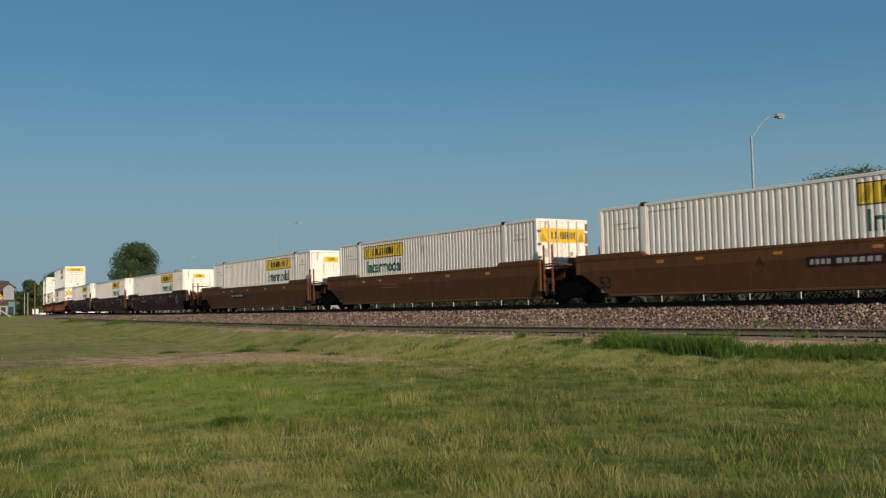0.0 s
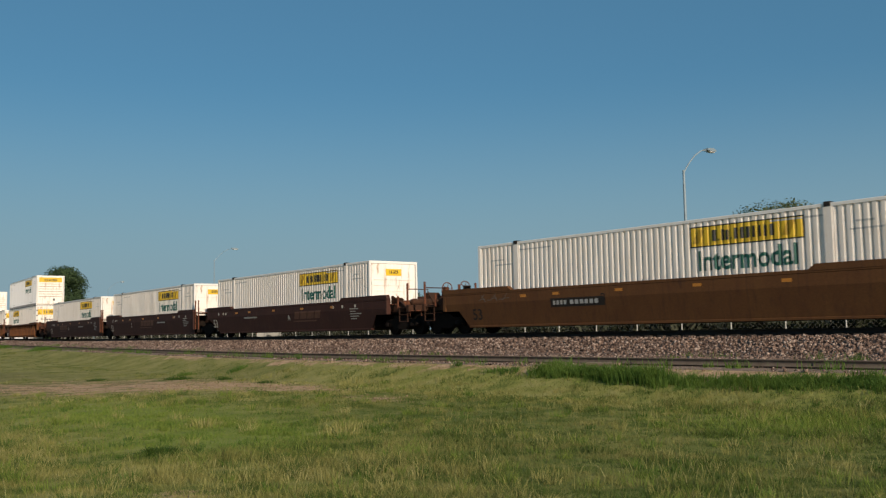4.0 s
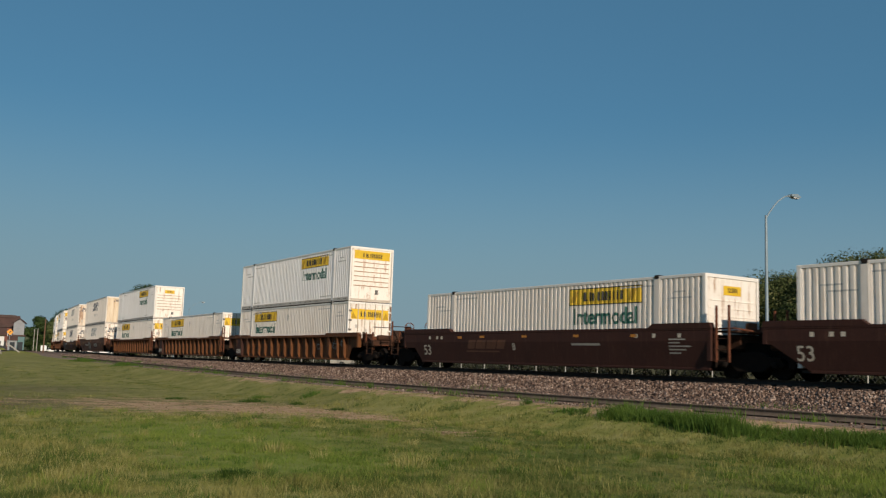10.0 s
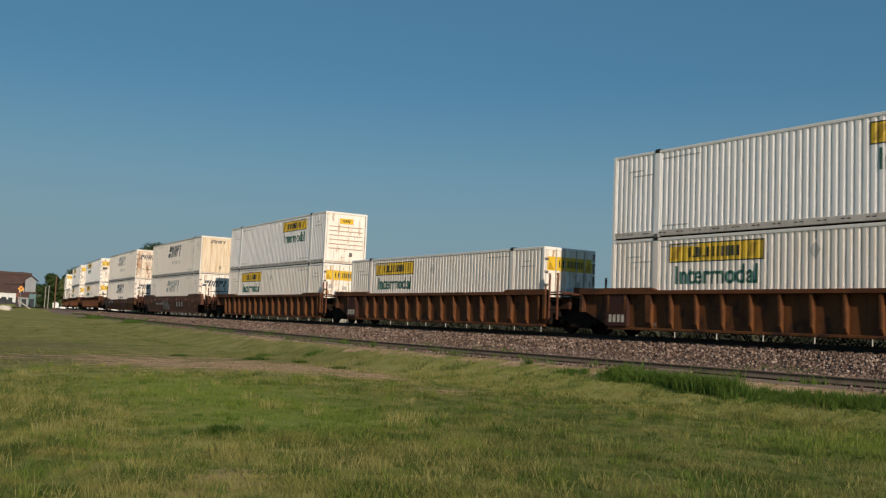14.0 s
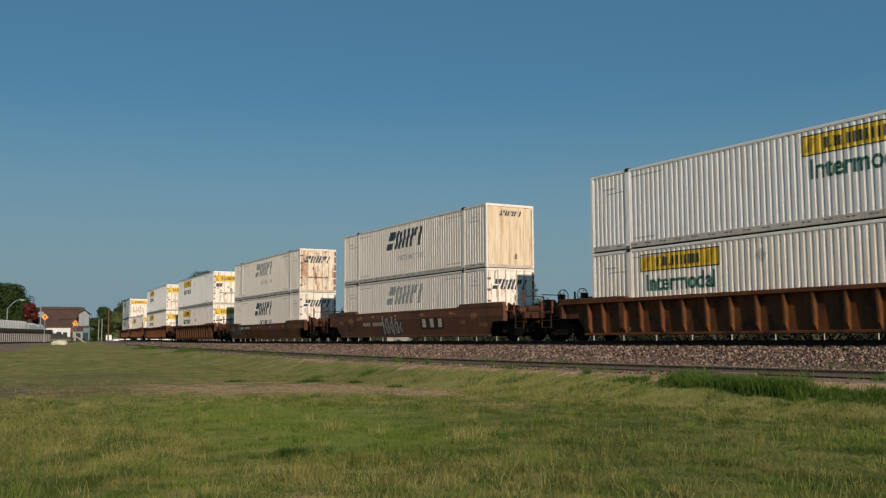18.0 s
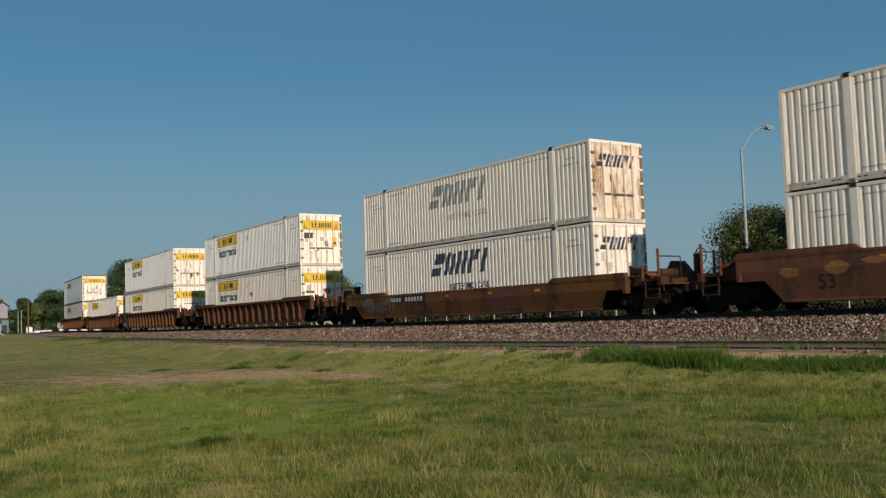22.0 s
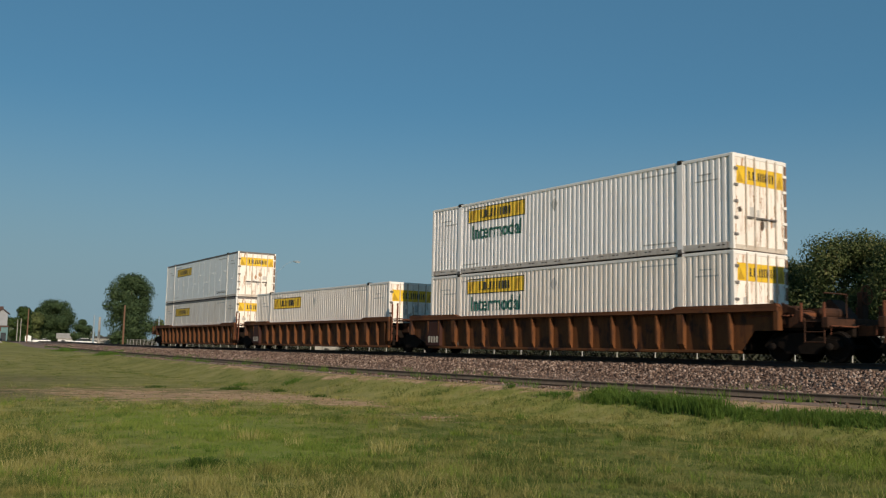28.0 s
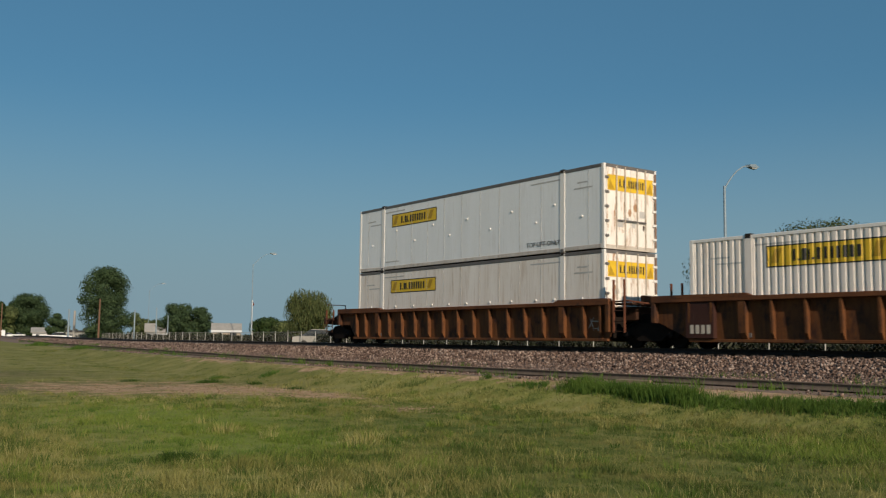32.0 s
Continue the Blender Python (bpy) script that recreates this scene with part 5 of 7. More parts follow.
            part("walkway", cached(("walkway", sy, kind), lambda: bx(-1.30, 1.30, *sorted((sy * 8.5, sy * (9.3 if kind == "plain" else 9.5))), 1.40, 1.46)), M["endbrown"], c, "end crossover walkway")
            if kind == "joint":
                truck(c, sy * 9.84)
            else:
                for q in (-1.42, 1.42):
                    for y in (8.6, 9.08):
                        part("grab_post", cached(("joint_post", sy, q, y), lambda: bar([(q, sy * y, 0.48), (q, sy * y, 2.22)], 0.042)), M["rustpostdark"], c, "tall grab post")
                    for z in (0.52, 0.86, 1.2):
                        part("rung", cached(("rung", sy, q, z), lambda: bar([(q, sy * 8.6, z), (q, sy * 9.08, z)], 0.022, 6)), M["endbrown"], c)
                part("brake_pipe", cached(("brake_pipe_j", sy), lambda: bar([(-1.34, sy * 8.5, 1.5), (-1.34, sy * 9.2, 1.52), (-0.7, sy * 9.6, 1.42)], 0.03, 6)), M["rustpostdark"], c)
                part("brake_stand", cached(("brake_stand_j", sy), lambda: bx(-0.62, -0.2, *sorted((sy * 9.02, sy * 9.2)), 1.36, 1.72, 0.03)), M["rustiron"], c, "rusty bracket box")
    return c


def wheel_ring():
    bm = bmesh.new()
    tube(bm, [(0.27 * math.cos(k * math.tau / 20), 0, 0.27 * math.sin(k * math.tau / 20)) for k in range(21)], 0.02, 6)
    for k in range(5):
        a = k * math.tau / 5
        tube(bm, [(0, 0.03, 0), (0.27 * math.cos(a), 0, 0.27 * math.sin(a))], 0.014, 5)
    return bm


def _ladder(q, sy):
    bm = bmesh.new()
    for y in (10.45, 11.05):
        tube(bm, [(q, sy * y, 0.52), (q, sy * y, 1.2)], 0.024, 6)
    for z in (0.54, 0.82, 1.1):
        tube(bm, [(q, sy * 10.45, z), (q, sy * 11.05, z)], 0.022, 6)
    return bm


def lean_in(car, z):
    """How far the side sheet leans in at height z; the low ochre car bends lower."""
    return 0.15 * max(0.0, (0.877 - z) / 0.661) if car == CAR.get("E") else 0.15 * max(0.0, (1.12 - z) / 0.85)


def bend_art(car, bm):
    """Cuts artwork at the bend of the side and leans its lower part in."""
    z = 0.877 if car == CAR.get("E") else 1.12
    bmesh.ops.bisect_plane(bm, geom=bm.verts[:] + bm.edges[:] + bm.faces[:], plane_co=(0, 0, z), plane_no=(0, 0, 1), dist=1e-5)
    for q in bm.verts:
        q.co.x += lean_in(car, q.co.z)


def side_art(car, name, rs, y, z, mat, label, base=HW):
    """Painted bars on a car's near side; below the bend they lean in with the sheet."""
    v, f = rects(rs)
    bm = drape(v, f, y, z, False, 0.004, base)
    if base >= HW - 0.02:
        bend_art(car, bm)
    return part(name, bm, mat, car, label)


def side_text(car, body, y, z, height, mat, bold=0.01):
    v, f = text_mesh(body, height, bold)
    bm = drape(v, f, y, z, False, 0.005, HW)
    bend_art(car, bm)
    return part("lettering", bm, mat, car, 'painted "%s"' % body)


CAR = {}
CARS = [
    # name, s at 0 s, style, paint, near end, far end
    ("A", 314.56, "ribbed", ("orange", "rusty orange"), "plain", "coupler"),
    ("B", 294.88, "ribbed", ("orange", "rusty orange"), "plain", "joint"),
    ("C", 275.19, "ribbed", ("orange", "rusty orange"), "coupler", "joint"),
    ("D", 251.43, "ribbed", ("rustbrown", "rusty dark brown"), "coupler", "coupler"),
    ("E", 227.95, "smooth", ("ochre", "weathered ochre"), "coupler", "coupler"),
    ("F", 204.15, "smooth", ("russet", "weathered russet"), "coupler", "coupler"),
    ("G", 180.77, "ribbed", ("orange", "rusty orange"), "plain", "coupler"),
    ("H", 160.93, "ribbed", ("orange", "rusty orange"), "plain", "joint"),
    ("I", 141.11, "ribbed", ("orange", "rusty orange"), "coupler", "joint"),
    ("J", 117.13, "smooth", ("maroon", "dark maroon"), "plain", "coupler"),
    ("K", 97.73, "smooth", ("maroon", "dark maroon"), "plain", "joint"),
    ("L", 78.06, "smooth", ("maroon", "dark maroon"), "coupler", "joint"),
    ("M", 54.80, "smooth", ("brown", "dull brown"), "plain", "coupler"),
    ("O", 34.81, "smooth", ("brown", "dull brown"), "plain", "joint"),
    ("P", 15.31, "smooth", ("brown", "dull brown"), "coupler", "joint"),
]
LOADS = {
    # lower: kind, near end, board end, end board, word; upper the same
    "A": (("plate", "door", "l", "full", ""), ("plate", "door", "l", "full", "")),
    "B": (("ribbed", "door", "l", "full", ""), None),
    "C": (("ribbed", "door", "l", "full", "green"), ("ribbed", "door", "l", "full", "green")),
    "D": (("ribbed", "door", "l", "full", "green"), ("ribbed", "door", "l", "full", "green")),
    "E": (("haulier", "door", "", "", "navy"), ("haulier", "door", "", "", "faded")),
    "F": (("haulier", "door", "", "", "faded"), ("haulier", "plain", "", "", "navy")),
    "G": (("ribbed", "door", "l", "full", "green"), ("ribbed", "nose", "r", "small", "green")),
    "H": (("ribbed", "door", "l", "full", "green"), None),
    "I": (("ribbed", "door", "l", "full", "green"), ("ribbed", "nose", "r", "full", "green")),
    "J": (("ribbed", "nose", "r", "small", "green"), None),
    "K": (("ribbed", "nose", "r", "small", "green"), None),
    "L": (("ribbed", "nose", "r", "small", "green"), None),
    "M": (("ribbed", "nose", "r", "small", "green"), None),
    "O": (("ribbed", "door", "l", "full", "green"), None),
    "P": (("ribbed", "nose", "r", "small", "green"), None),
}
FLOOR = 0.36
BOX_SHIFT = {"M": -0.30, "G": -0.15}     # boxes that sit off the middle of their wells
seed = 10
for nm, s0, style, paint, near_, far_ in CARS:
    car = well_car(style, paint, near_, far_, 0.27 if nm == "E" else 0.0)
    CAR[nm] = car
    TRAIN.append((car, s0, RAIL))
    lower, upper_ = LOADS[nm]
    for k, spec in enumerate((lower, upper_)):
        if spec:
            seed += 1
            box_ = container(spec[0], spec[1], spec[2], spec[3], k == 1, seed, spec[4])
            TRAIN.append((box_, s0 + BOX_SHIFT.get(nm, 0.0), RAIL + FLOOR + k * (CH + 0.03)))
            if nm == "D":
                for nm2, x0, x1, z0, z1, mt, lb in ((("placard", 0.66, 0.96, 1.10, 1.62, "yellow", "yellow placard"), ("placard_mark", 0.72, 0.90, 1.22, 1.36, "black", "black bar"), ("torn_patch", -1.05, -0.52, 1.55, 1.86, "burnt", "dark torn patch"),
                                                     ("latch_box", 0.22, 0.40, 1.12, 1.42, "darkrail", "dark latch box")) if k else (("torn_patch", -1.0, -0.5, 1.44, 1.56, "burnt", "dark torn patch"),)):
                    part(nm2, bx(x0, x1, -CL / 2 - (0.016 if nm2 == "placard_mark" else 0.012), -CL / 2 - 0.004, z0, z1), M[mt], box_, lb)
                if not k:
                    part("placard", prism([(0.08, 1.56), (0.31, 1.33), (0.54, 1.56), (0.31, 1.79)], -CL / 2 - 0.012, -CL / 2 - 0.004, "y"), M["carred"], box_, "red diamond placard")
                    part("placard", drape(np.array([(0, 0.2, 0), (0.2, 0.0, 0), (0.4, 0.2, 0), (0.2, 0.4, 0)], dtype=float), [(0, 1, 2, 3)], -0.34, 1.48, True, 0.006), M["carred"], box_, "red diamond placard")

# paint on the cars' sides
for nm in "JKL":
    c = CAR[nm]
    side_text(c, "53", 8.0 if nm != "L" else 8.3, 0.55, 0.44, M["palelogo"])
    side_text(c, {"J": "B", "K": "C", "L": "A"}[nm], {"J": 1.5, "K": 3.35, "L": -0.75}[nm], 0.80, 0.26, M["palelogo"])
    y = {"J": 4.6, "K": 1.35, "L": -1.4}[nm]
    for k, rc in enumerate(word_bars(2.7, 0.36, 4, 0.16, 0.12, 0, 0.12)):
        side_art(c, "logo_bar", [rc], y, 0.72, M["tanlogo"], "slanted tan bar of the logo")
    side_art(c, "logo_bar", [(-0.1, 0.0, 2.2, 0.06, 0.02)], y, 0.70, M["tanlogo"], "thin tan line under the logo")
    side_art(c, "car_number", [(0, 0, 1.5, 0.08, 0)], 4.2 if nm == "L" else -2.0, 0.98, M["greygraf"], "small pale number bar")
    for k in range(5):
        side_art(c, "capacity_data", [(0, 0, 0.5 + 0.22 * (k % 3), 0.045, 0)], -6.7, 0.72 + k * 0.11, M["greygraf"], "pale line of data")
    for y in (7.55, 6.95, 6.6, -5.2, -6.0, -7.1):
        side_art(c, "chevron", [(0, 0.0, 0.14, 0.13, 0)], y, 1.24, M["palelogo"], "small white mark")
for nm in "OM":
    for k, (y, z, ln) in enumerate(((7.55, 1.20, 0.3), (7.2, 1.16, -0.2), (6.9, 1.22, 0.3), (6.55, 1.17, -0.15), (6.25, 1.2, 0.25))):
        side_art(CAR[nm], "sprayed_stroke", [(0, 0, 0.04, 0.24, ln), (0.1, 0.05, 0.35, 0.08, 0.02)], y, z, M["dimgraf"], "dull chalk scrawl")
THREE_BARS = ((0, 0, 0.66, 0.56, 0), (0.80, 0, 1.46, 0.56, 0), (1.60, 0, 2.26, 0.56, 0))
for nm in "POM":
    c = CAR[nm]
    side_text(c, "53", 7.98, 0.50, 0.42, M["gap"])
    side_text(c, {"P": "A", "O": "C", "M": "B"}[nm], 1.5, 0.98, 0.27, M["gap"])
    for x0, y0, x1, y1, ln in THREE_BARS if nm != "M" else ():
        side_art(c, "logo_bar", [(x0 + 0.12, y0, x1 - 0.12, y1, ln)], -0.3, 0.72, M["redgraf"], "dull red bar of the logo")
    if nm == "O":
        side_art(c, "car_number", [(0, 0, 1.6, 0.05, 0), (0.2, 0.12, 1.5, 0.17, 0)], 3.4, 0.95, M["ochrepatch"], "faint worn lines of data")
        continue
    side_art(c, "number_plate_board", [(-0.06, -0.06, 2.4, 0.24, 0)], 3.75 if nm != "P" else -0.2, 0.92, M["gap"], "black board")
    side_art(c, "car_number", [(0.05 + k * 0.17, 0.02, 0.16 + k * 0.17, 0.16, 0.02) for k in range(4)], 3.75 if nm != "P" else -0.2, 0.92, M["stencil"], "row of pale bars", HW + 0.003)
    side_art(c, "car_number", [(0.85 + k * 0.22, 0.02, 1.0 + k * 0.22, 0.16, 0.02) for k in range(6)], 3.75 if nm != "P" else -0.2, 0.92, M["stencil"], "row of pale bars", HW + 0.003)
side_art(CAR["F"], "logo_board", [(-0.02, -0.08, 2.40, 0.50, 0)], -2.0, 0.66, M["maroon"], "dark logo board")
for rc in ((0.16, 0.0, 0.52, 0.42, 0.0), (0.96, 0.0, 1.32, 0.42, 0.0), (1.74, 0.0, 2.10, 0.42, 0.08)):
    side_art(CAR["F"], "logo_bar", [rc], -2.06, 0.68, M["palelogo"], "off-white bar of the logo", HW + 0.003)
for nm, y, z in (("F", 4.88, 0.84), ("E", 5.39, 0.95)):
    side_art(CAR[nm], "number_plate_board", [(-0.08, -0.06, 2.9, 0.24, 0)], y, z, M["gap" if nm == "E" else "russet"], "dark number board")
    side_art(CAR[nm], "car_number", [(k * 0.24, 0, k * 0.24 + 0.16, 0.19, 0.02) for k in range(4)], y, z - 0.01, M["palelogo" if nm == "F" else "stencil"], "row of pale bars", HW + 0.003)
    side_art(CAR[nm], "car_number", [(1.25 + k * 0.25, 0, 1.25 + k * 0.25 + 0.17, 0.19, 0.02) for k in range(6)], y, z - 0.01, M["palelogo" if nm == "F" else "stencil"], "row of pale bars", HW + 0.003)


def blob_art(car, name, y, z, w, h, mat, label, seed, n=22, base=HW):
    """A sprayed patch with a ragged outline."""
    rnd = random.Random(seed)
    v = [(w / 2 + w / 2 * math.cos(k * math.tau / n) * rnd.uniform(0.72, 1.05), h / 2 + h / 2 * math.sin(k * math.tau / n) * rnd.uniform(0.72, 1.05), 0) for k in range(n)]
    bm = drape(v, [tuple(range(n))], y, z, False, 0.004, base)
    bmesh.ops.triangulate(bm, faces=bm.faces[:])
    bend_art(car, bm)
    return part(name, bm, mat, car, label)


# sprayed shapes and overpainted patches
for k, (y, w, h) in enumerate(((2.35, 0.62, 1.02), (1.72, 0.50, 0.78), (1.20, 0.60, 0.98), (0.62, 0.46, 0.66))):
    z = 0.34 + 0.06 * (k % 2)
    for grow, mt, lb, b0 in ((0.05, "gap", "dark sprayed outline", HW), (0.0, "greygraf", "chalky grey sprayed stroke", HW + 0.003)):
        for x0, z0, x1, z1, ln in ((0.06, 0.0, 0.22, h, -0.14), (0.20, h * 0.42, 0.36, h * 0.9, w * 0.42), (0.24, h * 0.52, 0.40, 0.04, w * 0.40)):
            side_art(CAR["F"], "sprayed_stroke", [(x0 - grow, z0 - grow * (1 if z1 > z0 else -1), x1 + grow, z1 + grow * (1 if z1 > z0 else -1), ln)], y, z, M[mt], lb, b0)
for k, (y, z, w, h) in enumerate(((-6.9, 1.0, 0.7, 0.28), (-5.9, 0.78, 0.6, 0.22), (-7.6, 0.62, 0.8, 0.22), (6.9, 0.9, 0.8, 0.4), (5.8, 1.14, 0.7, 0.22), (-5.0, 1.2, 0.6, 0.16), (8.3, 0.9, 0.7, 0.3))):
    blob_art(CAR["F"], "overpainted_patch", y, z, w, h, M["ochrepatch"], "ochre overpainted patch", 30 + k)
side_text(CAR["F"], "53", 7.1, 0.55, 0.4, M["gap"])
blob_art(CAR["E"], "sprayed_patch", -1.9, 0.30, 2.6, 0.95, M["redgraf"], "faded red sprayed patch", 5, 30)
blob_art(CAR["E"], "sprayed_patch", 8.1, 0.42, 1.25, 0.85, M["dimgraf"], "dim grey sprayed patch", 6)
blob_art(CAR["E"], "sprayed_patch", 6.0, 0.42, 0.95, 0.85, M["dimgraf"], "dim grey sprayed patch", 7)
for k, (y, z, w, h) in enumerate(((2.6, 0.95, 1.2, 0.22), (1.0, 0.98, 1.6, 0.18), (-0.6, 0.93, 0.9, 0.26), (-3.6, 0.98, 1.3, 0.2), (3.6, 0.4, 0.9, 0.4))):
    blob_art(CAR["E"], "overpainted_patch", y, z, w, h, M["russet" if k % 2 else "brown"], "brown overpainted patch", 70 + k, 18)
blob_art(CAR["E"], "sprayed_patch", 6.95, 0.40, 1.0, 0.6, M["dimgraf"], "dim grey sprayed patch", 9)
for y, z in ((7.8, 0.5), (7.45, 0.45), (6.7, 0.42), (6.45, 0.44), (5.75, 0.5), (5.45, 0.52)):
    side_art(CAR["E"], "sprayed_stroke", [(0, 0, 0.05, 0.55, 0.12)], y, z, M["gap"], "dark sprayed stroke", HW + 0.003)
blob_art(CAR["E"], "sprayed_patch", -6.0, 0.95, 0.7, 0.3, M["redgraf"], "faded red sprayed patch", 8)
for nm in "CBIH":
    c = CAR[nm]
    part("end_panel", cached("end_panel", lambda: bx(-1.47, -1.31, 7.10, 8.12, 0.31, 1.39, 0.01)), M["maroon"], c, "dark plain end panel")
    for k in range(4):
        side_art(c, "car_number", [(k * 0.2, 0, k * 0.2 + 0.13, 0.26, 0)], 7.95, 0.45, M["palelogo"], "pale number bar", 1.47)
for nm, y, z in (("A", -7.35, 0.55), ("I", -6.35, 0.75), ("I", -4.3, 0.7), ("I", -7.3, 0.85)):
    for x0, z0, x1, z1, ln in ((0.0, 0.10, 0.035, 0.46, 0.22), (0.22, 0.02, 0.255, 0.40, -0.16), (0.10, 0.30, 0.62, 0.335, 0.05), (0.42, 0.0, 0.455, 0.44, 0.13), (0.30, 0.06, 0.70, 0.09, -0.04)):
        side_art(CAR[nm], "sprayed_stroke", [(x0, z0, x1, z1, ln)], y, z, M["greygraf"], "thin chalky stroke", 1.318)

# ---------------------------------------------------------------- background
def ray_place(az, dist):
    """Place at a bearing (degrees left of +y) and distance from the standing place."""
    a = radians(az)
    return -math.sin(a) * dist, math.cos(a) * dist


LEAF = {
    "dark": island_material("dark_leaves", [(0.0, (0.018, 0.036, 0.009)), (0.5, (0.030, 0.052, 0.013)), (1.0, (0.048, 0.072, 0.018))], 0.7, trans=0.15),
    "mid": island_material("green_leaves", [(0.0, (0.050, 0.070, 0.024)), (0.5, (0.085, 0.106, 0.036)), (1.0, (0.135, 0.150, 0.056))], 0.7, trans=0.15),
    "willow": island_material("willow_leaves", [(0.0, (0.045, 0.062, 0.018)), (0.5, (0.072, 0.090, 0.028)), (1.0, (0.11, 0.12, 0.042))], 0.7, trans=0.15),
    "street": island_material("street_tree_leaves", [(0.0, (0.024, 0.044, 0.018)), (0.5, (0.045, 0.074, 0.030)), (1.0, (0.078, 0.114, 0.048))], 0.75, trans=0.2),
    "grove": island_material("roadside_leaves", [(0.0, (0.028, 0.042, 0.014)), (0.4, (0.062, 0.084, 0.026)), (0.75, (0.105, 0.125, 0.042)), (1.0, (0.185, 0.180, 0.075))], 0.7, trans=0.3),
    "scrub": island_material("dull_scrub_leaves", [(0.0, (0.014, 0.017, 0.010)), (0.5, (0.026, 0.030, 0.018)), (1.0, (0.05, 0.052, 0.034))], 0.9, spec=0.05),
    "red": island_material("dark_red_leaves", [(0.0, (0.05, 0.012, 0.012)), (1.0, (0.14, 0.025, 0.02))], 0.6, trans=0.2),
}


def tree(x, y, height, width, leaf, label, n=1600, size=0.34, trunk=0.22, seed=1, bottom=0.12, droop=0.0, lumps=26, sub=None, lean=0.0):
    """A tapered trunk with limbs, and a crown of many leaf clumps gathered in uneven lumps."""
    rnd = np.random.RandomState(seed)
    z0 = float(ground_z(x, y)) - 0.05
    t = thing("tree", label, "tree", m=pose(x, y, z0))
    bm = bmesh.new()
    top = height * 0.72
    pts = [(0.12 * math.sin(k * 1.7 + seed) * k / 5 + lean * k / 5, 0.12 * math.cos(k * 2.3 + seed) * k / 5, top * k / 5) for k in range(6)]
    tube(bm, pts, trunk, 8, trunk * 0.25)
    # lumps in an uneven egg
    ctr, rad = [], []
    for k in range(lumps):
        h = rnd.uniform(bottom, 1.0)
        env = math.sin(math.pi * min(1.0, max(0.02, (h - bottom + 0.12) / (1.12 - bottom) * 0.92))) ** 0.6
        a = rnd.uniform(0, math.tau)
        q = env * width * 0.5 * math.sqrt(rnd.uniform(0.0, 1.0)) * rnd.uniform(0.62, 0.86)
        rr = width * rnd.uniform(0.13, 0.22)
        ctr.append((math.cos(a) * q + lean * h, math.sin(a) * q, min(h * height, height - rr * 0.6)))
        rad.append(rr)
    for k in range(min(lumps, 12)):
        c0 = Vector(ctr[k])
        st = Vector(pts[min(4, 1 + int(4 * c0.z / height * 0.7))])
        tube(bm, [st, (st + c0) / 2 + Vector((0, 0, 0.15)), c0], trunk * 0.32, 5, trunk * 0.06)
    part("trunk", bm, M["bark"], t, "grey-brown bark")
    ctr, rad = np.array(ctr), np.array(rad)
    pick = rnd.choice(lumps, n, p=rad ** 2 / np.sum(rad ** 2))
    d = rnd.normal(size=(n, 3))
    d /= np.linalg.norm(d, axis=1)[:, None]
    rr = rad[pick] * rnd.uniform(0.15, 1.1, n) ** 0.5
    P0 = ctr[pick] + d * rr[:, None] * (1, 1, 0.85)
    if droop:
        P0[:, 2] -= droop * rnd.uniform(0, 1, n) ** 1.5 * (np.hypot(P0[:, 0], P0[:, 1]) / (width * 0.5))
    P0[:, 2] = np.maximum(P0[:, 2], height * bottom * 0.5 + 0.1)
    u = rnd.normal(size=(n, 3))
    u /= np.linalg.norm(u, axis=1)[:, None]
    u = u - 0.75 * np.sum(u * d, axis=1)[:, None] * d
    u /= np.linalg.norm(u, axis=1)[:, None]
    w = np.cross(u, d)
    w /= np.maximum(np.linalg.norm(w, axis=1), 1e-3)[:, None]
    if droop:
        u = u * 0.4 + np.array([0, 0, -1.0])
    s1 = size * rnd.uniform(0.5, 1.3, n)[:, None]
    V = np.stack([P0 - u * s1 * 0.7, P0 + w * s1 * (0.5 if not droop else 0.2), P0 + u * s1 * 0.8, P0 - w * s1 * (0.42 if not droop else 0.2)], 1).reshape(-1, 3)
    F = np.arange(4 * n).reshape(n, 4)
    part("crown", soup("crown", V, F, LEAF[leaf]), None, t, "leafy crown with gaps")
    return t


def street_lamp(x, y, base=None, height=8.0, arm=1.95, turn=0.0, girth=1.0):
    z0 = float(ground_z(x, y)) if base is None else base
    l = thing("street_lamp", "tall grey street lamp with curved arm", "street lamp", "street lamps along the road", m=pose(x, y, z0, 0, 0, turn))
    part("pole", bar([(0, 0, 0), (0, 0, height)], 0.095 * girth, 10, 0.06 * girth), M["galv"], l)
    part("base_plate", bx(-0.2, 0.2, -0.2, 0.2, 0, 0.06, 0.02), M["galv"], l)
    pts = [(arm * u, 0, height - 0.15 + 1.32 * math.sin(u * math.pi / 2) ** 0.9) for u in (0, 0.12, 0.3, 0.5, 0.75, 1.0)]
    part("arm", bar(pts, 0.036 * girth, 8), M["galv"], l, "curved tubular arm")
    hd = part("lamp_head", prism([(arm - 0.1, height + 1.13), (arm + 0.5, height + 1.11), (arm + 0.62, height + 1.17), (arm + 0.35, height + 1.29), (arm - 0.1, height + 1.23)], -0.14, 0.14, "y"), M["galv"], l, "flat cobra lamp head")
    part("lens", bx(arm + 0.1, arm + 0.5, -0.11, 0.11, height + 1.07, height + 1.115, 0.01), M["siding_white"], hd, "frosted lens")
    return l


def pole(x, y, height, radius, mat, label, name="utility_pole", arm=False):
    z0 = float(ground_z(x, y))
    p = thing(name, label, "pole", m=pose(x, y, z0))
    part("shaft", bar([(0, 0, 0), (0, 0, height)], radius, 8, radius * 0.75), mat, p)
    if arm:
        part("crossarm", bx(-0.9, 0.9, -0.06, 0.06, height - 0.5, height - 0.36), mat, p)
    return p


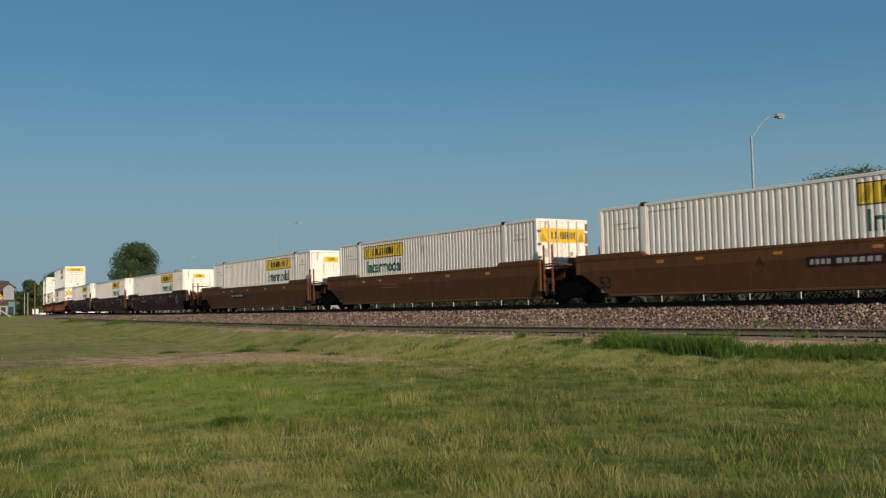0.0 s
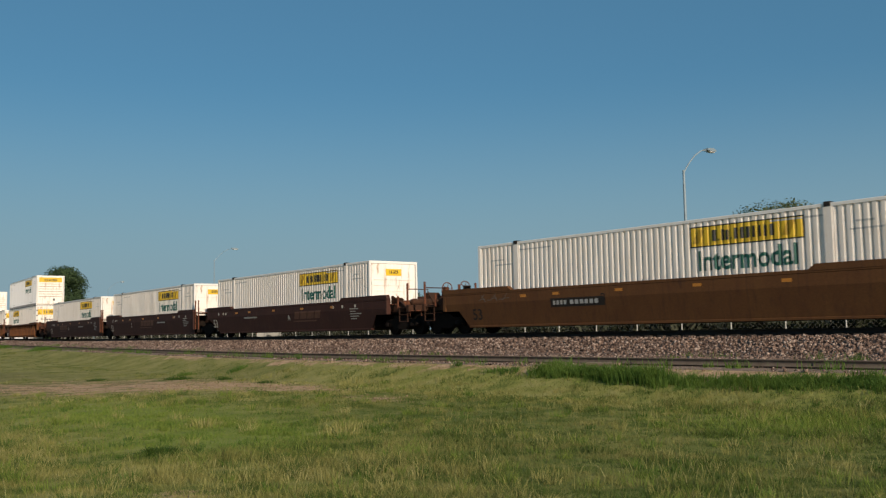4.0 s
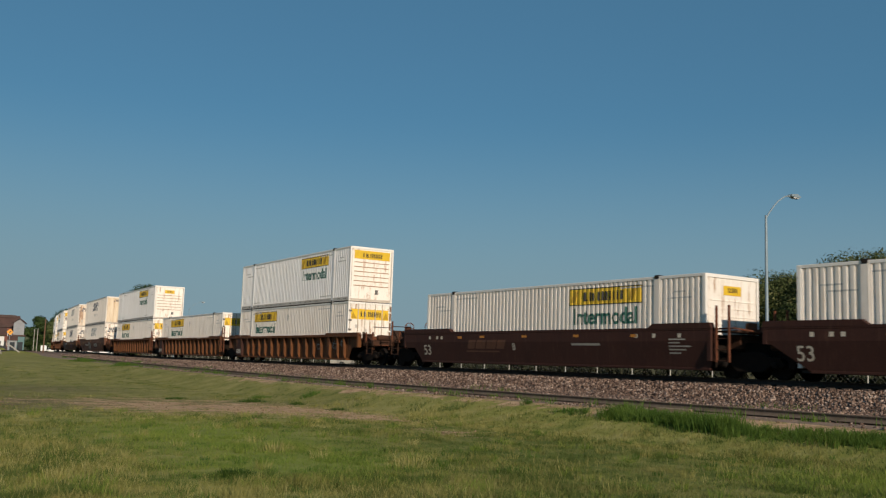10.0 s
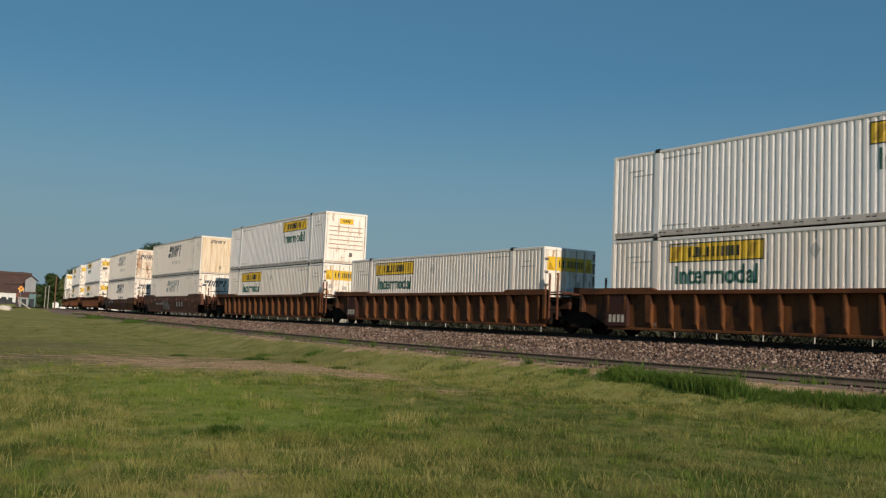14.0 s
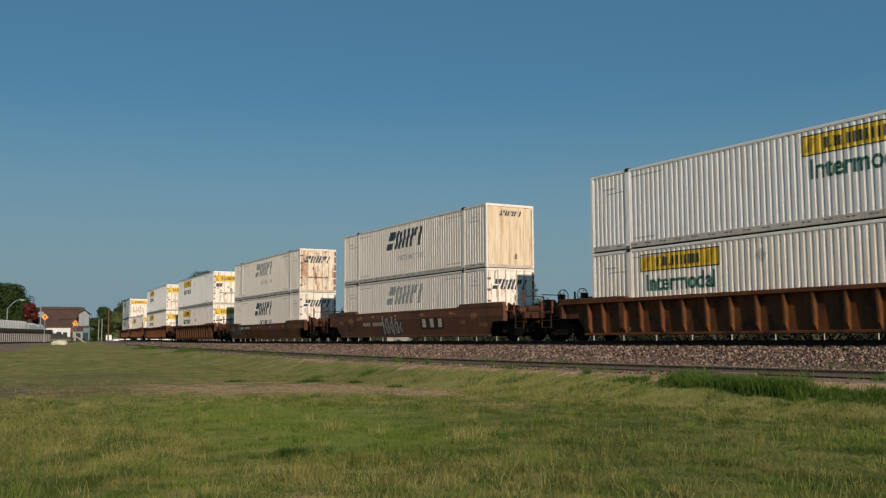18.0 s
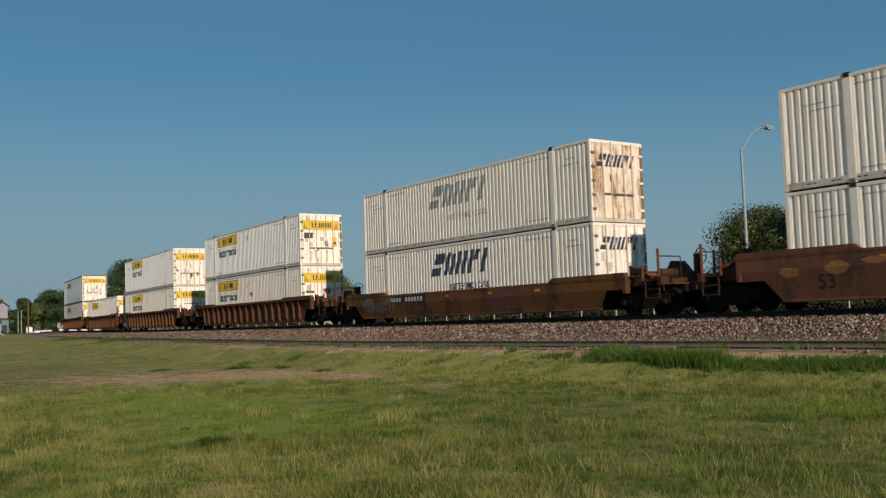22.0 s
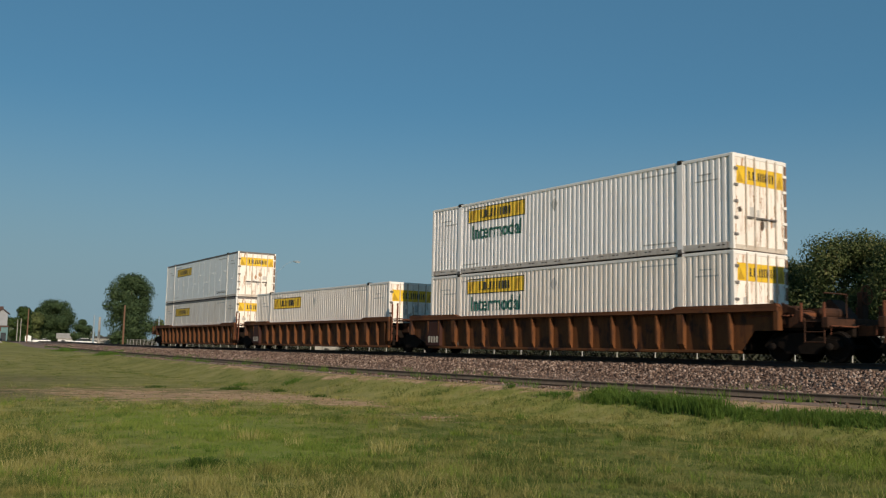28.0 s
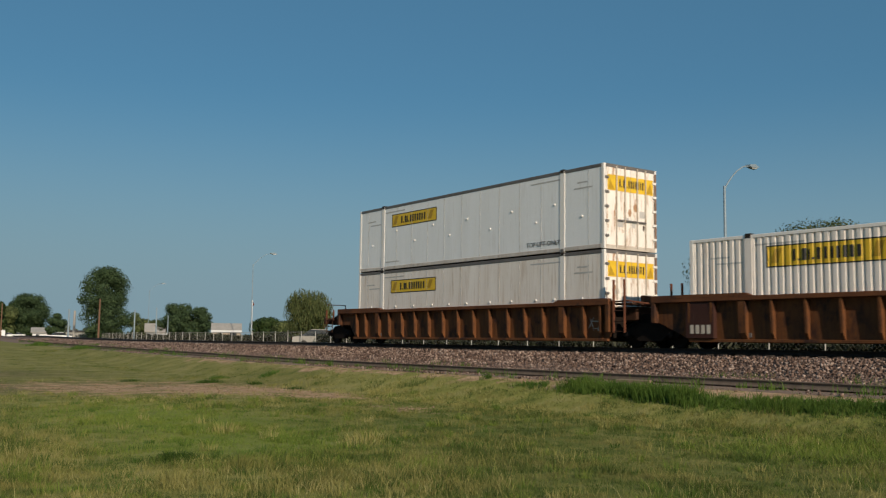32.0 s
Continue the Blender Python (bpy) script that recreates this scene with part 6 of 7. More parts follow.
for x, y, g in ((36.6, 26.2, 1.0), (41.3, 84.0, 0.6), (52.5, 142.0, 0.55)):
    street_lamp(x, y, girth=g)

tree(*ray_place(-18.0, 140), 10.4, 7.6, "street", "tall dense dark green tree", 36000, 0.18, 0.3, 3, 0.05, lumps=72)
tree(*ray_place(-14.0, 400), 16.6, 16.0, "street", "rounded green street tree", 24000, 0.42, 0.25, 4, 0.05, lumps=90)
tree(*ray_place(-15.3, 215), 5.6, 4.6, "street", "small rounded dark tree", 9000, 0.24, 0.2, 5, 0.05)
tree(*ray_place(-10.9, 240), 7.4, 8.0, "street", "leafy green street tree", 10000, 0.3, 0.2, 15, 0.05)
tree(*ray_place(-12.1, 330), 11.2, 9.8, "dark", "dark green street tree", 10000, 0.42, 0.2, 16, 0.02)
tree(*ray_place(-12.75, 390), 11.6, 10.2, "mid", "green tree behind the street poles", 9000, 0.48, 0.2, 17, 0.02)
tree(*ray_place(-13.25, 410), 13.8, 11.4, "dark", "dark leafy tree behind the street", 9000, 0.5, 0.2, 37, 0.02)
tree(*ray_place(-21.9, 130), 5.2, 5.4, "street", "leafy green park tree", 14000, 0.17, 0.2, 6, 0.04, lumps=30)
tree(*ray_place(-23.1, 122), 4.6, 4.6, "street", "dark rounded park tree", 14000, 0.16, 0.2, 7, 0.03, lumps=50)
tree(*ray_place(-20.2, 165), 3.7, 5.6, "willow", "low yellowish park tree", 7000, 0.24, 0.15, 8, 0.04)
tree(*ray_place(-19.8, 180), 5.2, 5.0, "mid", "slender green park tree", 6000, 0.24, 0.15, 18, 0.05)
tree(*ray_place(-27.0, 140), 3.8, 5.6, "dark", "low dark thicket tree", 8000, 0.24, 0.15, 9, 0.04)
tree(*ray_place(-28.1, 135), 3.2, 5.0, "mid", "low green thicket tree", 7000, 0.24, 0.15, 19, 0.04)
tree(*ray_place(-29.5, 92), 5.3, 6.4, "willow", "pale green weeping willow", 20000, 0.2, 0.22, 10, 0.22, droop=0.9, lumps=30)
tree(*ray_place(-7.0, 160), 8.9, 9.6, "dark", "broad dark street tree", 30000, 0.22, 0.3, 11, 0.05, lumps=90)
tree(*ray_place(-4.0, 165), 9.0, 9.0, "dark", "broad dark roadside tree", 16000, 0.3, 0.3, 12, 0.05, lumps=44)
tree(*ray_place(-8.35, 130), 5.0, 3.2, "red", "small dark red ornamental tree", 5000, 0.2, 0.14, 13, 0.1)
for k, (az, d, h, w) in enumerate(((-55.0, 76, 8.3, 8.4), (-59.4, 72, 9.4, 8.6), (-63.0, 68, 8.6, 7.5), (-67.5, 64, 9.0, 8.0), (-57.6, 88, 9.0, 7.0), (-61.5, 84, 10.0, 8.0))):
    tree(*ray_place(az, d), h, w, "grove", "broad green roadside tree", 36000, 0.135, 0.26, 20 + k, 0.12, lumps=70)
tree(*ray_place(-36.9, 105), 6.9, 7.6, "grove", "rounded green garden tree", 16000, 0.18, 0.18, 31, 0.05)

for az, d, h, r, mt, lb in ((-17.62, 128, 5.6, 0.14, "wood", "plain weathered wooden utility pole"), (-16.3, 150, 4.6, 0.22, "concrete", "thick pale concrete pole"), (-16.0, 156, 5.0, 0.16, "galv", "tall pale grey pole"),
                            (-19.55, 118, 4.0, 0.10, "galv", "thin grey steel pole"), (-20.75, 120, 4.4, 0.09, "galv", "thin grey sign pole"), (-21.4, 126, 3.6, 0.08, "galv", "short grey steel pole"),
                            (-12.55, 160, 6.3, 0.12, "wood", "plain brown utility pole"), (-12.03, 178, 5.0, 0.08, "concrete", "short pale street post"), (-12.2, 178, 5.2, 0.08, "concrete", "short pale street post"),
                            (-8.95, 138, 5.4, 0.09, "galv", "thin grey steel pole")):
    pole(*ray_place(az, d), h, r, M[mt], lb)
street_lamp(*ray_place(-7.25, 138), height=4.6, arm=1.5)

# flagpole
fx, fy = ray_place(-26.2, 120)
fp = thing("flagpole", "white flagpole with a small drooping flag", "flagpole", m=pose(fx, fy, float(ground_z(fx, fy))))
part("shaft", bar([(0, 0, 0), (0, 0, 5.6)], 0.05, 8), M["siding_white"], fp)
part("flag", prism([(0.05, 4.95), (0.22, 4.85), (0.24, 5.15), (0.05, 5.35)], -0.02, 0.02, "y"), M["redgraf"], fp, "small red and white flag")

# road beyond the tracks
sv2 = np.arange(-120, 420, 4.0)
S2, O2 = np.meshgrid(sv2, np.array([13.0, 20.5]))
A2 = S2 / R
V = np.stack([D + R - (R - O2) * np.cos(A2), (R - O2) * np.sin(A2), np.full_like(S2, 1.02)], -1).reshape(-1, 3)
w = len(sv2)
i = np.arange(w - 1)
tagged(new("road", soup("road", V, np.stack([i, i + 1, i + w + 1, i + w], -1), M["asphalt"])), "worn grey asphalt street beside the railway", "road", kind="structure")

# chain-link fence between railway and street
fence = thing("chain_link_fence", "low galvanised chain-link fence with steel posts", "fence")
FS = 2.4
post_me = mesh_of("fence_post", bar([(0, 0, 0), (0, 0, 1.35)], 0.026, 6))
wire_bm = bmesh.new()
for k in range(-6, 12):
    for sgn in (1, -1):
        y0, y1 = k * 0.2, k * 0.2 + 1.2
        a0, a1 = max(0.0, y0), min(FS, y1)
        if a1 - a0 > 0.05:
            z0, z1 = (a0 - y0), (a1 - y0)
            if sgn < 0:
                z0, z1 = 1.2 - z0, 1.2 - z1
            tube(wire_bm, [(0, a0, 0.06 + z0), (0, a1, 0.06 + z1)], 0.0025, 3)
tube(wire_bm, [(0, 0, 1.28), (0, FS, 1.28)], 0.018, 5)
wire_me = mesh_of("mesh_panel", wire_bm)
for k in range(4, 76):
    x, y, a = track(k * FS, 7.6)
    part("fence_post", post_me, M["stencil"], fence, "", pose(x, y, 0.98, 0, 0, a))
    part("mesh_panel", wire_me, M["greyrail"], fence, "wire mesh with top rail" if k == 4 else "", pose(x, y, 0.98, 0, 0, a))


def house(x, y, turn, w, d, h, roof_h, wall, roof, label, windows=(), doors=(), overhang=0.4, flat=False, z=None):
    z0 = (float(ground_z(x, y)) if z is None else z) - 0.05
    hs = thing("house", label, "house", m=pose(x, y, z0, 0, 0, turn))
    wl = part("wall", bx(-w / 2, w / 2, -d / 2, d / 2, 0, h), M[wall], hs)
    if flat:
        part("roof", bx(-w / 2 - overhang, w / 2 + overhang, -d / 2 - overhang, d / 2 + overhang, h, h + roof_h, 0.03), M[roof], hs)
    else:
        part("roof", prism([(-d / 2 - overhang, h - 0.1), (0, h + roof_h), (d / 2 + overhang, h - 0.1), (d / 2 + overhang, h + 0.05), (0, h + roof_h + 0.18), (-d / 2 - overhang, h + 0.05)], -w / 2 - overhang, w / 2 + overhang), M[roof], hs)
        for sg in (-1, 1):
            part("gable", prism([(-d / 2, h - 0.02), (d / 2, h - 0.02), (0, h + roof_h - 0.02)], *sorted((sg * w / 2, sg * (w / 2 - 0.1)))), M[wall], hs)
    for wx, wz, ww, wh in windows:
        wi = part("window", bx(wx - ww / 2, wx + ww / 2, -d / 2 - 0.05, -d / 2 + 0.05, wz, wz + wh), M["siding_white"], hs, "white framed window")
        part("pane", bx(wx - ww / 2 + 0.08, wx + ww / 2 - 0.08, -d / 2 - 0.06, -d / 2 - 0.045, wz + 0.08, wz + wh - 0.08), M["glassdark"], wi)
    for wx, ww, wh in doors:
        part("door", bx(wx - ww / 2, wx + ww / 2, -d / 2 - 0.05, -d / 2 + 0.02, 0, wh), M["glassdark"], hs)
    return hs


lb_ = house(*ray_place(-9.55, 214), -9, 12.0, 10.0, 3.9, 3.3, "brick", "roofbrown", "long old brick building under weathered red-brown roof", [(-4.4, 1.6, 1.0, 1.5), (-1.8, 1.6, 1.0, 1.5), (1.2, 1.6, 1.0, 1.5), (3.9, 1.6, 1.0, 1.5)])
for q in (-4.6, 0.6, 4.7):
    ch_ = part("chimney", bx(q - 0.35, q + 0.35, -0.5, 0.4, 6.2, 7.5, 0.02), M["roofdark"], lb_, "stained brick chimney" if q < 0 else "")
part("roof_ridge", bx(-2.0, 5.6, -0.9, 0.5, 6.9, 7.45, 0.03), M["roofdark"], lb_, "flat dark roof crest")
part("dormer", bx(-4.0, -1.6, -3.4, -1.0, 4.6, 6.3, 0.03), M["siding_grey"], lb_, "small grey dormer")
part("lean_to", prism([(-7.2, 0.0), (-5.0, 0.0), (-5.0, 3.6), (-7.2, 2.7)], -5.9, -1.0), M["roofbrown"], lb_, "brown lean-to roof")
house(*ray_place(-10.5, 204), -9, 3.4, 3.0, 4.7, 0.35, "brick", "roofdark", "dull red brick block with flat dark roof", [(-1.0, 1.2, 0.8, 1.2), (1.0, 1.2, 0.8, 1.2), (-1.0, 3.0, 0.8, 1.1), (1.0, 3.0, 0.8, 1.1)], [(0, 0.9, 2.1)], 0.25, True)
house(*ray_place(-9.9, 192), -10, 4.2, 5.0, 3.0, 1.2, "siding_white", "roofbrown", "low white house with brown roof", [(-1.2, 0.9, 0.9, 1.1), (1.2, 0.9, 0.9, 1.1)], [(0.1, 0.8, 2.0)])
house(*ray_place(-9.25, 196), -10, 3.0, 4.0, 3.2, 1.0, "siding_grey", "roofbrown", "low grey house with brown roof", [(0.4, 0.9, 0.9, 1.1)])
house(*ray_place(-11.22, 200), -100, 3.4, 1.9, 5.6, 0.9, "siding_grey", "roofdark", "narrow grey two-storey house gable", [(0, 1.0, 0.8, 1.3)])
house(*ray_place(-11.25, 192), -10, 2.0, 2.2, 3.0, 0.3, "teal", "roofdark", "small blue-green shed with flat roof", [], [(0.3, 0.9, 2.0)], 0.15, True)
house(*ray_place(-10.95, 186), -10, 1.4, 2.0, 2.2, 0.5, "siding_grey", "roofbrown", "little grey porch with brown roof", [], [(0.0, 0.8, 1.8)], 0.15)
pav = house(*ray_place(-24.75, 104), -24, 2.9, 2.6, 1.6, 0.65, "siding_cream", "concrete", "small tan park building with grey roof", [(-0.7, 0.8, 0.5, 0.6)], [(0.7, 0.7, 1.5)], 0.15)
part("eave_board", bx(-1.6, 1.6, -1.5, -1.44, 1.42, 1.66), M["siding_white"], pav, "white eave board")
house(*ray_place(-20.9, 150), -20, 3.4, 3.0, 1.7, 1.1, "siding_white", "concrete", "small house with grey gable roof")
house(*ray_place(-14.75, 235), -14, 5.0, 5.0, 1.7, 1.0, "siding_white", "concrete", "white house with pale roof", [(-1.4, 0.6, 0.9, 0.8), (1.4, 0.6, 0.9, 0.8)])
house(*ray_place(-16.1, 230), -15, 6.0, 5.0, 1.9, 0.4, "concrete", "cardark", "long white building with dark flat roof", [(-2, 0.7, 1.0, 0.8), (0, 0.7, 1.0, 0.8), (2, 0.7, 1.0, 0.8)], (), 0.3, True)
house(*ray_place(-55.0, 62), -72, 16.0, 5.0, 1.9, 0.2, "darkrail", "concrete", "low dark grey garage row behind the street", [], (), 0.2, True)
house(*ray_place(-61.5, 62), -72, 7.0, 5.0, 1.8, 0.2, "brick", "concrete", "low red brick garage with flat roof", [], (), 0.2, True)

# far woods along the horizon; the haze of distance is painted into the leaf colours
LEAF["far"] = island_material("hazy_far_leaves", [(0.0, (0.055, 0.072, 0.045)), (0.5, (0.085, 0.102, 0.062)), (1.0, (0.125, 0.140, 0.088))], 0.8, trans=0.15)
rs = np.random.RandomState(78)
n = 30000
wa = -rs.uniform(3.0, 36.0, n)
wd_ = 460 + rs.normal(0, 12, n)
wt = np.interp(-wa, [3, 8, 11, 12.5, 14, 16, 19, 24, 36], [5, 6, 8.5, 9.0, 8.0, 5.5, 4.2, 3.2, 3.6]) * (0.62 + 0.38 * np.sin(wa * 9.0) * np.sin(wa * 4.3 + 1.0) + 0.12 * np.sin(wa * 31.0))
ar = np.radians(wa)
c_ = np.stack([-np.sin(ar) * wd_, np.cos(ar) * wd_, 1.2 + wt * rs.rand(n) ** 0.7], -1)
u_, w_ = rs.normal(size=(n, 3)) * 0.45, rs.normal(size=(n, 3)) * 0.45
V = np.stack([c_ - u_, c_ + w_, c_ + u_, c_ - w_], 1).reshape(-1, 3)
tagged(new("far_woods", soup("far_woods", V, np.arange(4 * n).reshape(n, 4), LEAF["far"])), "low hazy green woods on the horizon", "woods", kind="stuff")

# low scrub behind the fence, added to darken the gap under the cars
rs = np.random.RandomState(77)
n = 60000
hs_, ho = -12 + 190 * rs.rand(n), 9.3 + rs.normal(0, 0.35, n)
ha = hs_ / R
top_ = 1.0 + 0.75 + 0.40 * (0.5 + 0.5 * np.sin(hs_ * 0.9) * np.sin(hs_ * 0.37 + 1))
c_ = np.stack([D + R - (R - ho) * np.cos(ha), (R - ho) * np.sin(ha), 1.0 + (top_ - 1.0) * rs.rand(n)], -1)
u_, w_ = rs.normal(size=(n, 3)) * 0.09, rs.normal(size=(n, 3)) * 0.09
V = np.stack([c_ - u_, c_ + w_, c_ + u_, c_ - w_], 1).reshape(-1, 3)
tagged(new("scrub", soup("scrub", V, np.arange(4 * n).reshape(n, 4), LEAF["scrub"])), "low dark green scrub added along the fence to darken the gap under the cars", "shrub", kind="stuff")

# white relay box beside the crossing
x, y = ray_place(-12.6, 290)
rb = thing("relay_cabinet", "white steel signal relay cabinet", "cabinet", m=pose(x, y, float(ground_z(x, y)), 0, 0, -12))
part("body", bx(-0.8, 0.8, -0.6, 0.6, 0.15, 1.95, 0.03), M["carwhite"], rb)
part("roof", prism([(-0.92, 1.95), (0.92, 1.95), (0, 2.2)], -0.72, 0.72, "y"), M["carwhite"], rb)
part("plinth", bx(-0.9, 0.9, -0.7, 0.7, -0.1, 0.15), M["concrete"], rb, "concrete footing")
for k in (-0.4, 0.4):
    part("door", bx(k - 0.36, k + 0.36, -0.63, -0.6, 0.25, 1.85, 0.012), M["carwhite"], rb)


def diamond_sign(az, d, z, size, label):
    x, y = ray_place(az, d)
    g = float(ground_z(x, y))
    sg = thing("warning_sign", label, "road sign", "warning signs", m=pose(x, y, g, 0, 0, az))
    part("post", bar([(0, 0.04, 0), (0, 0.04, z - g + size * 0.6)], 0.03, 6), M["galv"], sg)
    pl = part("plate", prism([(0, z - g - size * 0.7), (size * 0.7, z - g), (0, z - g + size * 0.7), (-size * 0.7, z - g)], -0.015, 0.015, "y"), M["sign_yellow"], sg, "amber diamond plate")
    part("symbol", prism([(u * size, z - g + v * size) for u, v in ((-0.1, -0.32), (0.05, -0.32), (0.05, 0.05), (0.3, 0.1), (0.05, 0.36), (-0.1, 0.2))], -0.022, -0.015, "y"), M["black"], pl, "black arrow")


diamond_sign(-9.17, 112, 4.30, 0.52, "amber diamond warning sign on post")
diamond_sign(-10.77, 140, 4.13, 0.6, "amber diamond curve sign on post")


def car(x, y, turn, paint, label):
    c = thing("parked_car", label, "car", "cars by the street", m=pose(x, y, float(ground_z(x, y)) + 0.03, 0, 0, turn))
    part("body", prism([(-2.2, 0.28), (2.2, 0.28), (2.25, 0.62), (2.1, 0.82), (1.2, 0.92), (-1.6, 0.95), (-2.2, 0.88)], -0.85, 0.85, "y"), M[paint], c)
    gl = part("cabin", prism([(1.15, 0.9), (0.5, 1.38), (-0.9, 1.42), (-1.65, 0.93)], -0.72, 0.72, "y"), M["glassdark"], c, "dark glazed cabin")
    part("roof", bx(-0.85, 0.45, -0.70, 0.70, 1.39, 1.45, 0.02), M[paint], gl)
    for qx in (-1.35, 1.35):
        for qy in (-0.86, 0.86):
            wh = part("wheel", lathe([(0.31, -0.1), (0.32, 0.0), (0.31, 0.1)], "y", 16), M["rubber"], c, "", pose(qx, qy, 0.31))
            part("rim", lathe([(0.19, -0.11), (0.19, 0.11)], "y", 12), M["galv"], wh)
    for qy in (-0.6, 0.6):
        part("headlight", bx(2.17, 2.26, qy - 0.15, qy + 0.15, 0.6, 0.74, 0.01), M["carwhite"], c)
        part("tail_light", bx(-2.24, -2.18, qy - 0.12, qy + 0.12, 0.66, 0.84, 0.01), M["carred"], c)
    return c


for az, d, tn, pt, lb in ((-12.95, 335, -10, "carwhite", "white saloon car parked in the street"), (-13.4, 345, 170, "carwhite", "white car parked along the street"), (-15.6, 170, -12, "carwhite", "white pickup-like car by a pole"),
                          (-9.9, 165, -5, "cardark", "dark car in front of houses"),
                          (-30.4, 72, -30, "concrete", "pale grey car parked beside the willow"), (-33.0, 74, -30, "cardark", "dark car parked along the street")):
    car(*ray_place(az, d), tn, pt, lb)

def bank(az0, az1, dist, height, label):
    """A low grassy rise across the view to the street."""
    q0, q1 = Vector((*ray_place(az0, dist), 0)), Vector((*ray_place(az1, dist), 0))
    along_, across = q1 - q0, (q0 + q1).normalized()
    n, m = 30, 12
    V, F = [], []
    for i in range(n + 1):
        for j in range(m + 1):
            u, v = i / n, 2 * j / m - 1
            q = q0 + along_ * u + across * (v * 5.0)
            hgt = height * (1 - v * v) * float(sstep(u, 0, 0.25)) * float(1 - sstep(u, 0.8, 1)) * (0.85 + 0.3 * noise.noise(Vector((q.x * 0.3, q.y * 0.3, 0))))
            V.append((q.x, q.y, float(ground_z(q.x, q.y)) - 0.05 + hgt))
    for i in range(n):
        for j in range(m):
            k = i * (m + 1) + j
            F.append((k, k + 1, k + m + 2, k + m + 1))
    me = soup("grass_bank", V, F, M["ground"])
    me.shade_smooth()
    tagged(new("grass_bank", me), label, "bank", kind="structure")


bank(-8.5, -10.9, 148, 0.7, "low green grassy bank before the houses")
bank(-10.3, -12.6, 124, 0.3, "low grassy rise beside the track")

# low slatted wall with a white picket railing at the crossing
p0, p1 = Vector((*ray_place(-3.2, 90), 0)), Vector((*ray_place(-9.45, 122), 0))
run = p1 - p0
heading = math.degrees(math.atan2(run.y, run.x))
wall_t = thing("picket_railing_wall", "low slatted grey wall topped by a white picket railing", "wall", m=pose(p0.x, p0.y, 0.9, 0, 0, heading))
LW = run.length
part("wall_base", bx(0, LW, -0.2, 0.25, 0, 1.72, 0.03), M["darkrail"], wall_t, "dark weathered wall")
part("coping", bx(-0.05, LW + 0.05, -0.32, 0.32, 1.72, 2.12, 0.03), M["tie"], wall_t, "dark timber coping")
slat = mesh_of("picket", prism([(-0.17, 0.0), (0.17, 0.0), (0.17, 0.74), (0.0, 0.86), (-0.17, 0.74)], -0.03, 0.03, "y"))
k = 0
while k * 0.5 < LW * 0.74:
    part("picket", slat, M["carwhite"], wall_t, "", pose(0.2 + k * 0.5, 0, 2.12))
    k += 1
for zr in (2.3, 2.72):
    part("rail", bx(0.1, LW * 0.74, 0.03, 0.07, zr, zr + 0.08), M["carwhite"], wall_t)
for k in range(int(LW / 0.6)):
    part("slat", cached("wall_slat", lambda: bx(-0.15, 0.15, -0.28, -0.2, 0.1, 1.62, 0.01)), M["concrete"], wall_t, "pale grey slat" if k == 0 else "", pose(0.4 + k * 0.6, 0, 0))
for k, (u, wd) in enumerate(((0.78, 2.6), (0.86, 3.2), (0.94, 3.0))):
    tp = thing("wrapped_pallet", "white wrapped load behind the wall", "load", "white loads by the wall", m=pose(*(p0 + run * u).xy, 0.9, 0, 0, heading))
    part("load", bx(-wd / 2, wd / 2, 0.5, 2.3, 0.0, 2.95 - 0.12 * k, 0.2), M["carwhite"], tp)
    part("strap", bx(-0.04, 0.04, 0.47, 2.33, 0.0, 2.97 - 0.12 * k), M["galv"], tp)
x, y = ray_place(-6.45, 112)
rs_ = thing("red_sign", "red sign board with white panel on post", "road sign", m=pose(x, y, float(ground_z(x, y)), 0, 0, -6))
part("post", bar([(0, 0.06, 0), (0, 0.06, 5.6)], 0.05, 6), M["galv"], rs_)
bd_ = part("board", bx(-0.5, 0.5, -0.04, 0.04, 4.4, 5.5, 0.01), M["carred"], rs_)
part("panel", bx(0.0, 0.46, -0.05, -0.04, 4.45, 5.0), M["carwhite"], bd_, "white panel")

# branch track that leaves to the near side
b0, b1 = Vector((*track(196, -3)[:2], 0)), Vector((*ray_place(2.0, 52), 0))
run = b1 - b0
br = thing("branch_track", "branch line of dark rails on grey gravel", "railway track", kind="structure", m=pose(b0.x, b0.y, 0.25, 0, 0.12, math.degrees(math.atan2(run.y, run.x))))
LB = run.length
part("gravel_bed", prism([(-2.9, 0.6), (-1.7, 1.42), (1.7, 1.42), (3.4, 0.6)], 0, LB), M["fines"], br, "dark grey gravel bed")
for q in (-0.755, 0.755):
    part("rail", bx(0, LB, q - 0.035, q + 0.035, 1.42, RAIL + 0.01), M["rail"], br, "dark rusty rail")

# pale boulder and a leaning board on the grass
x, y = ray_place(-10.0, 104)
bm = bmesh.new()
bmesh.ops.create_icosphere(bm, subdivisions=3, radius=1.0)
for q in bm.verts:
    n = noise.noise(q.co * 1.6) * 0.22 + noise.noise(q.co * 4.0) * 0.07
    q.co = Vector((q.co.x * 0.84, q.co.y * 0.6, q.co.z * 0.36)) * (1 + n)
st = tagged(new("boulder", mesh_of("boulder", bm)), "pale limestone boulder lying in the grass", "boulder")
st.data.materials.append(M["stone"])
st.location = (x, y, float(ground_z(x, y)) + 0.14)
x, y = ray_place(-11.0, 120)
lp = tagged(new("leaning_board", mesh_of("leaning_board", prism([(-0.8, 1.0), (-0.65, 1.05), (0.75, 0.05), (0.6, -0.02)], -0.12, 0.12, "y"))), "weathered grey board leaning by the track", "board")
lp.data.materials.append(M["concrete"])
lp.location = (x, y, float(ground_z(x, y)))
lp.rotation_euler.z = radians(-11)

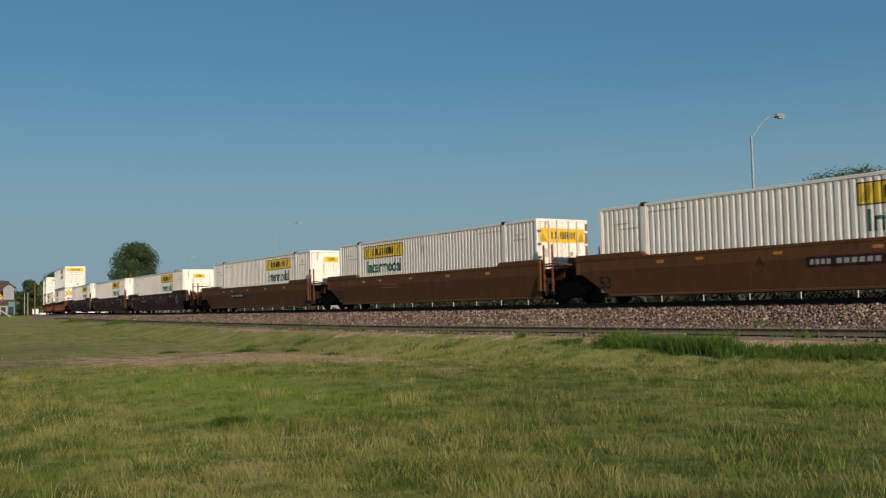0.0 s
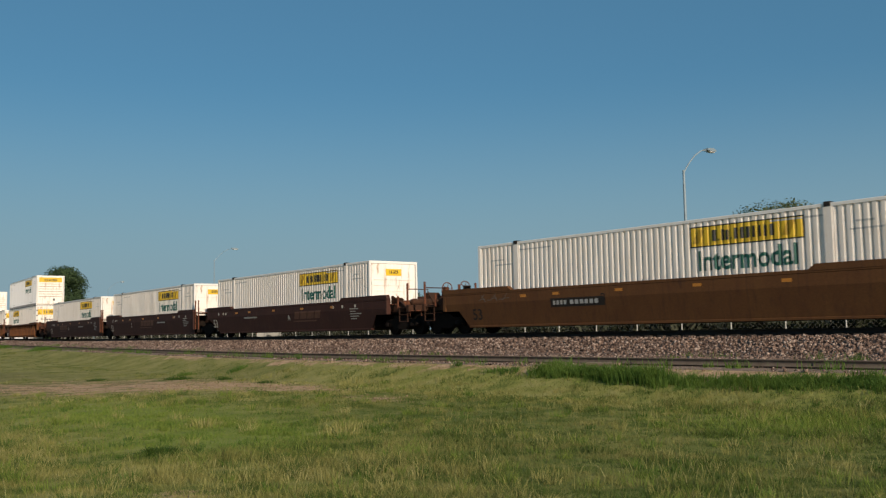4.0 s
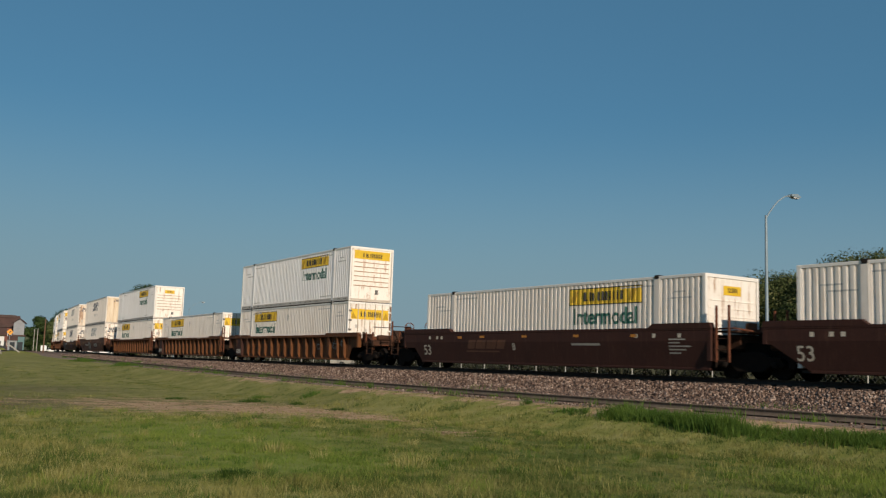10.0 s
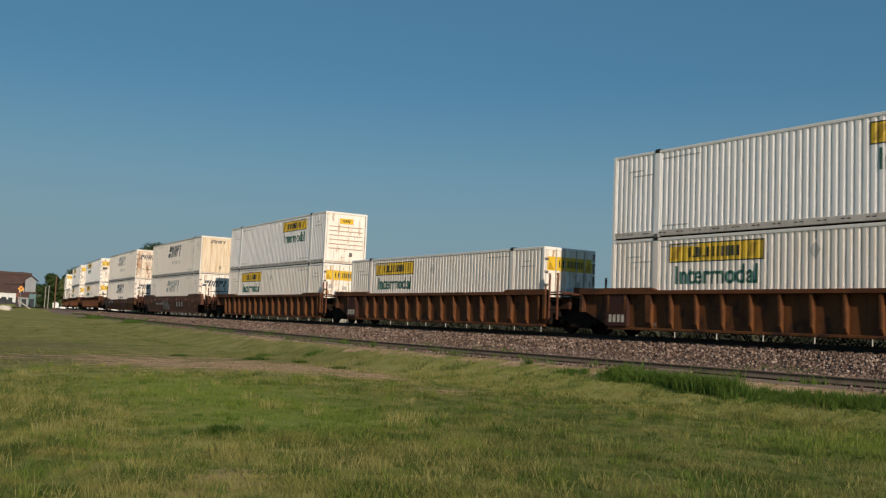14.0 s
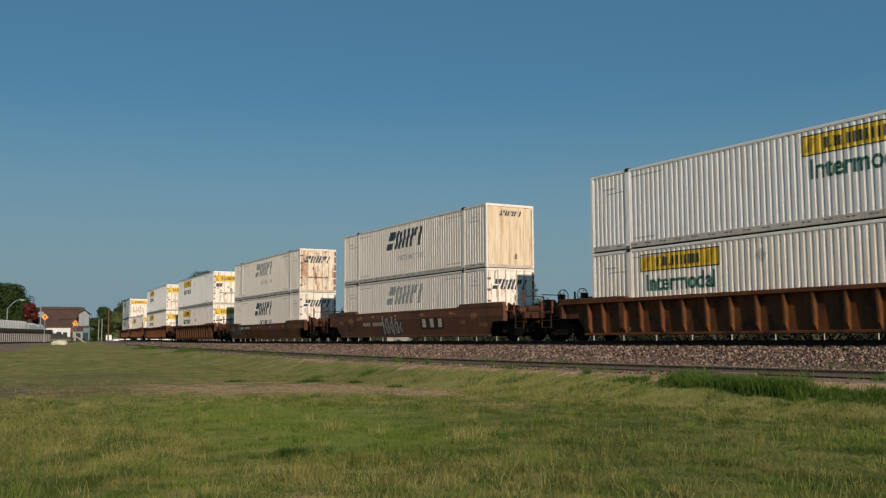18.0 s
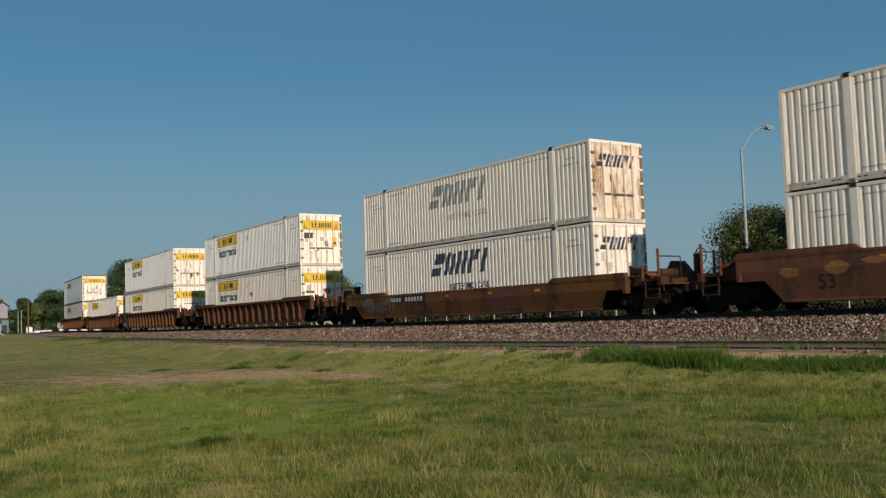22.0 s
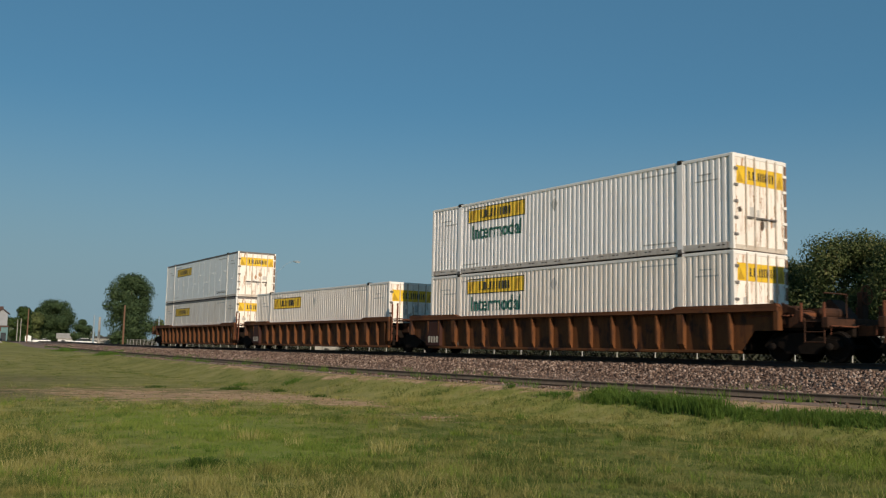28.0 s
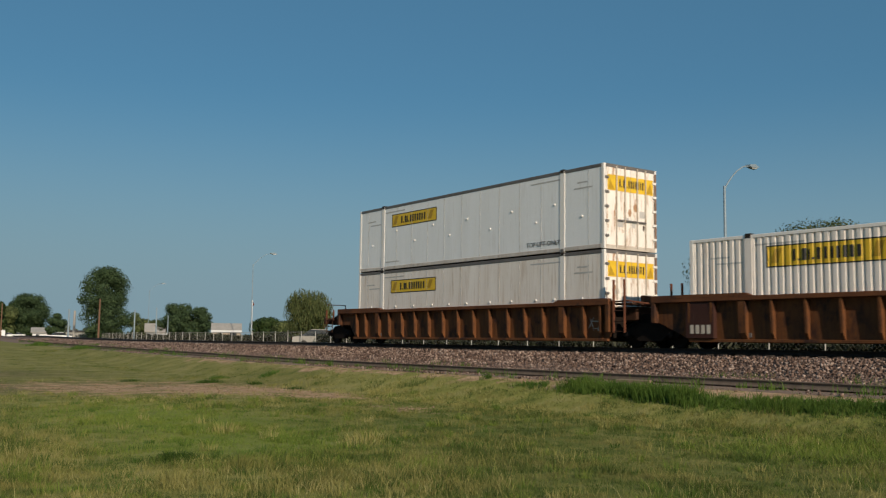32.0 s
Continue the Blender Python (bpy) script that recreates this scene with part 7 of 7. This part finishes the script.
# pale timber block and scattered white stones beside the siding
x, y, a = track(16.4, -5.8)
blk = tagged(new("timber_block", mesh_of("timber_block", bx(-0.11, 0.11, -0.5, 0.5, -0.04, 0.09, 0.02))), "short pale weathered timber lying by the siding", "timber")
blk.data.materials.append(M["driftwood"])
blk.matrix_basis = pose(x, y, float(siding_z(16)) - 0.2, 0, 0, a + 6)


# ---------------------------------------------------------------- loose stones, grass
rng = np.random.RandomState(7)


def field(x, y, cell, seed):
    """Smooth random field in 0..1 over the plan."""
    r = np.random.RandomState(seed)
    tab = r.rand(256, 256)
    u, v = x / cell + 61.3, y / cell + 37.7
    i0, j0 = np.floor(u).astype(int), np.floor(v).astype(int)
    fu, fv = u - i0, v - j0
    fu, fv = fu * fu * (3 - 2 * fu), fv * fv * (3 - 2 * fv)
    g = lambda a, b: tab[a % 256, b % 256]
    return (g(i0, j0) * (1 - fu) + g(i0 + 1, j0) * fu) * (1 - fv) + (g(i0, j0 + 1) * (1 - fu) + g(i0 + 1, j0 + 1) * fu) * fv


def stones(name, s, off, z, size, mat, label):
    """Angular stones as one mesh: each a tilted, squashed and chipped block."""
    n = len(s)
    a = s / R
    c = np.stack([D + R - (R - off) * np.cos(a), (R - off) * np.sin(a), z], -1)
    cube = np.array([(-1, -1, -1), (1, -1, -1), (1, 1, -1), (-1, 1, -1), (-1, -1, 1), (1, -1, 1), (1, 1, 1), (-1, 1, 1)], dtype=float)
    v = cube[None] * rng.uniform(0.35, 1.0, (n, 8, 3)) * rng.uniform(0.5, 1.0, (n, 1, 3)) * size[:, None, None]
    q = rng.normal(size=(n, 4))
    q /= np.linalg.norm(q, axis=1)[:, None]
    w, x, y, zz = q.T
    rot = np.stack([1 - 2 * (y * y + zz * zz), 2 * (x * y - zz * w), 2 * (x * zz + y * w), 2 * (x * y + zz * w), 1 - 2 * (x * x + zz * zz), 2 * (y * zz - x * w),
                    2 * (x * zz - y * w), 2 * (y * zz + x * w), 1 - 2 * (x * x + y * y)], -1).reshape(n, 3, 3)
    v = np.einsum("nij,nkj->nki", rot, v) + c[:, None]
    f = np.array([(0, 3, 2, 1), (4, 5, 6, 7), (0, 1, 5, 4), (1, 2, 6, 5), (2, 3, 7, 6), (3, 0, 4, 7)])
    F = (f[None] + 8 * np.arange(n)[:, None, None]).reshape(-1, 4)
    return tagged(new(name, soup(name, v.reshape(-1, 3), F, mat)), label, "ballast", kind="stuff")


M["stones"] = island_material("ballast_stone", [(0.0, (0.038, 0.025, 0.020)), (0.35, (0.130, 0.085, 0.066)), (0.75, (0.248, 0.171, 0.133)), (1.0, (0.440, 0.343, 0.284))], 0.9, patch=(0.110, 0.072, 0.056), patch_scale=0.5, patch_mix=0.4)
n = 95000
s = 4 + 110 * rng.rand(n) ** 1.5
off = np.where(rng.rand(n) < 0.24, rng.uniform(-4.88, -3.7, n), rng.uniform(-3.75, -1.5, n))
stones("ballast_stones", s, off, bed_z(off, s) + rng.uniform(-0.03, 0.035, n), (rng.uniform(0.022, 0.056, n) + 0.03 * rng.rand(n) ** 6) * (1 + 0.5 * (s > 50)), M["stones"], "loose pinkish grey ballast stones on the slope")
n = 3500
s = 4 + 60 * rng.rand(n)
off = rng.uniform(-6.3, -5.15, n)
keep = field(s, off * 3, 2.2, 5) > 0.45
s, off = s[keep], off[keep]
stones("siding_stones", s, off, bed_z(off, s) + rng.uniform(-0.02, 0.02, len(s)), rng.uniform(0.02, 0.055, len(s)), M["stones"], "scattered pale stones beside the siding rail")

def blades(name, x, y, height, width, mat, label, lean=0.5, z=None, away=None, tone=None):
    """Grass blades as one mesh: each a bent sliver."""
    n = len(x)
    z = ground_z(x, y) - 0.01 if z is None else z
    a = rng.uniform(0, math.tau, n)
    b = rng.uniform(0, math.tau, n) if away is None else away
    ln = height * lean * rng.uniform(0.2, 1.0, n)
    base = np.stack([x, y, z], -1)
    side = np.stack([np.cos(a), np.sin(a), np.zeros(n)], -1) * (width / 2)[:, None]
    mid = base + np.stack([np.cos(b) * ln * 0.35, np.sin(b) * ln * 0.35, height * 0.6], -1)
    tip = base + np.stack([np.cos(b) * ln, np.sin(b) * ln, height * rng.uniform(0.85, 1.05, n)], -1)
    V = np.stack([base - side, base + side, mid + side * 0.7, mid - side * 0.7, tip], 1).reshape(-1, 3)
    k = 5 * np.arange(n)[:, None]
    F = np.concatenate([k + np.array([[0, 1, 2]]), k + np.array([[0, 2, 3]]), k + np.array([[3, 2, 4]])], 0)
    me = soup(name, V, F, mat)
    tone = rng.rand(n) if tone is None else tone
    me.attributes.new("tone", "FLOAT", "POINT").data.foreach_set("value", np.repeat(tone, 5).astype(np.float32))
    return tagged(new(name, me), label, "grass", kind="stuff")


GRASS = {
    "short": island_material("meadow_grass", [(0.00, (0.090, 0.119, 0.027)), (0.35, (0.190, 0.202, 0.047)), (0.65, (0.268, 0.254, 0.067)), (1.00, (0.400, 0.339, 0.126))], 0.8, patch=(0.316, 0.281, 0.106), patch_scale=0.5, patch_mix=0.8, trans=0.4, patch2=(0.075, 0.114, 0.023), tone=True),
    # darker copy of the meadow grass, with side light painted into its colours
    "fresh": island_material("sidelit_meadow_grass", [(0.00, (0.076, 0.104, 0.025)), (0.35, (0.157, 0.173, 0.042)), (0.65, (0.219, 0.223, 0.060)), (1.00, (0.341, 0.298, 0.112))], 0.8, patch=(0.260, 0.241, 0.088), patch_scale=0.6, patch_mix=0.75, trans=0.4, patch2=(0.078, 0.118, 0.025), tone=True),
    "bright": island_material("bright_short_grass", [(0.00, (0.090, 0.144, 0.023)), (0.50, (0.165, 0.235, 0.038)), (1.00, (0.270, 0.307, 0.070))], 0.8, patch=(0.194, 0.234, 0.041), patch_scale=0.8, patch_mix=0.6, trans=0.4, tone=True),
    "dry": island_material("dry_grass", [(0.0, (0.254, 0.237, 0.066)), (0.6, (0.360, 0.325, 0.116)), (1.0, (0.509, 0.451, 0.209))], 0.8, patch=(0.265, 0.259, 0.072), patch_scale=0.4, patch_mix=0.6, trans=0.4, tone=True),
    "lush": island_material("lush_tall_grass", [(0.00, (0.036, 0.078, 0.013)), (0.40, (0.072, 0.136, 0.022)), (0.75, (0.115, 0.190, 0.034)), (1.00, (0.185, 0.250, 0.065))], 0.7, patch=(0.115, 0.165, 0.022), patch_scale=0.9, patch_mix=0.5, trans=0.4, tone=True),
    "clump": island_material("dark_weed_clump", [(0.0, (0.022, 0.05, 0.008)), (0.6, (0.045, 0.085, 0.012)), (1.0, (0.085, 0.13, 0.02))], 0.6, trans=0.3, tone=True),
}


def scatter(n, d0, d1, power=1.0):
    """Places in the meadow in front of the standing place, thinning with distance."""
    az = np.radians(rng.uniform(-70, -2, n))
    u = rng.rand(n)
    d = np.exp(np.log(d0) + (np.log(d1) - np.log(d0)) * u ** power)
    return -np.sin(az) * d, np.cos(az) * d, d


def tufts(x, y, d, per, radius):
    """Blades gathered in tufts: each leans out of its own tuft."""
    n = len(x)
    a = rng.uniform(0, math.tau, (n, per))
    q = radius[:, None] * np.sqrt(rng.rand(n, per))
    return (x[:, None] + np.cos(a) * q).ravel(), (y[:, None] + np.sin(a) * q).ravel(), np.repeat(d, per), (a + rng.normal(0, 0.6, (n, per))).ravel()


cx_, cy_, cd_ = scatter(80000, 7.0, 80.0, 1.05)
tall_c = rng.rand(len(cx_))
x, y, d, away = tufts(cx_, cy_, cd_, 8, 0.03 + 0.05 * rng.rand(len(cx_)) + 0.0022 * cd_)
tall = np.repeat(tall_c, 8)
off, s = track_off(x, y)
azm = np.degrees(np.arctan2(x, y))
f1, f2, f3 = field(x, y, 2.6, 31), field(x, y, 0.9, 32), field(x, y, 0.35, 33)
turf, bare = turf_amount(x, y), bare_amount(x, y)
bare = bare * sstep(0.6 * f2 + 0.4 * f3, 0.15, 0.45)
pale_zone = np.clip(1.2 - np.hypot((azm - 8) / 9.0, (d - 17.5) / 6.5), 0, 1) + 0.4 * np.clip(1.2 - np.hypot((azm - 37) / 9.0, (d - 12.0) / 5.0), 0, 1)
green_zone = np.exp(-(((x - 14.2) / 1.7) ** 2 + ((y - 8.4) / 1.8) ** 2)) + 0.5 * sstep(off, -7.9, -7.5) * (s < 18)
edge_zone = sstep(off, -11.0, -9.4) * (1 - sstep(off, -8.0, -7.6) * (s < 18))
rr = rng.rand(len(x))
thatch, deep = thatch_amount(x, y), deep_amount(x, y)
ok = (off < -6.15) & (rr > np.maximum(bare * 0.9, 0.55 * thatch * sstep(f3, 0.25, 0.6))) & (rng.rand(len(x)) < 1.25 - 1.1 * sstep(off, -8.0, -6.4) * (1 - 0.6 * sstep(f2, 0.5, 0.7)))
dryness = 0.0 - 0.2 * sstep(azm, 32, 46) + 0.35 * sstep(f1 * 0.5 + f2 * 0.5, 0.5, 0.75) + 0.38 * edge_zone + 0.30 * np.clip(pale_zone, 0, 1) - 0.4 * turf - 0.4 * np.clip(green_zone, 0, 1) - 0.4 * deep + 0.38 * sstep(d, 23, 31) * (1 - sstep(azm, 24, 34))
is_dry = (np.repeat(rng.rand(len(cx_)), 8) < dryness) & (d < 34 + 4 * rng.rand(len(x)))
is_lush = ~is_dry & (rng.rand(len(x)) < np.clip(green_zone, 0, 1))
is_bright = ~is_dry & ~is_lush & (rng.rand(len(x)) < turf * 1.1)
is_sidelit = rng.rand(len(x)) < sidelit_amount(x, y)
hb = 0.8 * (0.022 + 0.03 * f3 + 0.085 * sstep(f2, 0.48, 0.75) + 0.12 * tall ** 6 + np.clip(pale_zone, 0, 1) * (0.02 + 0.11 * tall ** 2.5) + 0.10 * np.clip(green_zone, 0, 1) + 0.06 * edge_zone * (0.4 + f2)) * rng.uniform(0.55, 1.15, len(x)) * (1 - 0.2 * turf) * (1 - 0.55 * bare) * (1 - 0.45 * thatch) * (1 - 0.45 * sstep(d, 30, 45))
tone_ = np.clip(0.5 + 0.75 * (np.repeat(rng.rand(len(cx_)), 8) - 0.5) + 0.75 * (field(x, y, 0.45, 35) - 0.5) + 0.45 * (field(x, y, 1.7, 36) - 0.5) - 0.35 * thatch - 0.28 * deep, 0, 1)
wd = (0.0035 + d * 0.00036) * rng.uniform(0.7, 1.2, len(x))
for nm, sel, mt, lb in (("meadow_grass", ok & ~is_dry & ~is_bright & ~is_lush & ~is_sidelit, "short", "green meadow grass of uneven height"), ("thick_grass", ok & ~is_dry & ~is_bright & ~is_lush & is_sidelit, "fresh", "thick fresh green meadow grass"), ("bright_grass", ok & is_bright, "bright", "short bright yellow-green grass"),
                        ("dry_grass", ok & is_dry, "dry", "dry straw-coloured grass among the green"), ("fresh_grass", ok & is_lush, "bright", "fresh green grass patch")):
    blades(nm, x[sel], y[sel], hb[sel], wd[sel], GRASS[mt], lb, 1.1, away=away[sel], tone=tone_[sel])
# taller pale stalks, single and in drifts
x, y, d = scatter(15000, 7.0, 40.0, 1.0)
off, s = track_off(x, y)
f = field(x, y, 1.3, 41) * 0.6 + field(x, y, 0.4, 42) * 0.4
azm = np.degrees(np.arctan2(x, y))
pz = np.clip(1.2 - np.hypot((azm - 8) / 9.0, (d - 17.5) / 6.5), 0, 1) - 0.8 * deep_amount(x, y)
sel = (off < -9.0) & (f > 0.60 - 0.16 * pz) & (bare_amount(x, y) < 0.3) & (turf_amount(x, y) < 0.35)
blades("tall_dry_stalks", x[sel], y[sel], rng.uniform(0.12, 0.26, sel.sum()), (0.003 + d[sel] * 0.00024), GRASS["dry"], "taller pale seeding stalks in drifts", 0.9)
# lush strip along the siding
cn_ = 3000
s = 2 + 19.5 * rng.rand(cn_)
off = -7.22 + 0.12 * np.sin(s * 0.9) + 0.6 * sstep(s, 14.5, 21.0) + np.clip(rng.normal(0, 0.18, cn_), -0.45, 0.36)
a = s / R
cx_, cy_ = D + R - (R - off) * np.cos(a), (R - off) * np.sin(a)
gap = field(cx_, cy_, 0.5, 52) * 0.6 + rng.rand(cn_) * 0.4
sel = gap > 0.2 + 0.50 * sstep(s, 13.5, 18.5) + 0.2 * np.exp(-((s - 13.2) / 0.6) ** 2)
cx_, cy_, s = cx_[sel], cy_[sel], s[sel]
x, y, s_, away = tufts(cx_, cy_, s, 12, np.full(len(cx_), 0.09))
blades("lush_grass", x, y, rng.uniform(0.14, 0.34, len(x)) * (1 - 0.45 * sstep(s_, 15, 20)) * (0.15 + 1.55 * field(x, y, 1.1, 53) * (0.6 + 0.4 * field(x, y, 0.4, 54))), np.full(len(x), 0.013), GRASS["lush"], "tall lush green grass along the siding", 0.55, away=away, tone=np.clip(np.repeat(rng.rand(len(cx_)), 12) * 0.6 + 0.6 * field(x, y, 0.6, 55) - 0.1, 0, 1))
# weeds at the siding rail and single clumps in the meadow
cx, cy, ch, cr, cn = [], [], [], [], []
for k in range(150):
    s_, o_ = 6 + 95 * rng.rand() ** 1.3, rng.choice([-5.35, -4.8, -6.1, -3.7], p=[0.4, 0.15, 0.35, 0.1]) + rng.normal(0, 0.1)
    q = track(s_, o_)
    cx.append(q[0]), cy.append(q[1]), ch.append(rng.uniform(0.14, 0.36)), cr.append(rng.uniform(0.06, 0.28)), cn.append(int(rng.uniform(14, 50)))
weeds = [(np.array([cx[k]] * cn[k]) + rng.normal(0, cr[k], cn[k]), np.array([cy[k]] * cn[k]) + rng.normal(0, cr[k], cn[k]), np.full(cn[k], ch[k]) * rng.uniform(0.4, 1.0, cn[k])) for k in range(len(cx))]
x, y, hgt = (np.concatenate([w_[k] for w_ in weeds]) for k in range(3))
off, s = track_off(x, y)
blades("siding_weeds", x, y, hgt, np.full(len(x), 0.016), GRASS["lush"], "weeds sprouting along the siding rail", 0.6, z=bed_z(off, s) - 0.01)
for cx_, cy_, rad_, hh, nn, mt, lb in ((5.18, 12.36, 0.24, 0.15, 900, "clump", "dark broad-leaved weed clump"), (5.45, 11.1, 0.12, 0.24, 160, "short", "upright green grass tussock"), (7.35, 15.6, 0.24, 0.24, 170, "dry", "pale dry grass tussock"),
                                      (15.0, 33.7, 0.36, 0.20, 320, "clump", "dark green tussock beside bare earth"), (15.9, 31.7, 0.22, 0.16, 160, "clump", "small dark green tussock by the bare strip"), (17.6, 33.9, 0.28, 0.22, 200, "lush", "green tussock on the bank"),
                                      (15.6, 28.1, 0.25, 0.14, 160, "clump", "small dark green tussock on the slope"), (16.6, 36.5, 0.3, 0.2, 200, "lush", "green weeds on the bank"), (13.0, 36.5, 0.3, 0.14, 200, "clump", "dark green grass tuft"),
                                      (21.3, 70.0, 0.7, 0.3, 500, "lush", "green weeds over the siding end"), (22.0, 84.0, 0.8, 0.35, 500, "lush", "green weeds at the siding end"),
                                      (4.33, 14.36, 0.32, 0.07, 300, "dry", "flat pale grass tuft"), (3.5, 12.4, 0.3, 0.07, 260, "dry", "flat pale grass mat"), (8.28, 12.7, 0.28, 0.20, 150, "dry", "pale dry grass tussock"), (8.9, 13.4, 0.35, 0.22, 170, "dry", "pale dry seeding tussock"),
                                      (4.3, 10.2, 0.2, 0.22, 120, "dry", "pale upright grass tuft"), (9.6, 11.6, 0.3, 0.16, 220, "lush", "dark green grass tuft")):
    px_, py_ = cx_ + rng.normal(0, rad_, nn) * 0.8, cy_ - rng.normal(0, rad_ * 0.6, nn)
    hh_ = hh * rng.uniform(0.5, 1.1, nn) * np.exp(-0.5 * (((px_ - cx_) / rad_) ** 2 + ((py_ - cy_) / rad_) ** 2) * 0.6)
    blades("grass_tussock", px_, py_, hh_, np.full(nn, 0.007 + 0.0004 * math.hypot(cx_, cy_)), GRASS[mt], lb, 0.7, away=np.arctan2(py_ - cy_, px_ - cx_))
for nm, n, mt, h0, h1, lb in (("green_tussocks", 260, "bright", 0.10, 0.22, "upright green tussocks over the meadow"), ("deep_green_tussocks", 240, "lush", 0.08, 0.17, "dark green tussocks over the meadow"),
                              ("pale_tussocks", 170, "dry", 0.10, 0.22, "pale dry tussocks over the meadow")):
    cx_, cy_, cd_ = scatter(n, 7.5, 30.0, 0.9)
    keep = (track_off(cx_, cy_)[0] < -8.2) & (bare_amount(cx_, cy_) < 0.3)
    cx_, cy_, cd_ = cx_[keep], cy_[keep], cd_[keep]
    x, y, d, away = tufts(cx_, cy_, cd_, 46, rng.uniform(0.06, 0.20, len(cx_)))
    hh_ = np.repeat(rng.uniform(h0, h1, len(cx_)), 46) * rng.uniform(0.4, 1.05, len(x))
    blades(nm, x, y, hh_, (0.0035 + d * 0.0003) * rng.uniform(0.7, 1.2, len(x)), GRASS[mt], lb, 0.75, away=away, tone=np.clip(np.repeat(rng.rand(len(cx_)), 46) * 0.7 + 0.3 * rng.rand(len(x)), 0, 1))
M["straw"] = island_material("bleached_straw", [(0.0, (0.16, 0.105, 0.055)), (0.6, (0.36, 0.255, 0.145)), (1.0, (0.56, 0.43, 0.28))], 0.9)
x, y, d = scatter(40000, 22.0, 42.0, 1.0)
sel = rng.rand(len(x)) < bare_amount(x, y) * sstep(field(x, y, 0.8, 71), 0.2, 0.7)
x, y, d = x[sel], y[sel], d[sel]
blades("straw_litter", x, y, rng.uniform(0.02, 0.06, len(x)), 0.004 + d * 0.0004, M["straw"], "bleached straw lying on the bare earth", 3.5)
# clods on the bare strip
n = 5000
x, y, d = scatter(n * 4, 22.0, 42.0, 1.0)
sel = rng.rand(len(x)) < bare_amount(x, y) * field(x, y, 1.1, 61) * 0.5
off, s = track_off(x[sel], y[sel])
M["clod"] = island_material("dry_earth_clod", [(0.0, (0.16, 0.105, 0.06)), (0.6, (0.26, 0.18, 0.11)), (1.0, (0.34, 0.24, 0.15))], 0.95)
stones("earth_clods", s, off, ground_z(x[sel], y[sel]) + 0.004, rng.uniform(0.015, 0.04, sel.sum()), M["clod"], "dry earth clods and straw on the bare strip")

# ties of the main track
tie_me = mesh_of("tie", bx(-1.3, 1.3, -0.115, 0.115, -0.16, 0.0, 0.012))
for k in range(290):
    x, y, a = track(4 + k * 0.52)
    part("tie", tie_me, M["tie"], main_track, "", pose(x, y, 1.40 + float(rise(4 + k * 0.52)) + 0.004 * math.sin(k * 2.1), 0, 0, a + 0.6 * math.sin(k * 3.7)))
# ---------------------------------------------------------------- motion
V0, ACC = 9.0366, -0.0042657


def along(s0, t):
    return s0 - V0 * t - ACC * t * t


def motions():
    times = [float(k) for k in range(33)]
    for ob, s0, z in TRAIN:
        rows = []
        for t in times:
            s = along(s0, t)
            x, y, a = track(s)
            rows.append((t, pose(x, y, z + float(rise(s)), 0, 0, a)))
        walk(ob, rows)
    if WHEELS:
        first = WHEELS[0]
        step = 2.0 / FPS
        n = int(32.0 / step)
        walk(first, [(k * step, pose(0, 0, 0, math.degrees((along(0, k * step)) / -0.42), 0, 0)) for k in range(n + 1)])
        act = first.animation_data.action
        for w2 in WHEELS[1:]:
            w2.rotation_mode = "QUATERNION"
            ad = w2.animation_data_create()
            ad.action = act
            ad.action_slot = act.slots[0]


motions()
